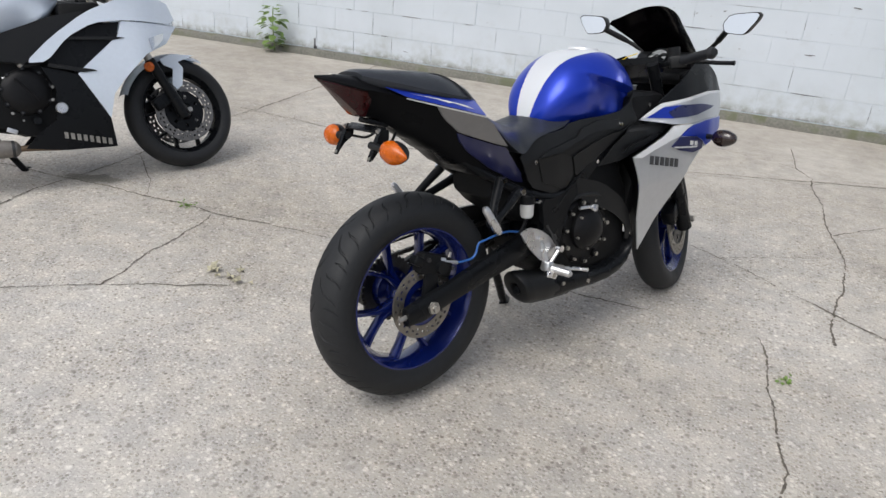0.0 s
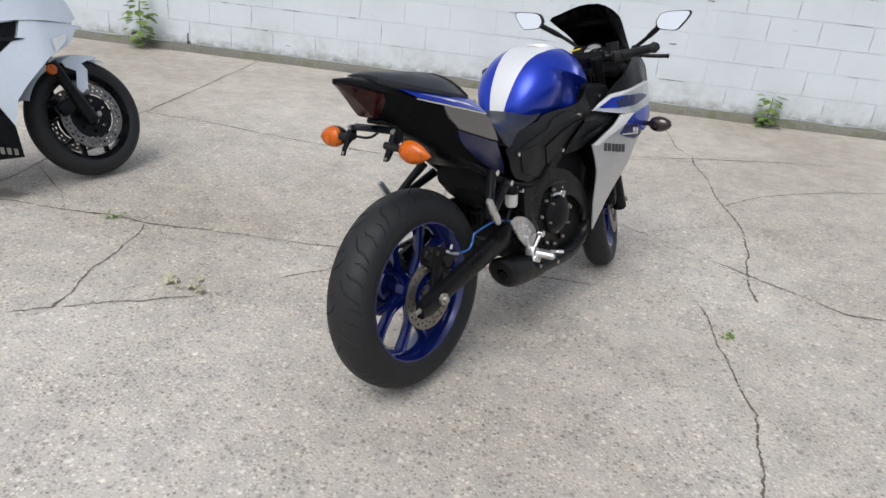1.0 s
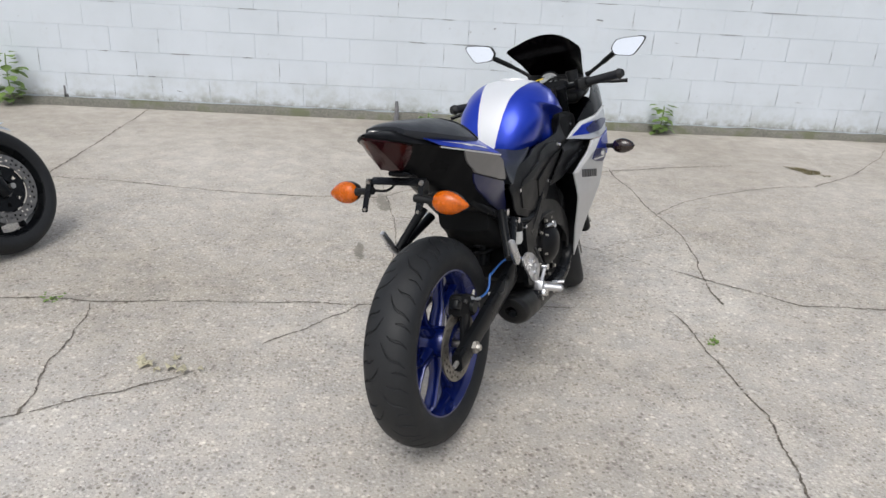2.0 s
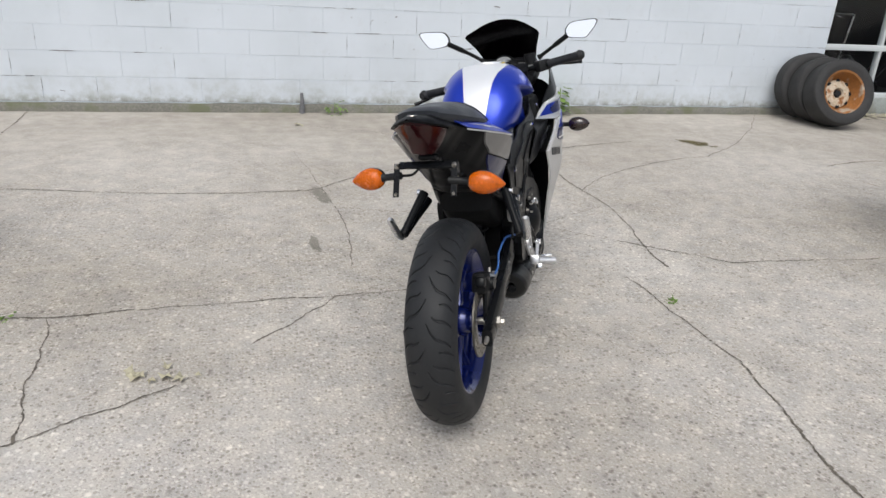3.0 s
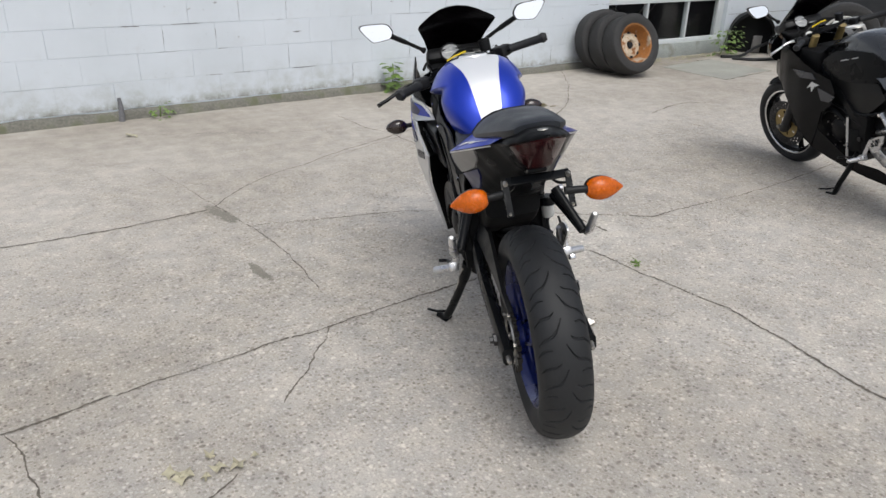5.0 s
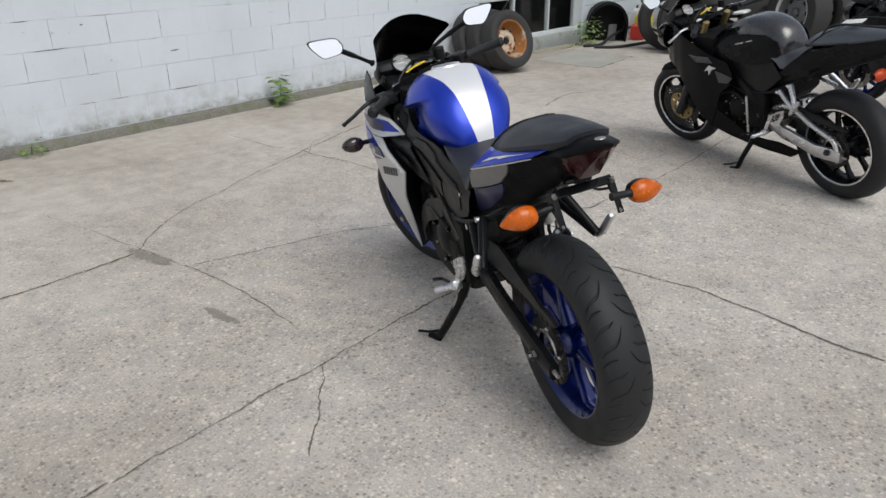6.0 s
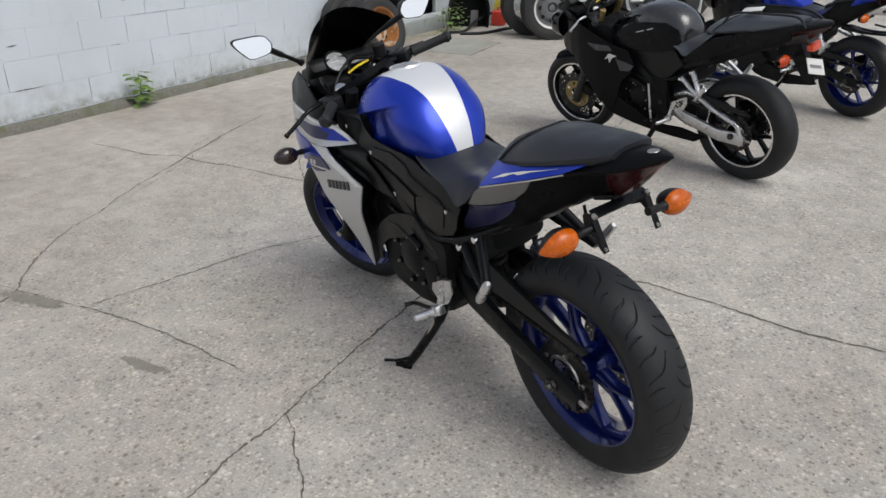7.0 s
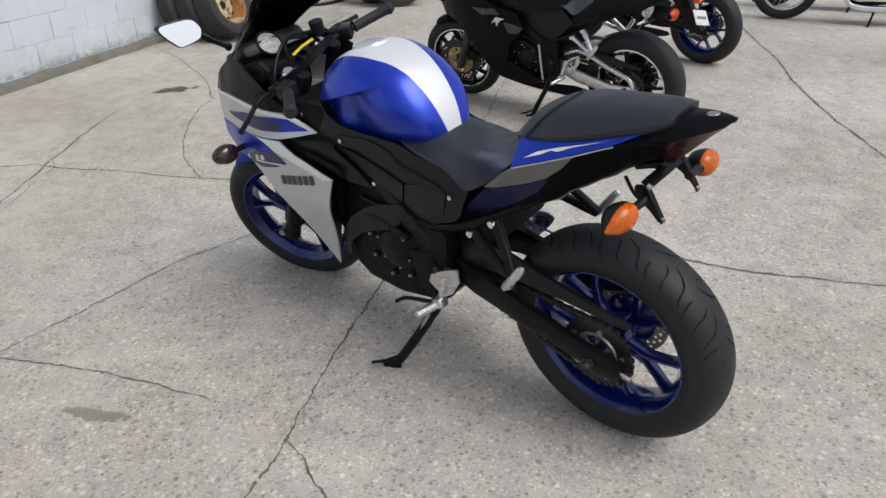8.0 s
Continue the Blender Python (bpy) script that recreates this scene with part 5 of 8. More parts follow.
def screen_and_dash(bike, S):
    rows = []
    for z, w, xc in ((0.925, 0.105, 1.42), (0.97, 0.115, 1.375), (1.02, 0.130, 1.32), (1.06, 0.148, 1.275), (1.080, 0.156, 1.253), (1.092, 0.148, 1.242), (1.106, 0.122, 1.228), (1.122, 0.092, 1.213), (1.136, 0.055, 1.200), (1.142, 0.02, 1.196)):
        rows.append([(xc - 0.125 * abs(w * c / 0.155) ** 2.2, w * c, z) for c in (-1, -0.9, -0.75, -0.5, -0.25, 0, 0.25, 0.5, 0.75, 0.9, 1)])
    bm = loft(rows, caps=False, closed=False)
    bmesh.ops.solidify(bm, geom=bm.faces, thickness=0.004)
    part("windscreen", bm, S.get("screen", SMOKED), bike, "dark smoked windscreen")
    dash = part("dashboard", box((0.11, 0.25, 0.06), (1.305, 0, 0.925), 0.02, (0, 40, 0)), BLACK_PLASTIC, bike)
    tilt = Matrix.Rotation(radians(-48), 4, "Y")
    dial = part("dial", lathe([(0.0, 0.0), (0.0, 0.044), (0.006, 0.047), (0.011, 0.044), (0.011, 0.040), (0.006, 0.039), (0.006, 0.0)], 32, axis="z"), BLACK_SATIN, dash, "round instrument dial", Matrix.Translation((1.262, 0.022, 0.950)) @ tilt)
    part("dial_face", lathe([(0.0062, 0.0), (0.0062, 0.0385), (0.0072, 0.0)], 32, axis="z"), DIAL, dial, "", Matrix.Translation((1.262, 0.022, 0.950)) @ tilt)
    part("needle", box((0.003, 0.034, 0.001), (0.0, 0.012, 0.009)), WHITE_PLASTIC, dial, "", Matrix.Translation((1.262, 0.022, 0.950)) @ tilt)
    part("display", box((0.046, 0.08, 0.006), (1.264, -0.066, 0.950), 0.004, (0, -48, 0)), DISPLAY, dash)
    part("upper_cowl", box((0.20, 0.24, 0.05), (1.30, 0, 0.895), 0.02, (0, -8, 0)), S.get("cowl", BLACK_PLASTIC), bike)
    nose = [oval(1.34, 0.170, 0.70, 0.885, 24, 3), oval(1.42, 0.145, 0.70, 0.875, 24, 3), oval(1.48, 0.112, 0.705, 0.855, 24, 3), oval(1.525, 0.070, 0.72, 0.83, 24, 3), oval(1.55, 0.03, 0.74, 0.81, 24, 3)]
    part("nose_cowl", loft(nose), S.get("nose", BLACK_GLOSS), bike, "", S.get("nose_shift"))


def motorcycle(label, m, S):
    """A sports motorcycle from its list S of paints, panels and fittings."""
    bike = thing("motorcycle", label, "motorcycle", m, "parked motorcycles")
    wb = S.get("wheelbase", 1.36)
    sm = turned(S.get("steer", 20), wb)
    wheel(bike, (0, 0, 0.314), 0.314, 0.074, S["rim"], S.get("rear_label", "rear wheel with forked spokes"), grooves=S.get("grooves", 0), lip=S.get("lip"), tyre_label="black road tyre with curved grooves", phase=0.778)
    part("axle", tube([(0, -0.13, 0.314), (0, 0.13, 0.314)], 0.012, 12), STEEL, bike)
    front_end(bike, S, wb, sm)
    swingarm(bike, S)
    engine(bike, S)
    main_frame(bike)
    split_tank(bike, S["tank"], S.get("stripe"), S.get("stripe_half"), table=S.get("tank_table", TANK))
    on_top = Matrix.Translation((0.785, 0, S.get("cap_z", 1.0025))) @ Matrix.Rotation(radians(6), 4, "Y")
    cap = part("filler_cap", lathe([(0.0, 0.044), (0.0035, 0.042), (0.0045, 0.036), (0.0025, 0.032), (0.0025, 0.0)], 32, axis="z"), S.get("cap", ALUMINIUM), bike, "round filler cap", on_top)
    part("cap_ring", lathe([(-0.004, 0.044), (0.0025, 0.0445), (0.0035, 0.049), (-0.004, 0.052)], 32, axis="z"), S.get("ring", STEEL), cap, "", on_top)
    saddle(bike, S.get("vinyl", SEAT_VINYL), S)
    if S.get("pointed"):
        pointed_tail(bike, S["tail"])
    else:
        tail(bike, S["tail"], S)
    screen_and_dash(bike, S)
    for s in (-1, 1):
        for name, mat, outline, off, text, fn in S["panels"]:
            part(name, panel(outline, {"tail": tail_flank, "crest": crest_flank, "tank": tank_side, "cover": cover_flank, "slim": slim_flank, "fair": fairing_flank}.get(fn, flank)(off), 0.005, 0.03, s), mat, bike, text)
        footrest(bike, s, S)
        pillion_peg(bike, s, S)
        mirror(bike, (1.335, s * 0.125, 0.965), s)
    side_stand(bike, S.get("stand_y", 0.0))
    return bike

# ---- ground ----
WALL_Y, COURSE, BLOCK, ROW0, COL0 = 6.016, 0.1953, 0.3948, 0.0732, -3.008
gb = bmesh.new()
xs = sorted({-400, -150, -60, -30, -16, *np.arange(-9, 13.1, 0.5).tolist(), 18, 30, 60, 150, 400})
ys = sorted({-400, -150, -60, -30, -14, *np.arange(-8, 12.1, 0.5).tolist(), 16, 30, 60, 150, 400})
grid = [[gb.verts.new((x, y, 0.006 * noise.noise((x * 0.5, y * 0.5, 3.0)) if abs(x - 2) < 8 and abs(y - 2) < 5 else 0)) for y in ys] for x in xs]
for i in range(len(xs) - 1):
    for j in range(len(ys) - 1):
        gb.faces.new((grid[i][j], grid[i + 1][j], grid[i + 1][j + 1], grid[i][j + 1]))
ground = tagged(part("ground", gb, CONCRETE), "worn cracked concrete yard with pebbles showing", "ground", kind="structure")


def ground_z(x, y):
    return 0.006 * noise.noise((x * 0.5, y * 0.5, 3.0))


def crack(points, width=0.008, rough=0.35, seed=0, material=None, name="crack", broken=0.0):
    """A jagged, dirt-filled crack: a narrow ribbon that wanders along its line and varies in width."""
    rnd = random.Random(seed)
    line = []
    for (x0, y0), (x1, y1) in zip(points, points[1:]):
        d = math.hypot(x1 - x0, y1 - y0)
        n = max(2, int(d / 0.009))
        for k in range(n):
            line.append((x0 + (x1 - x0) * k / n, y0 + (y1 - y0) * k / n))
    line.append(points[-1])
    bm, last, drift = bmesh.new(), None, 0.0
    for i, (x, y) in enumerate(line):
        a, b = line[max(i - 1, 0)], line[min(i + 1, len(line) - 1)]
        dx, dy = b[0] - a[0], b[1] - a[1]
        ln = math.hypot(dx, dy) or 1
        nx, ny = -dy / ln, dx / ln
        drift = drift * 0.90 + rnd.uniform(-1, 1) * 0.0030
        swell = 0.45 + 0.9 * abs(noise.noise((x * 3.1, y * 3.1, seed))) + 0.5 * noise.noise((x * 21, y * 21, seed))
        px, py = x + nx * drift, y + ny * drift
        z = ground_z(px, py) + 0.0022
        sides = []
        for s in (1, -1):
            w = width * max(0.06, swell * (0.25 + rough * rnd.random() * 2.4)) * (0.3 if i in (0, len(line) - 1) else 1)
            sides.append(bm.verts.new((px + nx * w * s * 0.6, py + ny * w * s * 0.6, z)))
        gap = noise.noise((x * 33 + seed, y * 33, 1.0)) < -0.5
        if last and not gap and (broken <= 0 or noise.noise((x * 1.9 + seed * 7.3, y * 1.9, 4.0)) > -0.42 + broken * 0.3):
            bm.faces.new((last[0], last[1], sides[1], sides[0]))
        last = sides
    bmesh.ops.delete(bm, geom=[v for v in bm.verts if not v.link_faces], context="VERTS")
    return part(name, bm, material or CRACK_DIRT, ground)


CRACKS = [
    ([(-2.98, 1.5), (-3.0, 1.97), (-3.03, 2.18), (-3.01, 2.36), (-3.0, 2.6), (-3.02, 2.86), (-3.07, 3.4), (-3.09, 3.75), (-3.08, 4.13), (-3.09, 4.74), (-3.12, 5.95)], 0.012),
    ([(-3.0, 2.83), (-2.82, 2.67), (-2.69, 2.57), (-2.56, 2.4)], 0.008),
    ([(-3.6, 2.34), (-3.12, 2.36), (-2.79, 2.39), (-2.54, 2.38), (-2.35, 2.395), (-2.17, 2.375), (-2.03, 2.385), (-1.86, 2.4)], 0.013),
    ([(-1.86, 2.4), (-1.64, 2.41), (-1.47, 2.42), (-1.32, 2.43), (-1.12, 2.425)], 0.011),
    ([(-1.12, 2.425), (-0.95, 2.44), (-0.75, 2.45), (-0.47, 2.45), (-0.2, 2.46)], 0.010),
    ([(-2.16, 2.37), (-2.13, 2.26), (-2.12, 2.12), (-2.11, 2.01), (-2.12, 1.93), (-2.10, 1.81), (-2.07, 1.73), (-2.07, 1.62)], 0.007),
    ([(-2.5, 1.34), (-2.35, 1.44), (-2.13, 1.60), (-2.03, 1.645), (-1.91, 1.715), (-1.82, 1.755), (-1.73, 1.82), (-1.67, 1.86)], 0.009),
    ([(-1.67, 1.86), (-1.59, 1.93), (-1.50, 2.02), (-1.44, 2.08)], 0.010),
    ([(-1.44, 2.08), (-1.37, 2.15), (-1.31, 2.195), (-1.26, 2.245), (-1.22, 2.30), (-1.16, 2.355), (-1.11, 2.425)], 0.014),
    ([(-3.2, 3.99), (-2.89, 3.96), (-2.69, 3.95), (-2.39, 3.90), (-2.12, 3.85), (-1.82, 3.80), (-1.56, 3.79), (-1.39, 3.80), (-1.23, 3.80), (-1.09, 3.82)], 0.011),
    ([(-1.09, 3.82), (-1.03, 3.87), (-0.89, 4.01), (-0.72, 4.13), (-0.47, 4.25), (-0.33, 4.28), (-0.2, 4.35), (0.07, 4.46), (0.30, 4.53), (0.50, 4.61), (0.76, 4.69), (1.10, 4.80), (1.52, 4.90)], 0.011),
    ([(-1.16, 4.70), (-1.10, 4.33), (-1.065, 4.02), (-1.04, 3.87)], 0.005),
    ([(-1.04, 3.87), (-1.02, 3.62), (-0.985, 3.47), (-0.975, 3.25), (-0.97, 3.08), (-0.985, 2.92), (-1.0, 2.72)], 0.008),
    ([(-0.98, 3.50), (-0.80, 3.45), (-0.60, 3.39), (-0.42, 3.34), (-0.23, 3.27), (-0.05, 3.165)], 0.008),
    ([(-0.05, 3.165), (0.03, 3.11), (0.15, 3.04), (0.27, 2.93), (0.40, 2.835), (0.48, 2.78), (0.58, 2.70), (0.65, 2.66), (0.82, 2.53), (1.06, 2.53), (1.40, 2.50), (1.79, 2.49), (2.52, 2.53), (4.5, 2.6)], 0.009),
    ([(0.03, 3.11), (0.27, 3.27), (0.53, 3.39)], 0.004),
    ([(0.42, 5.35), (0.43, 4.86), (0.515, 4.67), (0.50, 4.45), (0.54, 4.18), (0.53, 3.88), (0.545, 3.70), (0.57, 3.40), (0.555, 3.20), (0.53, 3.03), (0.49, 2.85), (0.46, 2.66), (0.455, 2.52)], 0.011),
    ([(0.545, 3.70), (0.76, 3.92), (1.04, 4.12), (1.33, 4.26), (1.69, 4.40), (1.90, 4.43), (2.37, 4.76), (2.96, 5.36), (3.40, 5.92)], 0.009),
    ([(-0.17, 4.32), (0.16, 4.44), (0.50, 4.55), (0.71, 4.75), (0.94, 4.81)], 0.004),
    ([(-1.0, 5.46), (-0.61, 5.30), (-0.28, 5.11), (0.08, 4.99), (0.30, 4.92), (0.43, 4.86)], 0.005),
    ([(0.20, 2.445), (0.225, 2.33), (0.23, 2.25), (0.215, 2.12), (0.235, 2.01), (0.25, 1.85), (0.265, 1.70), (0.245, 1.54), (0.23, 1.43), (0.185, 1.26), (0.16, 1.09), (0.17, 0.86), (0.17, 0.6), (0.12, 0.2)], 0.011),
    ([(9.5, 0.80), (7.5, 0.72), (5.67, 0.60), (4.79, 0.54), (3.98, 0.46), (3.39, 0.47), (2.77, 0.42), (2.32, 0.37), (2.10, 0.33), (1.81, 0.28), (1.5, 0.24), (0.9, 0.2)], 0.022),
    ([(3.6, 0.45), (3.75, -0.2), (3.9, -1.0)], 0.010),
    ([(2.73, 4.13), (3.05, 4.23), (3.30, 4.26), (3.51, 4.15)], 0.015),
    ([(2.64, 3.92), (2.69, 3.77), (2.73, 3.63)], 0.008),
    ([(2.66, 3.24), (2.68, 3.14), (2.71, 3.03)], 0.006),
]
for k, (line, width) in enumerate(CRACKS):
    crack(line, width * (0.6 if k in (1, 8, 11) else 0.75 if k == 3 else 0.95), 0.5, k + 1, broken={3: 0.12, 7: 0.9, 8: 0.35, 13: 0.3}.get(k, 0.0))


def blotch(x, y, rx, ry, turn, material, seed, name):
    """A flat stain that breaks up into specks towards its edge."""
    rnd, bm, step = random.Random(int(seed * 10)), bmesh.new(), 0.0042
    c, s = math.cos(radians(turn)), math.sin(radians(turn))
    for i in range(-int(rx * 1.5 / step), int(rx * 1.5 / step) + 1):
        for j in range(-int(ry * 1.7 / step), int(ry * 1.7 / step) + 1):
            u, v = i * step, j * step
            r = math.hypot(u / rx, v / ry) + 0.55 * noise.noise((u * 16, v * 16, seed)) + 0.30 * noise.noise((u * 60, v * 60, seed))
            if r + rnd.uniform(-0.12, 0.12) > 0.92:
                continue
            ring = []
            for k in range(5):
                a, q = 2 * math.pi * (k + rnd.random() * 0.6) / 5, step * rnd.uniform(0.6, 0.95)
                p, t = u + q * math.cos(a), v + q * math.sin(a)
                px, py = x + p * c - t * s, y + p * s + t * c
                ring.append(bm.verts.new((px, py, ground_z(px, py) + 0.002 + 0.0003 * ((i + 2 * j) % 5))))
            bm.faces.new(ring)
    return part(name, bm, material, ground)


blotch(-1.148, 2.99, 0.105, 0.023, 96, STAIN, 2.0, "stain")
blotch(-1.055, 3.72, 0.15, 0.035, 100, STAIN, 5.0, "stain")
blotch(-2.93, 2.43, 0.17, 0.05, 12, STAIN, 7.0, "stain")
blotch(2.07, 4.83, 0.14, 0.07, -50, MOSS, 9.0, "stain")

# ---- painted block wall ----
WX0, WX1 = -9.0, 4.125
core = box((WX1 - WX0, 0.19, 3.4), ((WX0 + WX1) / 2, WALL_Y + 0.0940, 1.7))
wall = tagged(part("wall_north", core, JOINT_PAINT), "white painted concrete block wall", "wall", kind="structure")
foot = bmesh.new()
rings = []
for k in range(int((WX1 - WX0) / 0.12) + 1):
    x = WX0 + 0.12 * k
    j = 0.012 * noise.noise((x * 3, 1.0, 0)), 0.010 * noise.noise((x * 4, 7.0, 0))
    rings.append([(x, WALL_Y + 0.02, -0.02), (x, WALL_Y - 0.062 + j[0] * 2, -0.02), (x, WALL_Y - 0.042 + j[0] * 2, 0.040 + j[1]), (x, WALL_Y - 0.012 + j[1] * 0.5, 0.064 + j[1]), (x, WALL_Y + 0.02, 0.066 + j[1])])
tagged(part("footing", loft(rings, foot), FOOTING), "rough grey concrete footing along the wall", "footing", kind="structure")


def block_mesh(w, h):
    bm = box((w, 0.012, h), (0, 0, 0), 0.0016, seg=1)
    me = bpy.data.meshes.new("block")
    bmesh.ops.recalc_face_normals(bm, faces=bm.faces)
    bm.to_mesh(me)
    bm.free()
    me.materials.append(WALL_PAINT)
    return me


def dash(bm, rnd, a, b, width):
    """A ragged open stretch of joint or a flake in the paint, standing a hair proud of the blocks."""
    n = max(3, int(math.hypot(b[0] - a[0], b[1] - a[1]) / 0.014))
    upright, rows = abs(b[1] - a[1]) > abs(b[0] - a[0]), []
    for k in range(n + 1):
        u = k / n
        w = width * (0.5 + rnd.random()) * min(1.0, 0.15 + 3.2 * u, 0.15 + 3.2 * (1 - u)) / 2
        x, z = a[0] + (b[0] - a[0]) * u + rnd.uniform(-1, 1) * 0.0012, a[1] + (b[1] - a[1]) * u + rnd.uniform(-1, 1) * 0.0012
        d = (w, 0) if upright else (0, w)
        rows.append([(x + d[0], WALL_Y - 0.0085, z + d[1]), (x - d[0], WALL_Y - 0.0085, z - d[1])])
    loft(rows, bm, caps=False, closed=False)


GAP = 0.0022
full = block_mesh(BLOCK - GAP, COURSE - GAP)
rnd = random.Random(4)
cracks_bm, upper = bmesh.new(), bmesh.new()
for row in range(16):
    z = ROW0 + COURSE * (row + 0.5)
    shift = 0 if row % 2 == 0 else BLOCK / 2
    n0 = int((WX0 - COL0) / BLOCK) - 1
    for k in range(n0, n0 + 36):
        x0 = COL0 + shift + BLOCK * k
        x1 = x0 + BLOCK
        if x1 <= WX0 + 0.05 or x0 >= WX1 - 0.02:
            continue
        xa, xb = max(x0, WX0), min(x1, WX1)
        cx, jut = (xa + xb) / 2, rnd.uniform(-0.0008, 0.0008)
        if row < 7 and xa > -6.4:
            ob = new("block", full if xb - xa > BLOCK - 0.01 else block_mesh(xb - xa - GAP, COURSE - GAP))
            ob.location = (cx, WALL_Y + 0.001 + jut, z)
            ob.parent = wall
        else:
            box((xb - xa - GAP, 0.012, COURSE - GAP), (cx, WALL_Y + 0.001 + jut, z), bm=upper)
        if row < 8:
            if rnd.random() < 0.32:
                box((0.010, 0.006, COURSE - 0.004), (xa, WALL_Y - 0.0005, z), bm=upper)
            elif rnd.random() < 0.55:
                dash(cracks_bm, rnd, (xa, z - COURSE * rnd.uniform(0.1, 0.48)), (xa, z + COURSE * rnd.uniform(0.1, 0.48)), 0.0028)
            if rnd.random() < 0.25:
                box((BLOCK * rnd.uniform(0.4, 1.0), 0.006, 0.010), (cx + rnd.uniform(-0.1, 0.1), WALL_Y - 0.0005, z + COURSE / 2), bm=upper)
            for _ in range(2):
                if rnd.random() < 0.24:
                    a, q = cx + rnd.uniform(-0.2, 0.1), BLOCK * rnd.uniform(0.12, 0.6)
                    dash(cracks_bm, rnd, (a, z + COURSE / 2), (a + q, z + COURSE / 2 + rnd.uniform(-0.002, 0.002)), rnd.choice((0.0024, 0.003, 0.0055)))
            if rnd.random() < 0.07:
                a, q = (cx + rnd.uniform(-0.12, 0.1), z + rnd.uniform(-0.06, 0.06)), rnd.uniform(0.02, 0.09)
                dash(cracks_bm, rnd, a, (a[0] + q, a[1] + rnd.uniform(-0.01, 0.01)), rnd.choice((0.003, 0.004, 0.008)))
box((0.016, 0.006, 0.10), (-3.82, WALL_Y - 0.005, 0.11), bm=cracks_bm)
box((0.034, 0.006, 0.035), (-3.812, WALL_Y - 0.005, 0.075), bm=cracks_bm)
tagged(part("upper_blocks", upper, WALL_PAINT, wall), kind="stuff")
tagged(part("open_joints", cracks_bm, OPEN_JOINT, wall), kind="stuff")

# ---- the bikes ----


def stand_at(x, y, heading, lean=8.7, pitch=0.8, z=0.008, scale=0.9625):
    return Matrix.Translation((x, y, z)) @ Matrix.Rotation(radians(heading), 4, "Z") @ Matrix.Rotation(radians(pitch), 4, "Y") @ Matrix.Rotation(radians(-lean), 4, "X") @ Matrix.Scale(scale, 4)


SIDE_COVER = [(0.352, 0.703), (0.378, 0.727), (0.402, 0.748), (0.44, 0.759), (0.49, 0.764), (0.54, 0.772), (0.572, 0.786), (0.62, 0.792), (0.74, 0.795), (0.82, 0.802), (0.87, 0.825), (0.905, 0.862), (0.965, 0.850), (0.99, 0.826), (0.912, 0.762), (0.83, 0.728), (0.75, 0.682), (0.70, 0.655), (0.62, 0.612), (0.575, 0.578), (0.548, 0.560), (0.51, 0.563), (0.47, 0.578), (0.41, 0.600), (0.386, 0.626)]
SIDE_COVER_LOW = [(0.372, 0.692), (0.43, 0.770), (0.52, 0.792), (0.60, 0.800), (0.79, 0.804), (0.855, 0.842), (0.885, 0.872), (0.925, 0.835), (0.83, 0.770), (0.74, 0.722), (0.634, 0.648), (0.535, 0.570), (0.42, 0.594)]
LOWER_COWL = rounded([(0.588, 0.612), (0.724, 0.575), (0.824, 0.510), (0.872, 0.455), (0.898, 0.39), (0.894, 0.34), (0.872, 0.345), (0.870, 0.385), (0.852, 0.410), (0.781, 0.464), (0.669, 0.504), (0.607, 0.545)], 1)
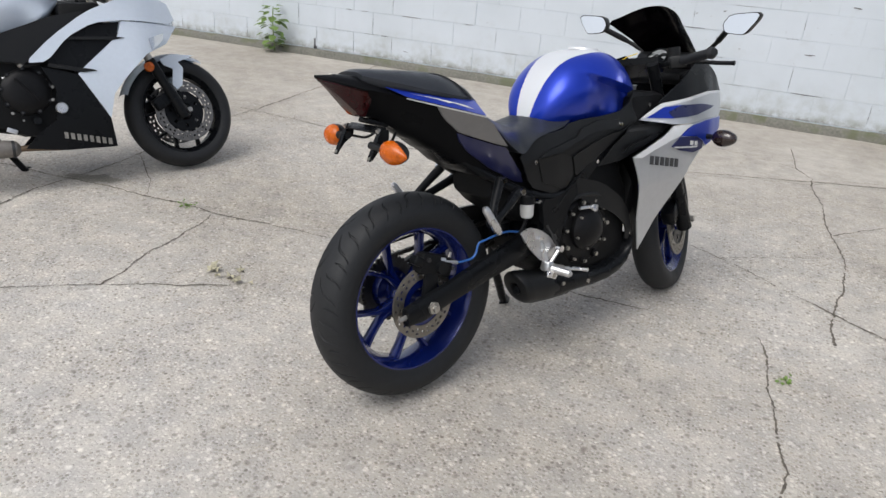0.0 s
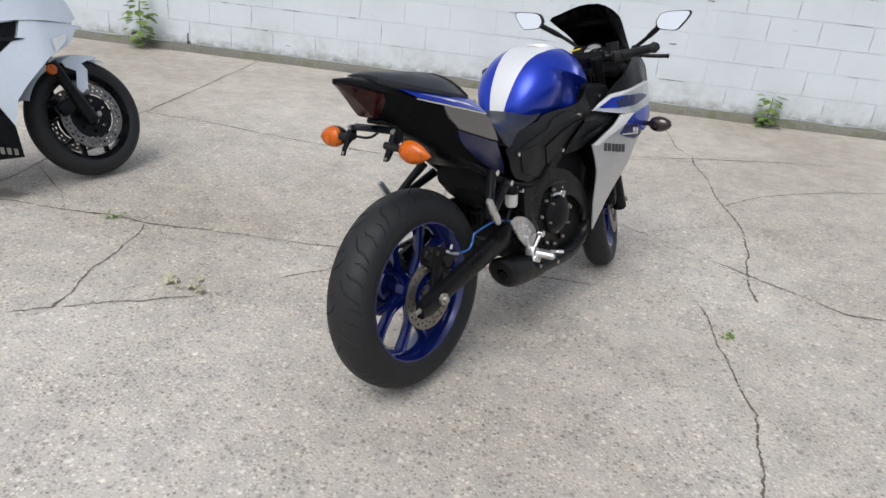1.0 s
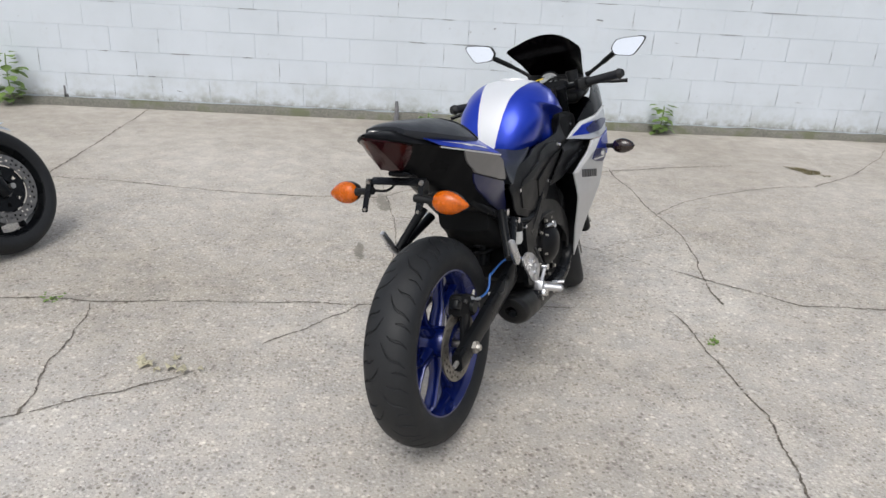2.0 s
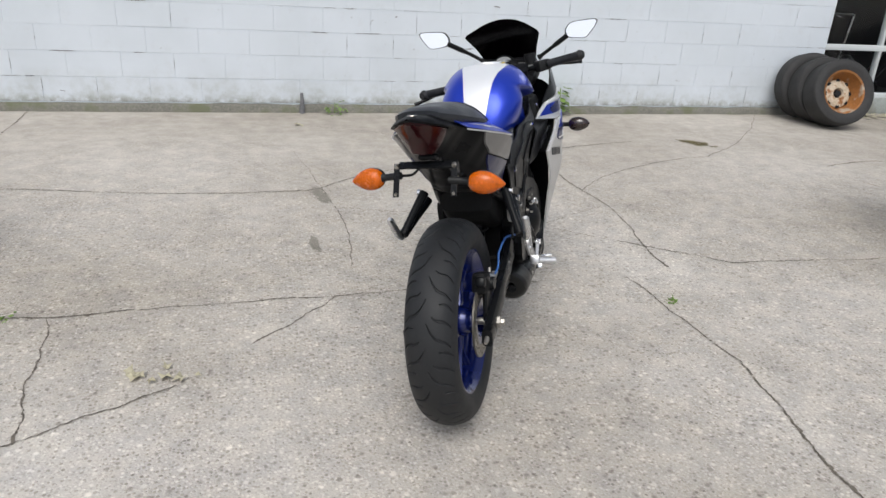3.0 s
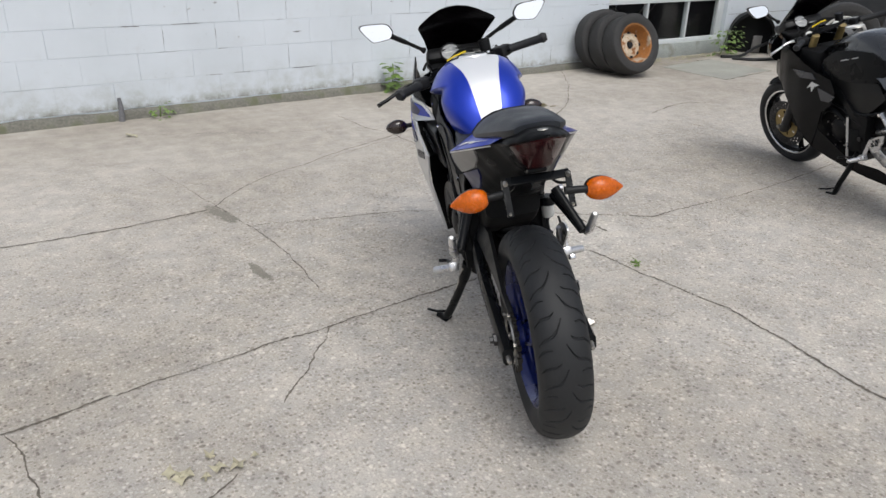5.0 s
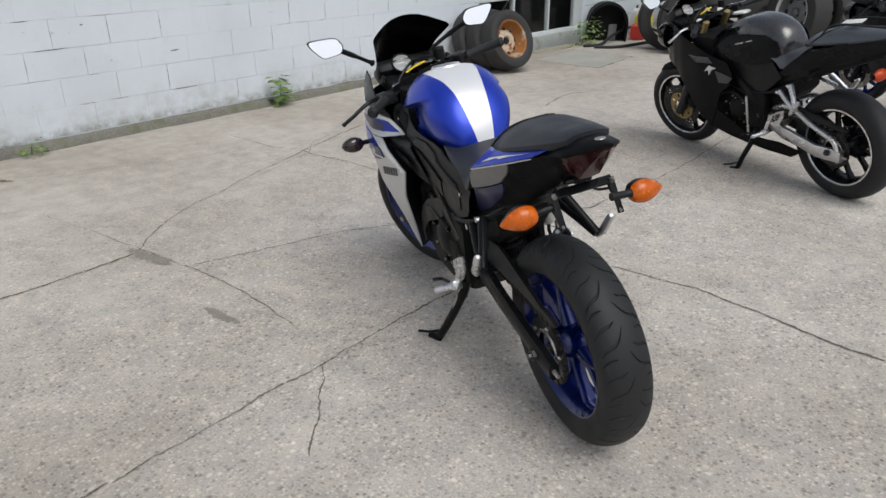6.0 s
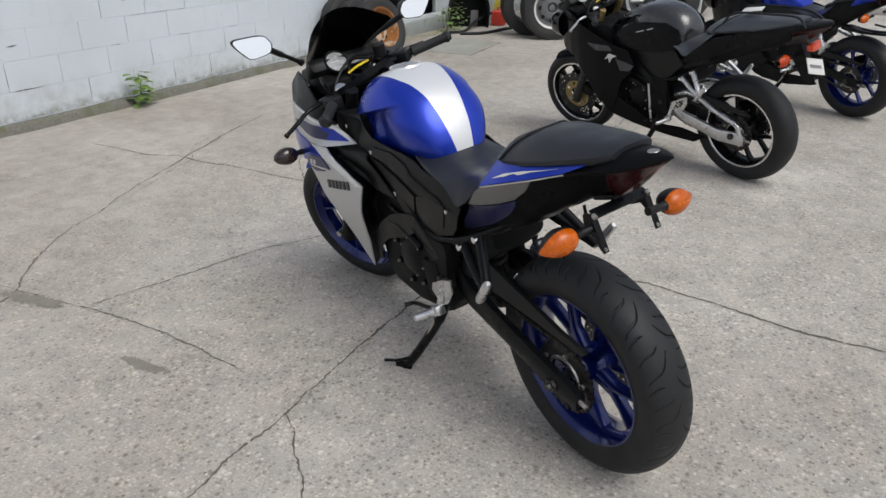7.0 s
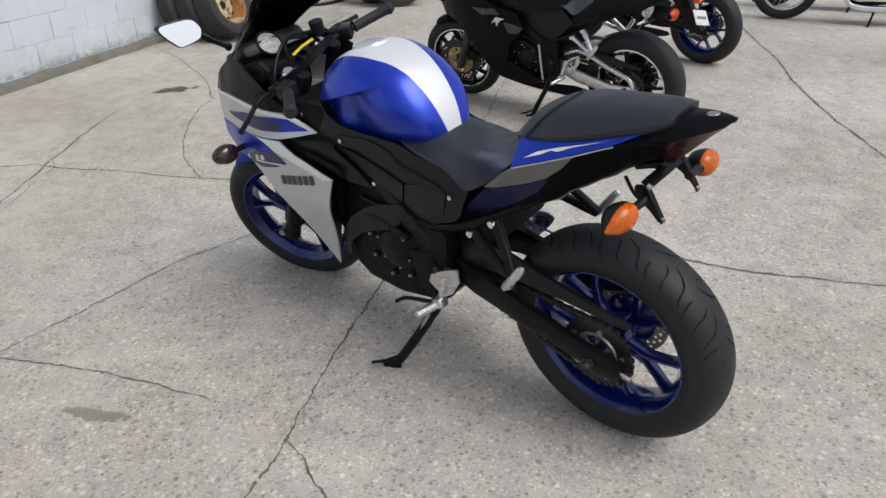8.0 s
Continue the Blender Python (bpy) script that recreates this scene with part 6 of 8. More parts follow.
HERO_PANELS = [
    ("side_cover", BLACK_PLASTIC, SIDE_COVER, 0.0, "matt black side cover", "cover"),
    ("cover_ridge", BLACK_PLASTIC, [(0.599, 0.75), (0.619, 0.767), (0.698, 0.784), (0.798, 0.778), (0.846, 0.759), (0.814, 0.745), (0.726, 0.751), (0.658, 0.747), (0.587, 0.727), (0.511, 0.701), (0.425, 0.695), (0.444, 0.708), (0.528, 0.729), (0.589, 0.741)], 0.006, "", "cover"),
    ("cover_face", BLACK_PLASTIC, [(0.572, 0.68), (0.669, 0.713), (0.757, 0.735), (0.825, 0.74), (0.877, 0.758), (0.786, 0.709), (0.693, 0.658), (0.601, 0.614), (0.592, 0.624)], 0.007, "", "cover"),
    ("cover_heel", BLACK_PLASTIC, [(0.418, 0.691), (0.51, 0.699), (0.567, 0.678), (0.586, 0.623), (0.567, 0.584), (0.545, 0.579), (0.445, 0.614)], 0.004, "", "cover"),
    ("lower_cowl", BLACK_PLASTIC, LOWER_COWL, -0.045, "matt black engine cowl arm", ""),
    ("vent_cover", BLACK_PLASTIC, [(0.70, 0.632), (0.80, 0.640), (0.92, 0.675), (1.05, 0.735), (0.94, 0.758), (0.85, 0.742), (0.77, 0.695)], -0.035, "", "fair"),
    ("vent_fin", BLACK_SATIN, [(0.80, 0.668), (0.93, 0.690), (1.0, 0.722), (0.93, 0.712), (0.83, 0.690)], -0.020, "", "fair"),
    ("upper_side", BLACK_SATIN, [(0.990, 0.820), (1.04, 0.858), (1.11, 0.905), (1.19, 0.942), (1.261, 0.956), (1.34, 0.912), (1.40, 0.858), (1.427, 0.828), (1.36, 0.836), (1.263, 0.844), (1.10, 0.831), (0.998, 0.818)], 0.0, "gloss black upper fairing", "fair"),
    ("silver_fairing", SILVER_FLANK, [(0.914, 0.764), (0.95, 0.788), (0.998, 0.816), (1.10, 0.829), (1.263, 0.842), (1.36, 0.834), (1.425, 0.826), (1.452, 0.79), (1.435, 0.762), (1.396, 0.741), (1.25, 0.746), (1.137, 0.739), (1.03, 0.744)], 0.002, "silver upper fairing", "fair"),
    ("fairing_edge", WHITE_GRAPHIC, [(0.914, 0.764), (0.95, 0.788), (0.998, 0.816), (1.10, 0.829), (1.263, 0.842), (1.36, 0.834), (1.425, 0.826), (1.36, 0.827), (1.263, 0.833), (1.10, 0.819), (1.005, 0.805), (0.96, 0.781)], 0.0045, "white edge line", "fair"),
    ("blue_arrow", BLUE_PAINT, [(0.940, 0.770), (0.965, 0.783), (1.0, 0.802), (1.07, 0.808), (1.02, 0.785), (1.04, 0.763)], 0.0065, "blue arrow graphic", "fair"),
    ("arrow_shade", DARK_BLUE, [(1.04, 0.764), (1.022, 0.785), (1.072, 0.808), (1.20, 0.802), (1.30, 0.786), (1.16, 0.767)], 0.0065, "dark blue arrow end", "fair"),
    ("blue_fairing", BLUE_PAINT, [(1.065, 0.700), (1.10, 0.722), (1.137, 0.732), (1.25, 0.741), (1.392, 0.737), (1.375, 0.70), (1.30, 0.665), (1.235, 0.650), (1.212, 0.668), (1.16, 0.690)], 0.0065, "blue lower nose fairing", "fair"),
    ("graphic_field", DARK_BLUE, [(1.015, 0.668), (1.062, 0.698), (1.16, 0.688), (1.210, 0.666), (1.205, 0.640), (1.14, 0.634), (1.06, 0.650)], 0.0065, "dark blue graphic field", "fair"),
    ("silver_flank", SILVER_FLANK, [(0.822, 0.652), (0.908, 0.682), (0.975, 0.708), (1.03, 0.738), (1.137, 0.737), (1.25, 0.744), (1.40, 0.739), (1.38, 0.70), (1.30, 0.662), (1.235, 0.648), (1.20, 0.634), (1.13, 0.583), (1.058, 0.492), (0.99, 0.405), (0.94, 0.293), (0.915, 0.36), (0.893, 0.42), (0.872, 0.52), (0.850, 0.59)], 0.002, "silver fairing flank", "fair"),
    ("flank_edge", WHITE_GRAPHIC, [(0.822, 0.652), (0.908, 0.682), (0.975, 0.708), (1.03, 0.738), (1.137, 0.737), (1.10, 0.724), (1.055, 0.700), (1.0, 0.688), (0.93, 0.668), (0.86, 0.646)], 0.0045, "white strip along the flank", "fair"),
    ("tail_panel", BLUE_PAINT, [(0.157, 0.851), (0.166, 0.860), (0.184, 0.886), (0.14, 0.896), (0.098, 0.906), (0.05, 0.917), (0.0, 0.929), (-0.05, 0.939), (-0.106, 0.951), (-0.10, 0.938), (-0.05, 0.9125), (0.0, 0.8975), (0.04, 0.8855), (0.1, 0.8685)], 0.006, "blue tail panel", "crest"),
    # Silver wedge: the shade under the tail's edge is put into its grey.
    ("tail_wedge", SHADED_AND_PLAIN_GREY, [(0.028, 0.8815), (0.04, 0.8815), (0.1, 0.8645), (0.158, 0.8465), (0.19, 0.826), (0.280, 0.748), (0.24, 0.758), (0.15, 0.789), (0.108, 0.806), (0.066, 0.840)], 0.002, "silver tail wedge, greyed for its shade", "crest"),
    ("tail_lower", DARK_BLUE, [(0.278, 0.744), (0.380, 0.650), (0.405, 0.612), (0.372, 0.620), (0.25, 0.681), (0.19, 0.720), (0.151, 0.748), (0.125, 0.776), (0.108, 0.802), (0.15, 0.785), (0.24, 0.754)], 0.001, "dark blue lower tail panel", "crest"),
]
hero = motorcycle("blue and silver sports motorcycle with blue wheels on its side stand", stand_at(-0.808, 1.575, 61.83, 8.79, 0.97, 0.0065, 0.9635), dict(
    rim=BLUE_RIM, tank=BLUE_PAINT, stripe=SILVER_PAINT, stripe_half=lambda x: interp(x, [(0.49, 0.036), (0.53, 0.042), (0.58, 0.051), (0.64, 0.063), (0.70, 0.078), (0.76, 0.086), (0.9, 0.088)]), tail=TAIL_BLACK, pointed=True, panels=HERO_PANELS, steer=21, grooves=15, guard=BLUE_PAINT, hose=True, tag=True, fork_up=BLACK_SATIN,
    ring=SILVER_PAINT, rear_label="blue cast rear wheel", front_label="blue cast front wheel"))
low_exhaust(hero)
FAIR_EDGE = [(0.94, 0.293), (0.915, 0.36), (0.893, 0.42), (0.872, 0.52), (0.850, 0.59), (0.822, 0.652), (0.908, 0.682), (0.975, 0.708), (1.03, 0.738), (1.10, 0.742)]
for s in (-1, 1):
    skin = [[(x + 0.001, s * (fairing_flank(-0.004)(x, z)), z), (x + 0.03, s * (fairing_flank(-0.03)(x, z)), z - 0.006), (x + 0.10, s * 0.085, z - 0.02)] for x, z in FAIR_EDGE]
    bm = loft(skin, caps=False, closed=False)
    bmesh.ops.solidify(bm, geom=bm.faces, thickness=0.003)
    part("inner_fairing", bm, SHADED_BLACK, hero, "black inside of the fairing")
plate_bracket(hero, {})
for s in (-1, 1):
    signal(hero, (1.238, s * 0.262, 0.680), s, 0.082, amber=surface("smoked_amber", (0.02, 0.010, 0.008), 0.15, vary=0.2, coat=0.6))
    decal_bars(hero, 0.905, 0.634, 1.055, 0.606, [0.016] * 6, 0.030, fairing_flank(0.0062), s, GREY_LETTER)
    decal_bars(hero, 1.115, 0.672, 1.165, 0.664, [0.026, 0.026], 0.016, fairing_flank(0.0085), s, WHITE_PLASTIC)
    part("graphic_line", panel([(1.025, 0.662), (1.165, 0.650), (1.165, 0.655), (1.025, 0.667)], fairing_flank(0.0085), 0.001, 0.03, s), WHITE_PLASTIC, hero)
    part("graphic_flash", panel([(0.138, 0.868), (0.112, 0.882), (0.060, 0.897), (-0.040, 0.921), (0.030, 0.902), (0.062, 0.890), (0.080, 0.889), (0.100, 0.880)], crest_flank(0.0085), 0.001, 0.03, s), WHITE_PLASTIC, hero)
    part("graphic_line", panel([(0.158, 0.8455), (0.1, 0.8625), (0.04, 0.8795), (-0.05, 0.9065), (-0.05, 0.910), (0.04, 0.8835), (0.1, 0.8665), (0.158, 0.8495)], crest_flank(0.0055), 0.001, 0.03, s), SILVER_PAINT, hero)
    for x, z in ((0.808, 0.762), (0.972, 0.812), (0.402, 0.684), (0.70, 0.648)):
        y = cover_flank(0.005)(x, z)
        part("bolt", tube([(x, s * y, z), (x, s * (y + 0.006), z)], 0.007, 8), CHROME, hero)
pot = part("brake_reservoir", tube([(0.380, -0.135, 0.512), (0.380, -0.135, 0.520), (0.380, -0.135, 0.556)], [0.017, 0.021, 0.022], 16), WHITE_PLASTIC, hero, "small white fluid reservoir")
part("reservoir_cap", tube([(0.380, -0.135, 0.5565), (0.380, -0.135, 0.582), (0.380, -0.135, 0.586)], [0.025, 0.025, 0.021], 12), BLACK_SATIN, pot)
part("reservoir_hose", tube(curve([(0.380, -0.135, 0.514), (0.376, -0.130, 0.49), (0.362, -0.13, 0.47), (0.345, -0.135, 0.465)], 4), 0.006, 7), BLACK_PLASTIC, pot)
part("bolt", tube([(0.410, -0.150, 0.562), (0.410, -0.162, 0.562)], 0.007, 8), CHROME, pot)

# ---- other bikes ----
PALE_SCREEN = surface("pale_screen", (0.42, 0.44, 0.52), 0.15, vary=0.1, coat=0.5)


def plain_flank(w, x0=1.2):
    def depth(x, z):
        return max(0.02, w * (1 - 0.9 * (z - 0.5) ** 2) - 0.9 * max(0.0, x - x0) ** 1.5)
    return depth


# Dark grey panels, with the fairing's bluish reflection put into their colour.
DARK_INSET = surface("dark_grey_sheen_paint", (0.030, 0.033, 0.042), 0.25, vary=0.1, coat=0.3)
BLACK_FAIRING = [(0.655, 0.66), (0.70, 0.73), (0.833, 0.755), (0.96, 0.80), (1.12, 0.85), (1.33, 0.85), (1.40, 0.79), (1.39, 0.715), (1.33, 0.655), (1.19, 0.625), (1.085, 0.525), (0.985, 0.39), (0.86, 0.288), (0.80, 0.41), (0.757, 0.53), (0.68, 0.59)]
BLACK_PANELS = [
    ("side_fairing", BLACK_GLOSS, BLACK_FAIRING, 0.004, "gloss black side fairing", "slim"),
    ("tank_cover", BLACK_SATIN, [(0.842, 0.80), (0.78, 0.842), (0.705, 0.885), (0.58, 0.905), (0.455, 0.908), (0.385, 0.872), (0.365, 0.80), (0.40, 0.755), (0.55, 0.735), (0.70, 0.735), (0.80, 0.76)], 0.004, "matt black tank cover", "tank"),
    ("tank_mark", WHITE_PLASTIC, [(0.655, 0.838), (0.600, 0.853), (0.600, 0.858), (0.655, 0.843)], 0.008, "", "tank"),
    ("tank_mark", WHITE_PLASTIC, [(0.575, 0.860), (0.535, 0.871), (0.535, 0.876), (0.575, 0.865)], 0.008, "", "tank"),
    ("side_cover", BLACK_PLASTIC, [(0.33, 0.68), (0.40, 0.75), (0.60, 0.735), (0.76, 0.735), (0.76, 0.70), (0.68, 0.61), (0.58, 0.56), (0.50, 0.55), (0.42, 0.60)], 0.0, "", "cover"),
    ("belly_pan", BLACK_GLOSS, [(0.862, 0.286), (0.70, 0.25), (0.545, 0.232), (0.40, 0.218), (0.25, 0.213), (0.17, 0.262), (0.33, 0.292), (0.45, 0.29), (0.555, 0.30), (0.68, 0.36), (0.80, 0.415)], 0.0, "black belly pan", "slim"),
    ("tail_panel", BLACK_SATIN, [(0.41, 0.66), (0.22, 0.80), (0.10, 0.88), (-0.25, 0.96), (-0.30, 0.92), (0.05, 0.79), (0.22, 0.72)], 0.006, "", "tail"),
    ("upper_side", BLACK_GLOSS, [(1.10, 0.852), (1.20, 0.890), (1.29, 0.905), (1.36, 0.870), (1.39, 0.82), (1.33, 0.852)], 0.0, "", "slim"),
    ("upper_inset", DARK_INSET, [(1.03, 0.738), (0.85, 0.745), (0.815, 0.712), (0.95, 0.702)], 0.009, "dark grey fairing inset", "slim"),
    ("upper_inset", DARK_INSET, [(0.79, 0.668), (0.72, 0.657), (0.65, 0.640), (0.69, 0.602), (0.76, 0.598)], 0.009, "", "slim"),
    ("white_emblem", WHITE_PLASTIC, [(0.785, 0.684), (0.845, 0.694), (0.880, 0.652), (0.848, 0.668), (0.842, 0.636), (0.822, 0.668)], 0.009, "white wing emblem", "slim"),
]
RED_AMBER = surface("red_amber_lens", (0.45, 0.05, 0.008), 0.25, vary=0.15, shine=0.3)
OLD_TANK = [(0.412, 0.76, 0.815, 0.045), (0.445, 0.72, 0.882, 0.102), (0.52, 0.705, 0.964, 0.138), (0.63, 0.725, 1.005, 0.168), (0.76, 0.765, 1.004, 0.176), (0.85, 0.815, 0.974, 0.162), (0.898, 0.875, 0.918, 0.11)]
LONG = Matrix.Translation((0.2, 0, 0)) @ Matrix.Diagonal((1.42, 1, 1, 1)) @ Matrix.Translation((-0.2, 0, 0))
black = motorcycle("black sports motorcycle with silver swingarm on its side stand", stand_at(1.887, 1.577, 63.38, 12.5, 0, 0.004, 0.960), dict(
    # Tank black is lightened for dust and for the sky's sheen on it.
    rim=BLACK_SATIN, lip=CHROME, tank=surface("dusty_sheen_black_paint", (0.016, 0.017, 0.019), 0.3, vary=0.25, scale=9, coat=0.9, shine=0.5), vinyl=surface("grey_vinyl", (0.062, 0.069, 0.080), 0.42, vary=0.15, scale=14, fine=350, bump=0.15), tail=BLACK_SATIN, panels=BLACK_PANELS, steer=11, wheelbase=1.33, swing=ALUMINIUM, swing_label="polished aluminium swingarm", brace=True, discs=(1, -1), disc=DARK_STEEL, carrier=BRONZE,
    fork_low=DARK_STEEL, fork_up=BRONZE, hanger=ALUMINIUM, lever=ALUMINIUM, grooves=0, stretch=LONG, badge=False, tag=True, tank_table=TALL_TANK, cap_z=0.976, stand_y=-0.060, heel_dx=-0.11, low_front=True, cap=WHITE_PLASTIC, seat_shift=Matrix.Translation((-0.03, 0, 0.02)), disc_r=(0.10, 0.155)))
part("silencer", loft([oval(x, w, a, b, 24, 2.6) for x, w, a, b in ((-0.05, 0.05, 0.81, 0.89), (-0.20, 0.062, 0.835, 0.93), (-0.335, 0.064, 0.86, 0.958), (-0.36, 0.058, 0.868, 0.955), (-0.355, 0.044, 0.88, 0.945))]), DARK_STEEL, black, "silencer under the tail")
part("plate_hanger", panel([(-0.22, 0.85), (-0.30, 0.87), (-0.40, 0.68), (-0.34, 0.66)], lambda x, z: 0.02, 0.04), BLACK_SATIN, black)
plate = part("number_plate", box((0.006, 0.115, 0.085), (-0.385, 0, 0.745), 0.002, (24, 32, 0)), WHITE_PLASTIC, black, "white number plate")
part("plate_text", box((0.003, 0.075, 0.014), (-0.3895, 0.004, 0.748), 0.0, (24, 32, 0)), SHADED_AND_PLAIN_GREY, plate)
for s in (-1, 1):
    signal(black, (-0.29, s * 0.10, 0.80), s, 0.060, amber=RED_AMBER)
part("brake_light", box((0.04, 0.07, 0.035), (-0.365, 0, 0.845), 0.010), surface("orange_lens", (0.7, 0.07, 0.02), 0.2, vary=0.1, coat=0.6), black, "orange-red brake light")
part("link_rod", tube([(0.538, 0.185, 0.302), (0.550, 0.185, 0.545)], 0.007, 8), ALUMINIUM, black)
part("papers", box((0.10, 0.07, 0.004), (-0.02, 0.01, 1.0), 0.001, (0, 4, 20)), WHITE_PLASTIC, black, "folded white paper on the seat")
for y in (-0.07, 0.07):
    part("strap", tube(curve([(0.10, y * 1.4, 0.935), (0.05, y, 0.99), (-0.15, y, 1.005), (-0.30, y * 0.8, 1.0), (-0.36, y * 1.1, 0.96)], 5), 0.006, 6), RUBBER, black)

BLUE_PANELS = [
    ("side_fairing", BLACK_SATIN, [(0.70, 0.600), (0.753, 0.714), (0.866, 0.806), (0.96, 0.835), (1.12, 0.865), (1.33, 0.860), (1.42, 0.790), (1.41, 0.72), (1.345, 0.635), (1.25, 0.600), (1.145, 0.600), (1.085, 0.453), (0.981, 0.318), (0.91, 0.252), (0.80, 0.29), (0.677, 0.378), (0.782, 0.471), (0.778, 0.547)], 0.004, "", "slim"),
    ("side_cover", BLACK_PLASTIC, SIDE_COVER_LOW, 0.0, "", "cover"),
    ("belly_pan", BLACK_SATIN, rounded([(0.95, 0.33), (0.80, 0.22), (0.55, 0.19), (0.25, 0.225), (0.28, 0.27), (0.55, 0.29), (0.76, 0.36)], 1), -0.03, "", ""),
    ("tail_panel", BLUE_PAINT, [(0.02, 0.875), (-0.02, 0.925), (-0.10, 0.955), (-0.30, 1.005), (-0.27, 0.965), (-0.10, 0.905)], 0.012, "blue tail panel", "tail"),
]
blue = motorcycle("black and blue sports motorcycle with blue wheels on its side stand", stand_at(3.813, 1.073, 56.15, 10.1, 0, 0.004), dict(
    rim=BLUE_RIM, tank=BLUE_PAINT, tail=BLACK_SATIN, panels=BLUE_PANELS, steer=15, discs=(1, -1), hanger=ALUMINIUM, badge=False, rear_label="blue cast rear wheel"))
for s in (-1, 1):
    signal(blue, (-0.10, s * 0.12, 0.80), s, 0.075)
part("luggage_rack", tube(curve([(-0.04, 0.07, 0.70), (-0.16, 0.06, 0.69), (-0.24, 0.0, 0.695), (-0.16, -0.06, 0.69), (-0.04, -0.07, 0.70)], 5), 0.007, 7), BLACK_SATIN, blue)
part("tail_hugger", panel(rounded([(0.16, 0.665), (-0.04, 0.650), (-0.28, 0.665), (-0.27, 0.680), (-0.04, 0.670), (0.16, 0.695)], 1), lambda x, z: 0.035, 0.07), BLACK_SATIN, blue)

WHITE_PANELS = [
    ("white_fairing", WHITE_PEARL, rounded([(0.70, 0.565), (0.824, 0.677), (0.988, 0.791), (1.16, 0.86), (1.385, 0.86), (1.43, 0.735), (1.145, 0.752), (1.016, 0.740), (0.895, 0.677), (0.792, 0.566)], 1), 0.006, "pearl white upper fairing", "white"),
    ("white_flank", WHITE_PEARL, [(0.945, 0.536), (1.12, 0.679), (1.145, 0.748), (1.425, 0.728), (1.354, 0.639), (1.242, 0.587), (1.117, 0.469), (1.062, 0.404), (1.028, 0.290), (0.985, 0.375), (0.945, 0.450), (0.915, 0.506)], 0.0, "pearl white fairing flank", "white"),
    ("vent", BLACK_SATIN, [(0.794, 0.566), (0.895, 0.674), (1.016, 0.737), (1.14, 0.748), (1.118, 0.679), (0.943, 0.534)], -0.02, "", "white"),
    ("vent_fin", BLACK_PLASTIC, [(0.80, 0.560), (0.98, 0.525), (1.0, 0.517), (0.94, 0.512), (0.79, 0.545)], 0.004, "", "white"),
    ("vent_fin", BLACK_PLASTIC, [(0.90, 0.678), (1.10, 0.675), (1.15, 0.668), (1.10, 0.660), (0.90, 0.666)], 0.004, "", "white"),
    ("belly_pan", BLACK_SATIN, [(0.765, 0.545), (0.915, 0.504), (1.028, 0.292), (1.038, 0.150), (0.806, 0.154), (0.640, 0.178), (0.70, 0.24), (0.79, 0.30), (0.81, 0.44)], -0.004, "black belly pan", "white"),
    ("engine_side", SHADED_BLACK, rounded([(0.52, 0.30), (0.52, 0.60), (0.70, 0.62), (0.82, 0.50), (0.80, 0.30), (0.70, 0.22)], 1), -0.06, "", "white"),
    ("frame_side", BLACK_PLASTIC, [(0.50, 0.60), (0.62, 0.70), (0.84, 0.775), (0.99, 0.80), (0.82, 0.675), (0.70, 0.562)], -0.012, "", "white"),
]


def white_flank(extra):
    base = plain_flank(0.225)
    return lambda x, z: base(x, z) + extra


white = thing("motorcycle", "pearl white sports motorcycle with black belly pan on its stand", "motorcycle", stand_at(-3.432, 1.699, 55.43, 16.46, 0, 0.005), "parked motorcycles")
WS = dict(rim=BLACK_SATIN, guard=WHITE_PEARL, discs=(-1, 1), disc=surface("grey_disc_steel", (0.20, 0.19, 0.18), 0.4, metal=0.85, vary=0.25, scale=30), carrier=BLACK_SATIN, disc_r=(0.112, 0.160))
wheel(white, (0, 0, 0.314), 0.314, 0.078, BLACK_SATIN, "black cast rear wheel", arms=6)
sm = turned(12.6, 1.41)
front_end(white, WS, 1.41, sm)
swingarm(white, dict(rim=BLACK_SATIN))
engine(white, {})
main_frame(white)
split_tank(white, WHITE_PEARL, None, table=OLD_TANK)
saddle(white, SEAT_VINYL, {})
tail(white, BLACK_SATIN, dict(badge=False))
screen_and_dash(white, dict(nose=WHITE_PEARL, cowl=WHITE_PEARL, screen=PALE_SCREEN, nose_shift=Matrix.Translation((-0.115, 0, -0.015))))
side_stand(white)
for s in (-1, 1):
    for name, mat, outline, off, text, _ in WHITE_PANELS:
        part(name, panel(outline, white_flank(off), 0.006, 0.03, s), mat, white, text)
    decal_bars(white, 0.81, 0.226, 1.015, 0.176, [0.026] * 8, 0.030, white_flank(0.0), s, STEEL)
    part("reflector", lathe([(0.0, 0.0), (0.0, 0.026), (0.010, 0.024), (0.012, 0.0)], 20), AMBER, white, "round amber reflector", sm @ Matrix.Translation((1.235, s * 0.125, 0.520)) @ Matrix.Rotation(0 if s > 0 else math.pi, 4, "Z"))
    part("headlight", panel([(1.262, 0.661), (1.346, 0.692), (1.335, 0.655), (1.30, 0.625), (1.270, 0.602)], white_flank(0.010), 0.004, 0.03, s), CHROME, white, "bright headlight edge")
    part("mudguard_stay", panel([(1.505, 0.585), (1.382, 0.598), (1.329, 0.571), (1.344, 0.543), (1.390, 0.520), (1.375, 0.440), (1.397, 0.413), (1.427, 0.435), (1.443, 0.523), (1.420, 0.555)], lambda x, z: 0.074, 0.006, 0.03, s), WHITE_PEARL, white)
    part("timing_cover", lathe([(s * 0.226, 0.0), (s * 0.226, 0.024), (s * 0.221, 0.027), (s * 0.19, 0.027)], 20), ALUMINIUM, white, "", Matrix.Translation((0.82, 0, 0.353)))
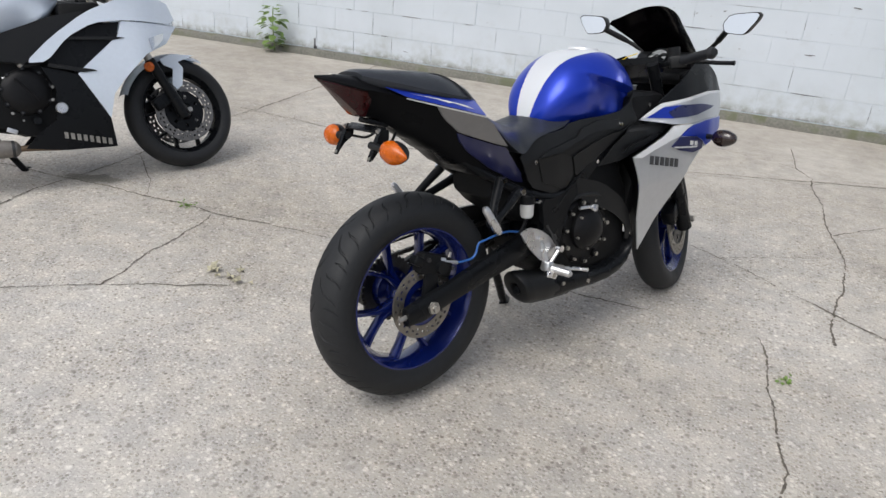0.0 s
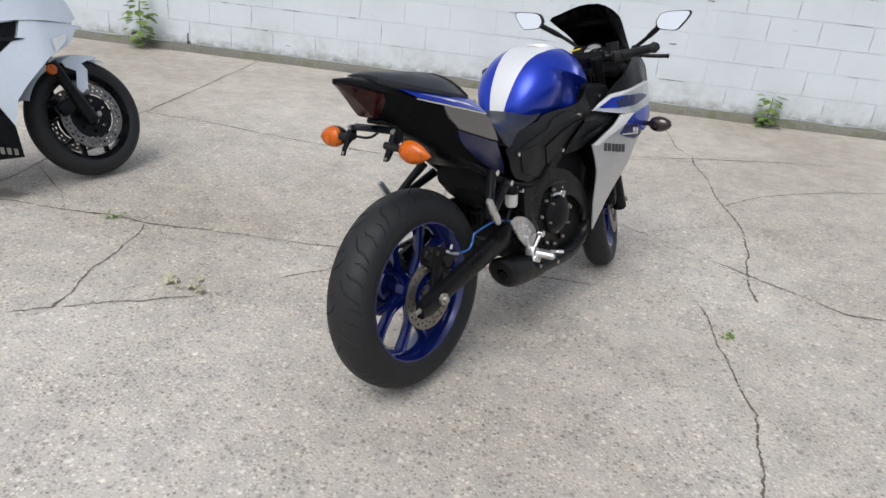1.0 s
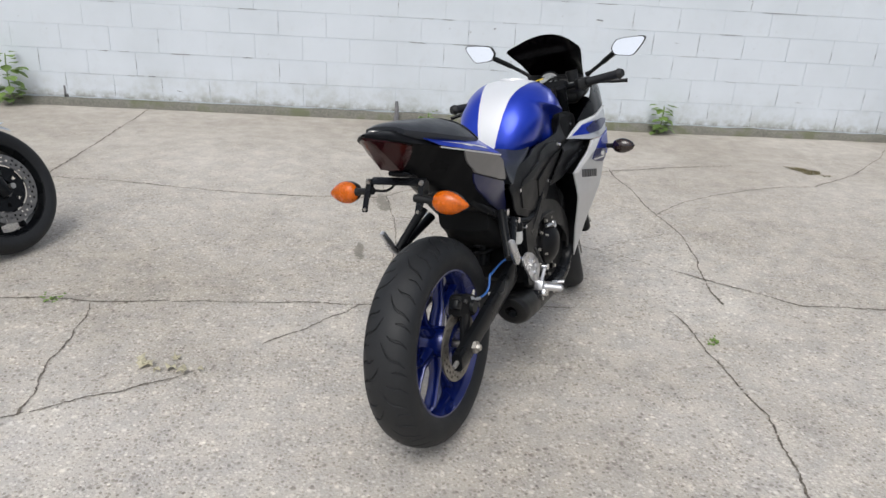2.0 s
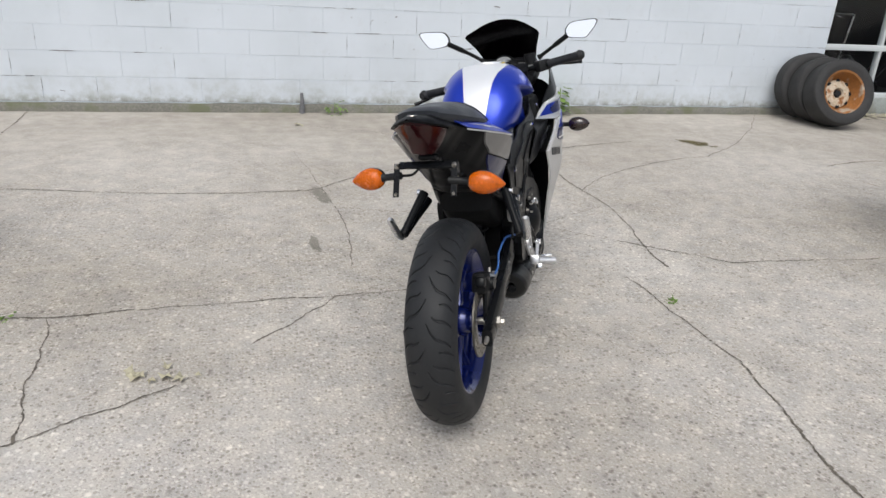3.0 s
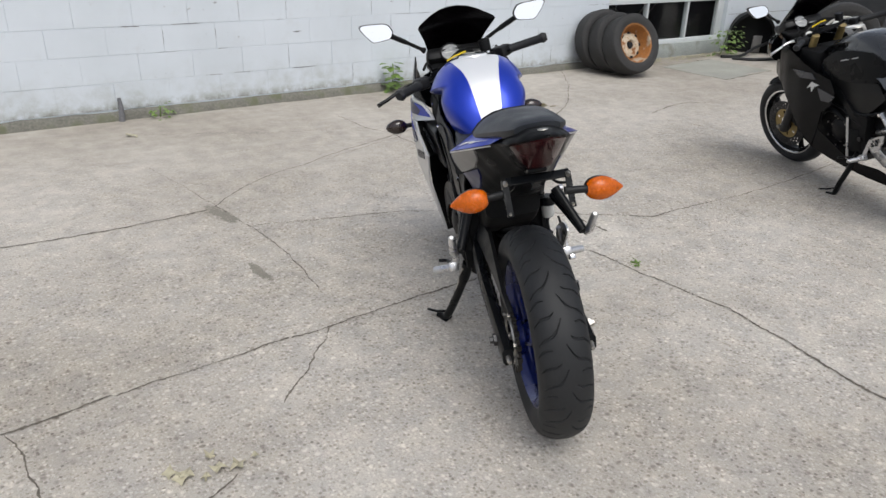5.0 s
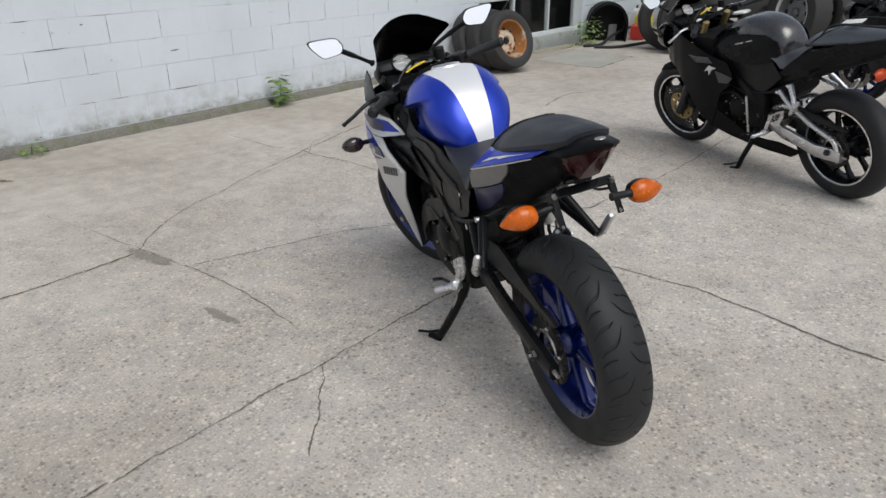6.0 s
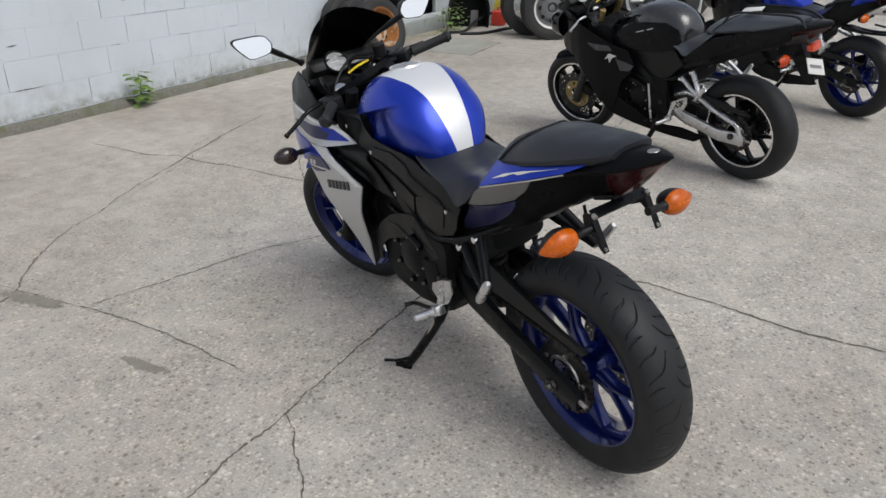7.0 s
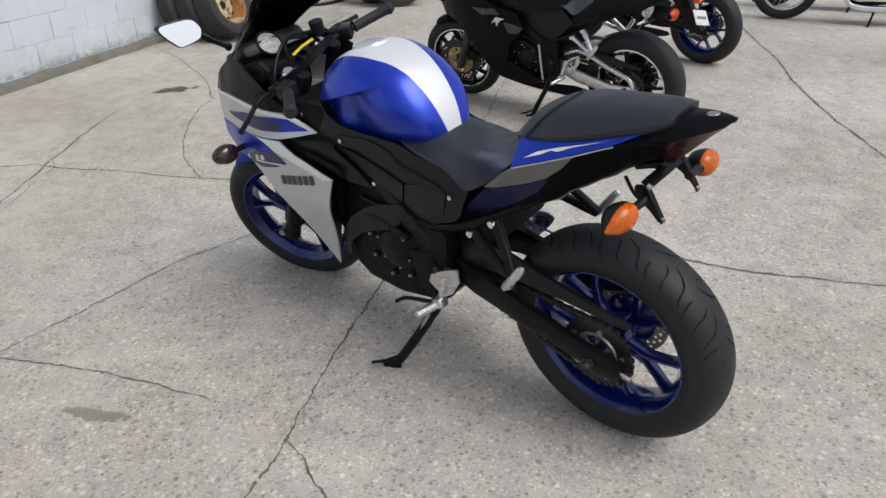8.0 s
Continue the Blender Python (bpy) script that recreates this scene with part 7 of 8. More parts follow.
WORN_PIPE = surface("heat_stained_pipe", (0.16, 0.115, 0.075), 0.45, metal=0.7, vary=0.3, scale=16)
part("exhaust_pipe", tube(curve([(0.58, -0.13, 0.182), (0.68, -0.14, 0.178), (0.80, -0.14, 0.168)], 5), 0.015, 12), WORN_PIPE, white, "brown heat-stained exhaust pipe")
can = part("silencer", tube([(0.30, -0.13, 0.200), (0.36, -0.13, 0.196), (0.56, -0.13, 0.184), (0.605, -0.13, 0.181), (0.622, -0.13, 0.180)], [0.034, 0.042, 0.042, 0.036, 0.018], 18), surface("dull_grey_silencer", (0.20, 0.185, 0.17), 0.5, metal=0.5, vary=0.25, scale=14), white, "dull grey silencer")
part("silencer_clamp", tube([(0.585, -0.13, 0.182), (0.598, -0.13, 0.1815)], 0.041, 18), DARK_STEEL, can)
dome = part("clutch_dome", clean(lathe([(-0.150, 0.0), (-0.150, 0.108), (-0.176, 0.104), (-0.190, 0.088), (-0.198, 0.060), (-0.200, 0.0)], 40)), ENGINE_GREY, white, "dark round clutch cover", Matrix.Translation((0.69, 0, 0.442)))
for k in range(9):
    a = 2 * math.pi * k / 9 + 0.2
    x, z = 0.69 + 0.103 * math.cos(a), 0.442 + 0.103 * math.sin(a)
    part("boss", tube([(x, -0.160, z), (x, -0.182, z)], 0.012, 10), ENGINE_GREY, dome)
    part("bolt", tube([(x, -0.182, z), (x, -0.188, z)], 0.0065, 6), DARK_STEEL, dome)
part("clutch_rib", tube([(0.650, -0.199, 0.50), (0.735, -0.199, 0.40)], 0.006, 8), ENGINE_GREY, dome)
part("oil_cap", tube([(0.711, -0.165, 0.302), (0.711, -0.186, 0.302)], [0.020, 0.017], 12), BLACK_SATIN, white)
part("drain_bracket", box((0.045, 0.012, 0.022), (0.600, -0.165, 0.265), 0.003, (0, 25, 0)), ALUMINIUM, white)
part("coolant_hose", tube(curve([(0.60, -0.150, 0.66), (0.655, -0.168, 0.61), (0.690, -0.172, 0.56), (0.76, -0.165, 0.575), (0.82, -0.155, 0.62)], 6), 0.014, 10), RUBBER, white)
part("cable", tube(curve([(0.56, -0.165, 0.60), (0.62, -0.185, 0.575), (0.70, -0.190, 0.585), (0.80, -0.175, 0.66)], 6), 0.005, 7), BLACK_PLASTIC, white)
part("hose_clamp", tube([(0.683, -0.172, 0.568), (0.692, -0.172, 0.556)], 0.0165, 12), STEEL, white)
for x, z in ((0.80, 0.455), (0.79, 0.395), (0.615, 0.345), (0.80, 0.53)):
    part("bolt", tube([(x, -0.176, z), (x, -0.190, z)], 0.007, 8), STEEL, white)

# ---- storefront window and the wall beyond ----
WIN0, WIN1, SILL, RAIL = 4.125, 6.31, 0.165, 0.665


def slab(name, size, at, material, label, category, bevel=0.004, parent=None, kind="structure"):
    ob = part(name, box(size, at, bevel), material, parent)
    return tagged(ob, label, category, kind=kind) if parent is None else ob


SILL_PAINT = surface("sill_paint", (0.30, 0.325, 0.315), 0.55, vary=0.2, scale=4, fine=50, bump=0.2, spots=((0.22, 0.23, 0.20), 0.2, 4))
win = slab("window_1", (WIN1 - WIN0, 0.13, SILL), ((WIN0 + WIN1) / 2, WALL_Y + 0.085, SILL / 2), SILL_PAINT, "grey painted storefront window in the block wall", "window")
for x, w in ((WIN0 + 0.02, 0.05), (4.86, 0.035), (5.60, 0.035), (WIN1 - 0.06, 0.12)):
    part("mullion", box((w, 0.06, 2.3), (x, WALL_Y + 0.09, SILL + 1.15), 0.005), FRAME_WHITE, win)
for z, h in ((SILL + 0.02, 0.05), (RAIL, 0.055), (SILL + 2.3, 0.06)):
    part("rail", box((WIN1 - WIN0, 0.066, h), ((WIN0 + WIN1) / 2, WALL_Y + 0.087, z), 0.005), FRAME_WHITE, win)
PANE = glass("window_glass", (0.80, 0.84, 0.86), 0.02, 1.25)
edges = [WIN0 + 0.04, 4.845, 4.88, 5.585, 5.62, WIN1 - 0.12]
for x0, x1 in zip(edges[::2], edges[1::2]):
    for z0, z1 in ((SILL + 0.04, RAIL - 0.026), (RAIL + 0.026, SILL + 2.27)):
        p = part("pane", box((x1 - x0, 0.006, z1 - z0), ((x0 + x1) / 2, WALL_Y + 0.09, (z0 + z1) / 2)), PANE, win)
        p.visible_shadow = False
# The room's dimness is put into this near-black colour of walls and floor.
ROOM_SHADE = surface("room_shade", (0.022, 0.020, 0.023), 0.9, vary=0.3, scale=3)
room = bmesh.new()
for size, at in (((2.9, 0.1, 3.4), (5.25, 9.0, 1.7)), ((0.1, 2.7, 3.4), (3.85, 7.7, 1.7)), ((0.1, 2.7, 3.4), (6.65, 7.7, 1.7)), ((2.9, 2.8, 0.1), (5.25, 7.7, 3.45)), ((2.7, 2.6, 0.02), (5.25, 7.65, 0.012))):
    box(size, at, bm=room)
tagged(part("wall_inside", room, ROOM_SHADE), "dim shop interior behind the window", "wall", kind="structure")
slab("wall_lintel", (WIN1 - WIN0, 0.19, 0.9), ((WIN0 + WIN1) / 2, WALL_Y + 0.1, 2.96), WALL_PAINT, "white painted wall above the window", "wall")
pier = slab("wall_pier", (3.6, 0.19, 3.4), (WIN1 + 1.8, WALL_Y + 0.1, 1.7), WALL_PAINT, "white painted block wall past the window", "wall")
for row in range(8):
    part("joint", box((3.5, 0.004, 0.004), (WIN1 + 1.8, WALL_Y + 0.004, ROW0 + COURSE * (row + 1))), OPEN_JOINT, pier)

SHOP_RED = surface("red_casing", (0.30, 0.02, 0.02), 0.4, vary=0.2)


def shop_mower(x, y, turn):
    t = thing("push_mower", "red push mower standing inside the shop", "mower", Matrix.Translation((x, y, 0.022)) @ Matrix.Rotation(radians(turn), 4, "Z"), "machines in the shop")
    part("deck", loft([oval(a, w, 0.10, h, 16, 3) for a, w, h in ((-0.3, 0.16, 0.2), (-0.15, 0.22, 0.26), (0.1, 0.23, 0.27), (0.28, 0.15, 0.2))]), SHOP_RED, t)
    part("motor", loft([oval(a, w, 0.25, h, 16, 3) for a, w, h in ((-0.12, 0.08, 0.36), (0, 0.12, 0.46), (0.12, 0.09, 0.38))]), BLACK_PLASTIC, t)
    for a in (-0.24, 0.24):
        for b in (-0.22, 0.22):
            part("wheel", lathe([(b - 0.02, 0.03), (b - 0.02, 0.095), (b + 0.02, 0.095), (b + 0.02, 0.03)], 20, closed=True), BLACK_PLASTIC, t, "", Matrix.Translation((a, 0, 0.1)))
    for b in (-0.2, 0.2):
        part("handle_bar", tube(curve([(-0.26, b, 0.16), (-0.55, b, 0.62), (-0.7, b, 0.95)], 4), 0.012, 8), CHROME, t)
    part("handle_bar", tube([(-0.7, -0.2, 0.95), (-0.7, 0.2, 0.95)], 0.013, 8), BLACK_PLASTIC, t)
    return t


mower = shop_mower(4.75, 6.95, 60)
copy_thing(mower, Matrix.Translation((5.45, 7.15, 0.022)) @ Matrix.Rotation(radians(110), 4, "Z"))

# ---- tyres by the wall ----


GREY_RIM = surface("grey_wheel_paint", (0.16, 0.165, 0.17), 0.5, metal=0.3, vary=0.3, scale=14)
PALE_RUST = surface("pale_rusty_paint", (0.48, 0.40, 0.30), 0.6, vary=0.3, scale=14, spots=((0.25, 0.10, 0.03), 0.3, 18))


def road_wheel(label, m, R, hw, bead, rim, rim_label, group="", holes=5):
    t = thing("wheel", label, "wheel", m, group)
    ty = part("tyre", tyre_block(R, hw, bead), OLD_RUBBER, t, "worn black tyre")
    if rim:
        d = part("rim", clean(lathe([(hw * 0.86, bead + 0.010), (hw * 0.80, bead - 0.006), (hw * 0.55, bead - 0.014), (hw * 0.0, bead - 0.03), (hw * -0.25, bead * 0.72), (hw * 0.0, bead * 0.5), (hw * 0.04, bead * 0.28), (hw * -0.2, bead * 0.22), (hw * -0.2, 0.0)] if rim is RUST else [(hw * 0.78, bead + 0.008), (hw * 0.62, bead - 0.012), (hw * 0.1, bead - 0.03), (hw * 0.05, bead * 0.72), (hw * 0.3, bead * 0.5), (hw * 0.34, bead * 0.28), (hw * 0.1, bead * 0.22), (hw * 0.1, 0.0)], 48)), rim, t, rim_label)
        for k in range(holes):
            a = 2 * math.pi * k / holes
            deep = hw * 0.30 if rim is RUST else 0.0
            part("wheel_hole", tube([(bead * 0.62 * math.cos(a), hw * 0.17 - deep, bead * 0.62 * math.sin(a)), (bead * 0.62 * math.cos(a), hw * 0.24 - deep, bead * 0.62 * math.sin(a))], bead * 0.10, 10), BLACK_PLASTIC, d)
        if rim is GREY_RIM:
            part("rim_ring", lathe([(hw * 0.80, bead + 0.010), (hw * 0.84, bead), (hw * 0.66, bead - 0.022), (hw * 0.60, bead - 0.02)], 48), WHITE_PLASTIC, d, "pale rim ring")
        if rim is RUST:
            part("wheel_disc", clean(lathe([(hw * -0.13, bead * 0.66), (hw * 0.03, bead * 0.49), (hw * 0.065, bead * 0.28), (hw * -0.1, bead * 0.22)], 40)), PALE_RUST, d, "pale rusty wheel centre")
        part("hub", tube([(0, hw * (-0.22 if rim is RUST else 0.09), 0), (0, hw * (0.0 if rim is RUST else 0.30), 0)], [bead * 0.20, bead * 0.15], 16), BLACK_PLASTIC if rim is RUST else rim, d)
    return t


def tyre_block(R, hw, bead):
    """A car tyre with a flat, blocky tread."""
    prof = [(-hw * 0.80, bead), (-hw * 0.98, bead + (R - bead) * 0.35), (-hw, bead + (R - bead) * 0.6), (-hw * 0.92, R - 0.012), (-hw * 0.8, R - 0.003)]
    for u in (-0.62, -0.58, -0.22, -0.18, 0.18, 0.22, 0.58, 0.62):
        prof.append((hw * u, R - (0.007 if abs(u) in (0.6, 0.2) else 0.0)))
    prof += [(-a, b) for a, b in prof[4::-1]] + [(hw * 0.6, bead - 0.006), (-hw * 0.6, bead - 0.006)]
    bm = lathe(prof, 64, closed=True)
    return clean(bm)


def facing(x, y, z, yaw, tip=0.0):
    """Its face (local +y) turned to yaw, and tipped back."""
    return Matrix.Translation((x, y, z)) @ Matrix.Rotation(radians(yaw - 90), 4, "Z") @ Matrix.Rotation(radians(tip), 4, "X")


road_wheel("old car wheel with rusty steel rim leaning on tyres", facing(3.855, 5.415, 0.319, 262, 20), 0.302, 0.105, 0.190, RUST, "rusty steel rim", "old tyres by the wall", 8)
road_wheel("old black car tyre standing behind a rusty wheel", facing(3.845, 5.605, 0.314, 260, 17), 0.302, 0.092, 0.190, None, "", "old tyres by the wall")
road_wheel("old black car tyre leaning against the block wall", facing(3.83, 5.785, 0.322, 259, 13), 0.310, 0.085, 0.190, None, "", "old tyres by the wall")

# ---- far end of the yard ----
road_wheel("large dark wheel with a pale steel hub standing on the concrete", facing(6.2, 4.47, 0.37, 215, 0), 0.37, 0.13, 0.235, GREY_RIM, "grey steel wheel with a pale ring", "wheels in the yard", 8)
road_wheel("large dark wheel standing on the concrete", facing(6.4, 4.83, 0.37, 215, 0), 0.37, 0.13, 0.235, None, "", "wheels in the yard")
road_wheel("large wheel with a pale rim standing in the yard", facing(7.5, 3.655, 0.42, 150, 0), 0.42, 0.14, 0.26, GREY_RIM, "grey rim with a pale ring", "wheels in the yard", 8)
road_wheel("large black tyre with a cream rim standing in the yard", facing(7.77, 3.43, 0.42, 150, 0), 0.42, 0.14, 0.26, surface("cream_paint", (0.55, 0.47, 0.30), 0.5), "cream painted rim", "wheels in the yard", 8)


# ---- clutter at the far end ----
RED_PLASTIC = surface("red_plastic", (0.45, 0.035, 0.02), 0.45, vary=0.15)
YELLOW_PLASTIC = surface("yellow_plastic", (0.60, 0.50, 0.04), 0.45, vary=0.12)
GREY_TARP = surface("dark_tarp", (0.035, 0.035, 0.038), 0.6, vary=0.4, scale=4, bump=0.3)


def canister(label, m, material, w, d, h):
    t = thing("canister", label, "canister", m, "canisters by the wall")
    part("body", loft([oval(x, w, z0, z1, 18, 5) for x, z0, z1 in ((-d, 0.02, h * 0.92), (-d * 0.9, 0.0, h), (d * 0.4, 0.0, h), (d * 0.9, 0.0, h * 0.86), (d, 0.02, h * 0.8))]), material, t)
    part("cap", tube([(d * 0.5, 0, h * 0.9), (d * 0.55, 0, h * 1.12)], 0.02, 10), BLACK_PLASTIC, t)
    part("handle", tube(curve([(-d * 0.7, 0, h), (-d * 0.5, 0, h * 1.16), (0, 0, h * 1.16), (d * 0.2, 0, h)], 4), 0.011, 8), material, t)
    return t


canister("red plastic fuel can on the concrete by the wall", Matrix.Translation((7.04, 5.56, 0)) @ Matrix.Rotation(radians(25), 4, "Z"), RED_PLASTIC, 0.10, 0.15, 0.20)
canister("yellow plastic jug beside the red fuel can", Matrix.Translation((7.29, 5.62, 0)) @ Matrix.Rotation(radians(80), 4, "Z"), YELLOW_PLASTIC, 0.09, 0.09, 0.34)
canister("white plastic jug beside the fuel cans", Matrix.Translation((7.46, 5.79, 0)) @ Matrix.Rotation(radians(60), 4, "Z"), WHITE_PLASTIC, 0.09, 0.09, 0.36)

arch = thing("wheel_arch_liner", "black plastic wheel arch liner standing by the wall", "car part", Matrix.Translation((6.58, 5.80, 0)) @ Matrix.Rotation(radians(-48), 4, "Z") @ Matrix.Scale(0.88, 4))
ring = []
for k in range(17):
    a = radians(-8 + 178 * k / 16)
    ring.append([(r * math.cos(a), y, 0.26 + r * 1.05 * math.sin(a)) for y, r in ((-0.13, 0.27), (-0.12, 0.31), (0.12, 0.31), (0.13, 0.27))])
bm = loft(ring, caps=False, closed=False)
bmesh.ops.solidify(bm, geom=bm.faces, thickness=0.006)
part("shell", bm, BLACK_PLASTIC, arch)
for s in (-1, 1):
    part("flap", box((0.02, 0.24, 0.28), (s * 0.295, 0, 0.14), 0.006, (0, s * 4, 0)), BLACK_PLASTIC, arch)
rings = []
for k in range(15):
    x = -0.285 + 0.57 * k / 14
    y, top = 0.06 + 0.06 * abs(x), 0.26 + 0.29 * math.sqrt(max(0.02, 1 - (x / 0.30) ** 2))
    rings.append([(x, y, 0.0), (x, y, top), (x, y + 0.012, top), (x, y + 0.012, 0.0)])
part("back_wall", loft(rings), SHADED_BLACK, arch)
part("inner_plate", box((0.13, 0.02, 0.24), (0.10, 0.02, 0.13), 0.006, (6, 0, 12)), SHADED_AND_PLAIN_GREY, arch, "dull grey plate inside the liner")

hose = thing("hose", "black rubber hose lying in a loop on the concrete", "hose", Matrix.Translation((6.33, 5.45, 0)))
part("run", tube(curve([(-0.45, 0.10, 0.02), (-0.25, -0.12, 0.02), (0.25, -0.20, 0.02), (0.75, -0.25, 0.02), (1.0, 0.0, 0.10), (0.7, 0.18, 0.16), (0.2, 0.20, 0.10), (-0.2, 0.16, 0.02), (-0.45, 0.25, 0.02)], 8), 0.019, 8), RUBBER, hose)

post = thing("post", "leaning white wooden post at the back of the yard", "post", Matrix.Translation((8.28, 3.14, 0)) @ Matrix.Rotation(radians(7), 4, "Y"))
part("shaft", box((0.07, 0.07, 1.5), (0, 0, 0.74), 0.006), FRAME_WHITE, post)

trailer = thing("trailer", "dark low trailer covered with a tarp behind the bikes", "trailer", Matrix.Translation((8.98, 4.33, 0)) @ Matrix.Rotation(radians(-32), 4, "Z"))
heap = []
for k in range(13):
    x = -1.5 + 3.0 * k / 12
    heap.append([(x, y * (1 + 0.05 * noise.noise((x, y * 3, 1))), z + (0.12 * noise.noise((x * 2.1, y * 2.3, 5)) if z > 0.5 else 0)) for y, z in ((-0.6, 0.34), (-0.63, 0.62), (-0.5, 0.98), (-0.15, 1.1), (0.2, 1.12), (0.5, 0.95), (0.63, 0.62), (0.6, 0.34))])
part("tarp", loft(heap), GREY_TARP, trailer, "creased dark tarp")
part("bed", box((3.0, 1.16, 0.10), (0, 0, 0.34), 0.02), BLACK_SATIN, trailer)
for x in (-0.8, 0.8):
    for s in (-1, 1):
        part("trailer_wheel", lathe([(s * 0.50, 0.1), (s * 0.50, 0.30), (s * 0.52, 0.33), (s * 0.62, 0.33), (s * 0.64, 0.30), (s * 0.64, 0.1)], 32, closed=True), OLD_RUBBER, trailer, "", Matrix.Translation((x, 0, 0.335)))


def cruiser(label, m, paint):
    """A low cruiser motorcycle: spoked wheels, fenders, V engine, two pipes and a long seat."""
    t = thing("motorcycle", label, "motorcycle", m, "parked motorcycles")
    for x, r, w in ((0.0, 0.325, 0.075), (1.56, 0.325, 0.055)):
        rim = part("wheel", lathe([(-w * 0.6, 0.215), (-w * 0.6, 0.235), (w * 0.6, 0.235), (w * 0.6, 0.215)], 48, closed=True), CHROME, t, "chrome spoked wheel", Matrix.Translation((x, 0, r)))
        part("tyre", tyre_mesh(r, w, 0.23), RUBBER, rim, "", Matrix.Translation((x, 0, r)))
        part("hub", tube([(x, -0.06, r), (x, 0.06, r)], 0.04, 16), CHROME, rim)
        for k in range(20):
            a = 2 * math.pi * k / 20
            part("spoke", tube([(x + 0.04 * math.cos(a), 0.03 * (-1) ** k, r + 0.04 * math.sin(a)), (x + 0.22 * math.cos(a + 0.25), 0, r + 0.22 * math.sin(a + 0.25))], 0.0025, 5), CHROME, rim)
        guard = []
        for k in range(11):
            a = radians((30 if x < 1 else 50) + (140 if x < 1 else 85) * k / 10)
            guard.append([(x + (r + 0.035 - 0.03 * c * c) * math.cos(a), c * (w + 0.015), r + (r + 0.035 - 0.03 * c * c) * math.sin(a)) for c in (-1, -0.7, 0, 0.7, 1)])
        bm = loft(guard, caps=False, closed=False)
        bmesh.ops.solidify(bm, geom=bm.faces, thickness=0.004)
        part("mudguard", bm, paint, t)
    for s in (-1, 1):
        part("fork_leg", tube([(1.56, s * 0.085, 0.32), (1.28, s * 0.085, 0.98)], [0.026, 0.020], 12), CHROME, t)
        part("shock_absorber", tube([(0.02, s * 0.12, 0.34), (0.16, s * 0.12, 0.66)], 0.026, 12), CHROME, t)
        part("frame_tube", tube(curve([(0.0, s * 0.11, 0.33), (0.45, s * 0.12, 0.26), (0.95, s * 0.11, 0.24), (1.14, s * 0.05, 0.50), (1.25, 0.0, 0.86)], 5), 0.017, 10), BLACK_SATIN, t)
        part("handlebar", tube(curve([(1.26, 0, 1.0), (1.24, s * 0.15, 1.06), (1.10, s * 0.36, 1.03)], 5), 0.013, 10), CHROME, t)
    block = part("engine_block", loft([oval(x, w, 0.24, z, 20, 4) for x, w, z in ((0.50, 0.10, 0.40), (0.56, 0.14, 0.46), (0.75, 0.15, 0.48), (0.90, 0.13, 0.44), (0.95, 0.09, 0.38))]), ENGINE_GREY, t)
    for d in (-24, 24):
        for k in range(7):
            part("cooling_fin", box((0.15, 0.19, 0.010), (0.74 + math.sin(radians(d)) * (0.10 + 0.035 * k), 0, 0.42 + math.cos(radians(d)) * (0.05 + 0.035 * k)), 0.003, (0, d, 0)), ENGINE_GREY, block)
    part("air_cleaner", lathe([(0.12, 0.0), (0.12, 0.09), (0.17, 0.085), (0.185, 0.06), (0.185, 0.0)], 28), CHROME, t, "", Matrix.Translation((0.76, 0, 0.56)))
    for z in (0.20, 0.30):
        part("exhaust_pipe", tube(curve([(0.95, 0.05, 0.46), (1.02, 0.13, 0.36), (0.90, 0.17, z), (0.40, 0.175, z), (-0.25, 0.18, z + 0.03)], 5), [0.024] * 10 + [0.036] * 11, 12), CHROME, t)
    part("tank", loft([oval(x, w, a, b, 22, 2.4) for x, w, a, b in ((0.62, 0.04, 0.76, 0.80), (0.68, 0.10, 0.71, 0.86), (0.85, 0.15, 0.70, 0.93), (1.05, 0.14, 0.75, 0.95), (1.17, 0.09, 0.80, 0.93), (1.22, 0.03, 0.84, 0.89))]), paint, t)
    part("seat", loft([oval(x, w, a, b, 20, 3) for x, w, a, b in ((0.66, 0.08, 0.68, 0.75), (0.48, 0.15, 0.64, 0.73), (0.28, 0.17, 0.64, 0.77), (0.22, 0.13, 0.69, 0.82), (0.0, 0.12, 0.70, 0.82), (-0.15, 0.08, 0.72, 0.79))]), SEAT_VINYL, t, "black vinyl seat")
    part("headlamp", lathe([(0.0, 0.0), (0.02, 0.07), (0.12, 0.085), (0.14, 0.08), (0.15, 0.0)], 24, axis="x"), CHROME, t, "", Matrix.Translation((1.32, 0, 0.86)))
    part("side_stand", tube([(0.70, 0.12, 0.24), (0.76, 0.27, 0.02)], 0.012, 8), BLACK_SATIN, t)
    return t


far_bike = cruiser("black cruiser motorcycle with chrome pipes at the back of the yard", Matrix.Translation((5.98, -1.40, 0.0)) @ Matrix.Rotation(radians(83), 4, "Z") @ Matrix.Rotation(radians(-7), 4, "X"), BLACK_GLOSS)
copy_thing(far_bike, Matrix.Translation((6.95, -1.40, 0.0)) @ Matrix.Rotation(radians(86), 4, "Z") @ Matrix.Rotation(radians(-7), 4, "X"))

# low concrete kerb and pale drive behind the yard
tagged(part("kerb", box((0.16, 26, 0.12), (11.4, -4, 0.055), 0.02), surface("kerb_concrete", (0.42, 0.41, 0.39), 0.9, vary=0.2, scale=3, bump=0.4)), "pale concrete kerb at the back of the yard", "kerb", kind="structure")

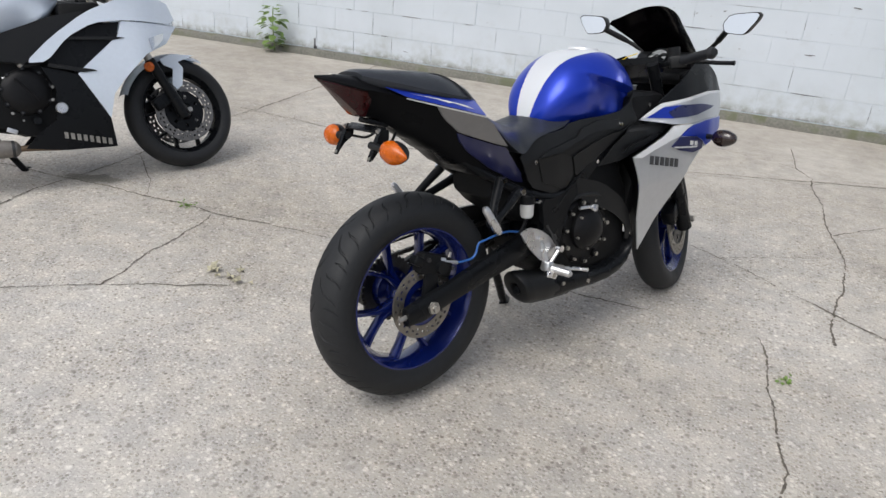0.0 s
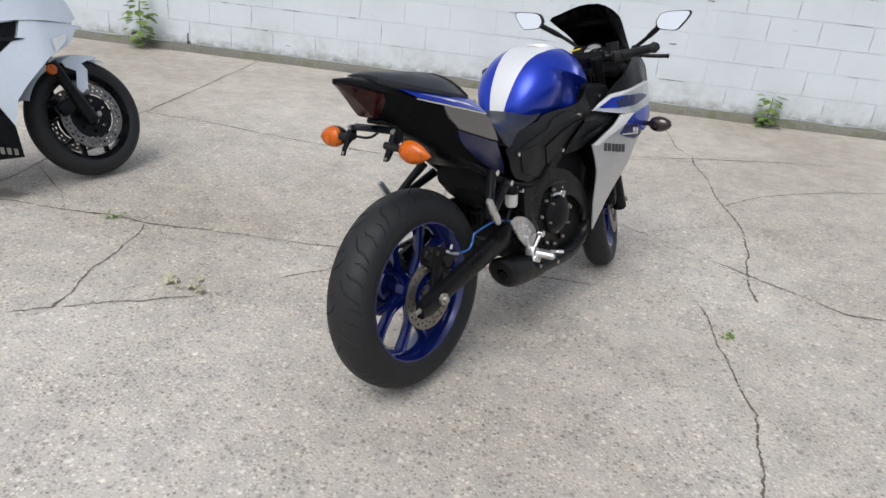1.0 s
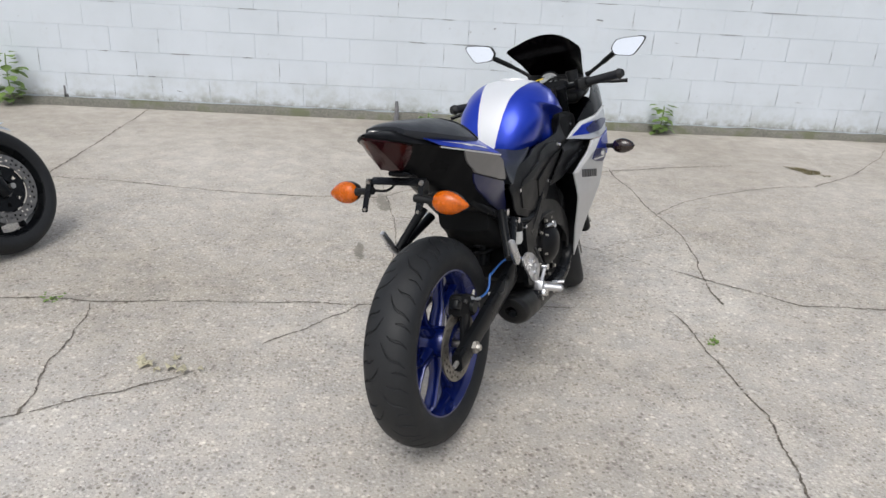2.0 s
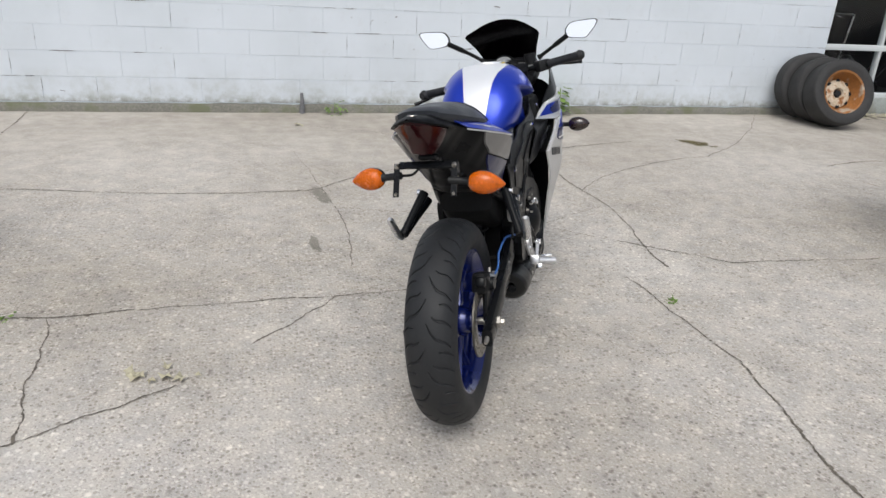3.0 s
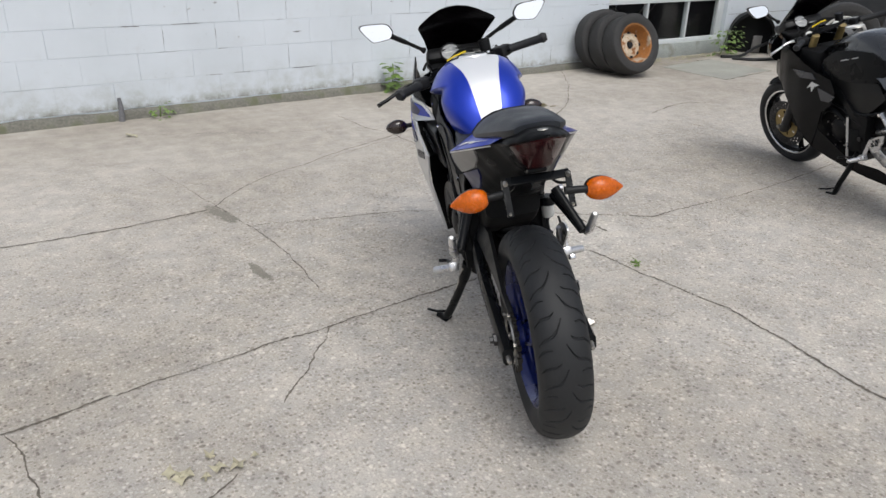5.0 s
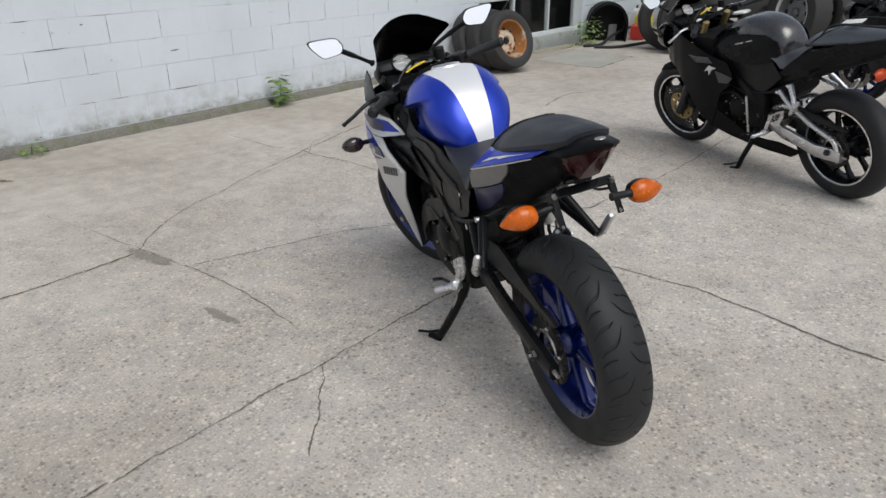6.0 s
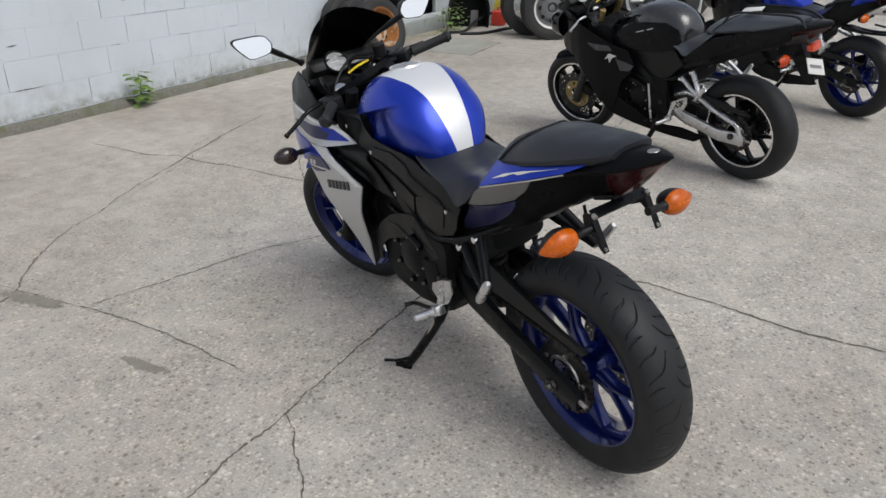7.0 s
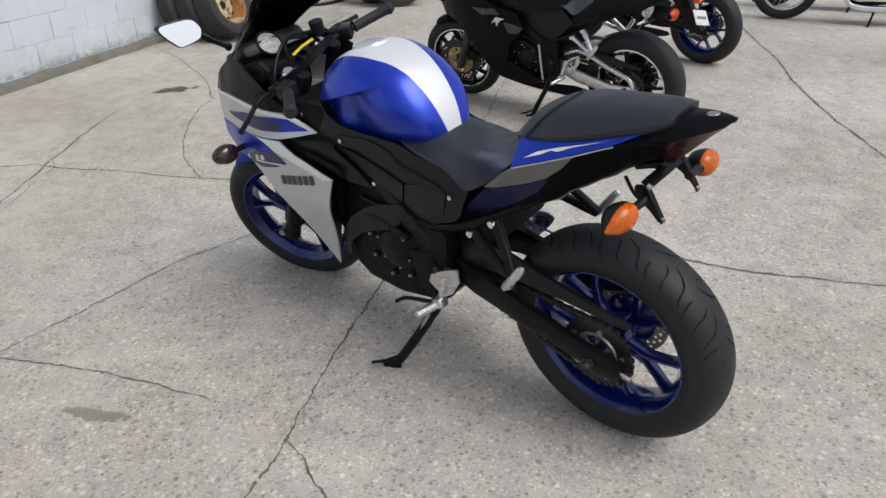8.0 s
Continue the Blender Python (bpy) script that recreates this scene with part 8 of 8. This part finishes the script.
# leaf litter and dirt along the window
rnd = random.Random(11)
litter = bmesh.new()
for k in range(420):
    x = rnd.uniform(4.3, 6.5)
    y = WALL_Y - 0.03 - abs(rnd.gauss(0, 0.13))
    s, a = rnd.uniform(0.012, 0.035), rnd.uniform(0, 6.28)
    z = 0.006 + rnd.random() * 0.012
    q = [(x + s * math.cos(a + t) * (1 if i % 2 else 0.55), y + s * math.sin(a + t) * (1 if i % 2 else 0.55), z + rnd.uniform(-0.003, 0.008)) for i, t in enumerate((0, 1.57, 3.14, 4.71))]
    add(litter, q, [(0, 1, 2, 3)])
tagged(part("leaf_litter", litter, DRY_LEAF), "dry leaf litter along the window sill", "litter", kind="stuff")
patch_ring = [(4.66, 5.62), (4.63, 4.76), (5.06, 4.80), (5.18, 4.87), (5.60, 4.85), (5.66, 5.70)]
patch = bmesh.new()
loft([[(x, y, ground_z(x, y) + 0.0012) for x, y in patch_ring], [(x, y, ground_z(x, y) + 0.0016) for x, y in patch_ring]], patch)
part("mended_patch", patch, surface("grey_patch", (0.31, 0.31, 0.275), 0.92, vary=0.22, scale=3, fine=70, bump=0.3, spots=((0.27, 0.275, 0.22), 0.2, 2.5)), ground)
patch_line = [(4.66, 5.62), (4.63, 4.76), (5.60, 4.85)]
crack(patch_line, 0.034, 0.35, 60)
crack([(4.66, 5.64), (5.66, 5.70)], 0.012, 0.3, 61)


def leafy(x, y, h, count, seed, label, lean=0.0, spread=0.10, leaf=0.045, yellow=0.0):
    """A small weed: a stem with leaves on stalks."""
    rnd = random.Random(seed)
    t = thing("weed", label, "weed", Matrix.Translation((x, y, 0)))
    stem = [(0, 0, 0.0), (lean * 0.3, -0.02, h * 0.4), (lean * 0.7, -0.03, h * 0.75), (lean, -0.02, h)]
    part("stem", tube(curve(stem, 4), [0.005] * 12 + [0.002], 6), LEAF, t)
    leaves = bmesh.new()
    for k in range(count):
        u = rnd.uniform(0.12, 1.0)
        base = Vector((lean * u, -0.025 * math.sin(u * 3), h * u))
        a = rnd.uniform(math.pi, 2 * math.pi) if rnd.random() < 0.75 else rnd.uniform(0, math.pi)
        out = Vector((math.cos(a), math.sin(a) * 0.7, rnd.uniform(-0.35, 0.35))).normalized()
        tip0 = base + out * rnd.uniform(0.25, 1.0) * spread
        if tip0.y > 0.0:
            tip0.y = 0.0
        L, w = leaf * rnd.uniform(0.7, 1.25), leaf * rnd.uniform(0.38, 0.52)
        side = out.cross(Vector((0, 0, 1))).normalized()
        droop = Vector((0, 0, -0.35))
        ring = []
        for s, ww in ((0.0, 0.12), (0.25, 0.85), (0.5, 1.0), (0.78, 0.6), (1.0, 0.02)):
            c = tip0 + (out + droop * s) * L * s
            ring.append((c - side * w * ww, c + Vector((0, 0, -0.006 * ww)), c + side * w * ww))
        vs = [[leaves.verts.new(p) for p in r] for r in ring]
        for r0, r1 in zip(vs, vs[1:]):
            for i in (0, 1):
                leaves.faces.new((r0[i], r0[i + 1], r1[i + 1], r1[i]))
    part("leaves", leaves, LEAF, t)
    return t


leafy(1.29, 5.93, 0.25, 34, 3, "small green weed growing at the foot of the wall", 0.0, 0.06, 0.068)
leafy(-4.22, 5.93, 0.42, 46, 5, "tall green weed growing against the white wall", 0.01, 0.10, 0.080)
leafy(6.08, 5.86, 0.30, 90, 8, "bushy green weed by the shop window", 0.05, 0.26, 0.05)
leafy(-0.75, 5.95, 0.09, 30, 9, "low green tuft at the foot of the wall", 0.0, 0.10, 0.03)
stick = thing("stub", "dark weathered stub of wood at the wall", "stub", Matrix.Translation((-1.025, 5.945, 0)))
part("shaft", tube([(0, 0, 0), (0.004, -0.004, 0.10), (0.0, 0.0, 0.17)], [0.022, 0.018, 0.012], 8), OPEN_JOINT, stick)
leafy(0.279, 2.21, 0.02, 12, 12, "tiny green tuft in a crack of the concrete", 0.0, 0.028, 0.014)


def dry_leaves(x, y, n, seed, label, spread):
    rnd = random.Random(seed)
    bm = bmesh.new()
    for k in range(n):
        px, py = x + rnd.gauss(0, spread), y + rnd.gauss(0, spread * 0.5)
        s, a = rnd.uniform(0.012, 0.032), rnd.uniform(0, 6.28)
        mid = Vector((px, py, ground_z(px, py) + 0.012))
        rim = [mid + Vector((s * math.cos(a + t) * (1 if i % 2 else 0.5), s * math.sin(a + t) * (1 if i % 2 else 0.5), rnd.uniform(-0.009, 0.010))) for i, t in enumerate((0, 0.8, 1.57, 2.3, 3.14, 3.9, 4.71, 5.5))]
        vs = [bm.verts.new(p) for p in [mid] + rim]
        for i in range(8):
            bm.faces.new((vs[0], vs[1 + i], vs[1 + (i + 1) % 8]))
    return tagged(part("dry_leaves", bm, DRY_LEAF), label, "leaves", kind="stuff")


dry_leaves(-1.735, 1.91, 9, 2, "few curled dry leaves on the concrete", 0.055)
dry_leaves(-1.09, 5.46, 4, 3, "two dry leaves on the concrete near the wall", 0.06)
leafy(-2.31, 2.40, 0.015, 18, 21, "low grass tuft growing in a crack of the concrete", 0.0, 0.05, 0.014)
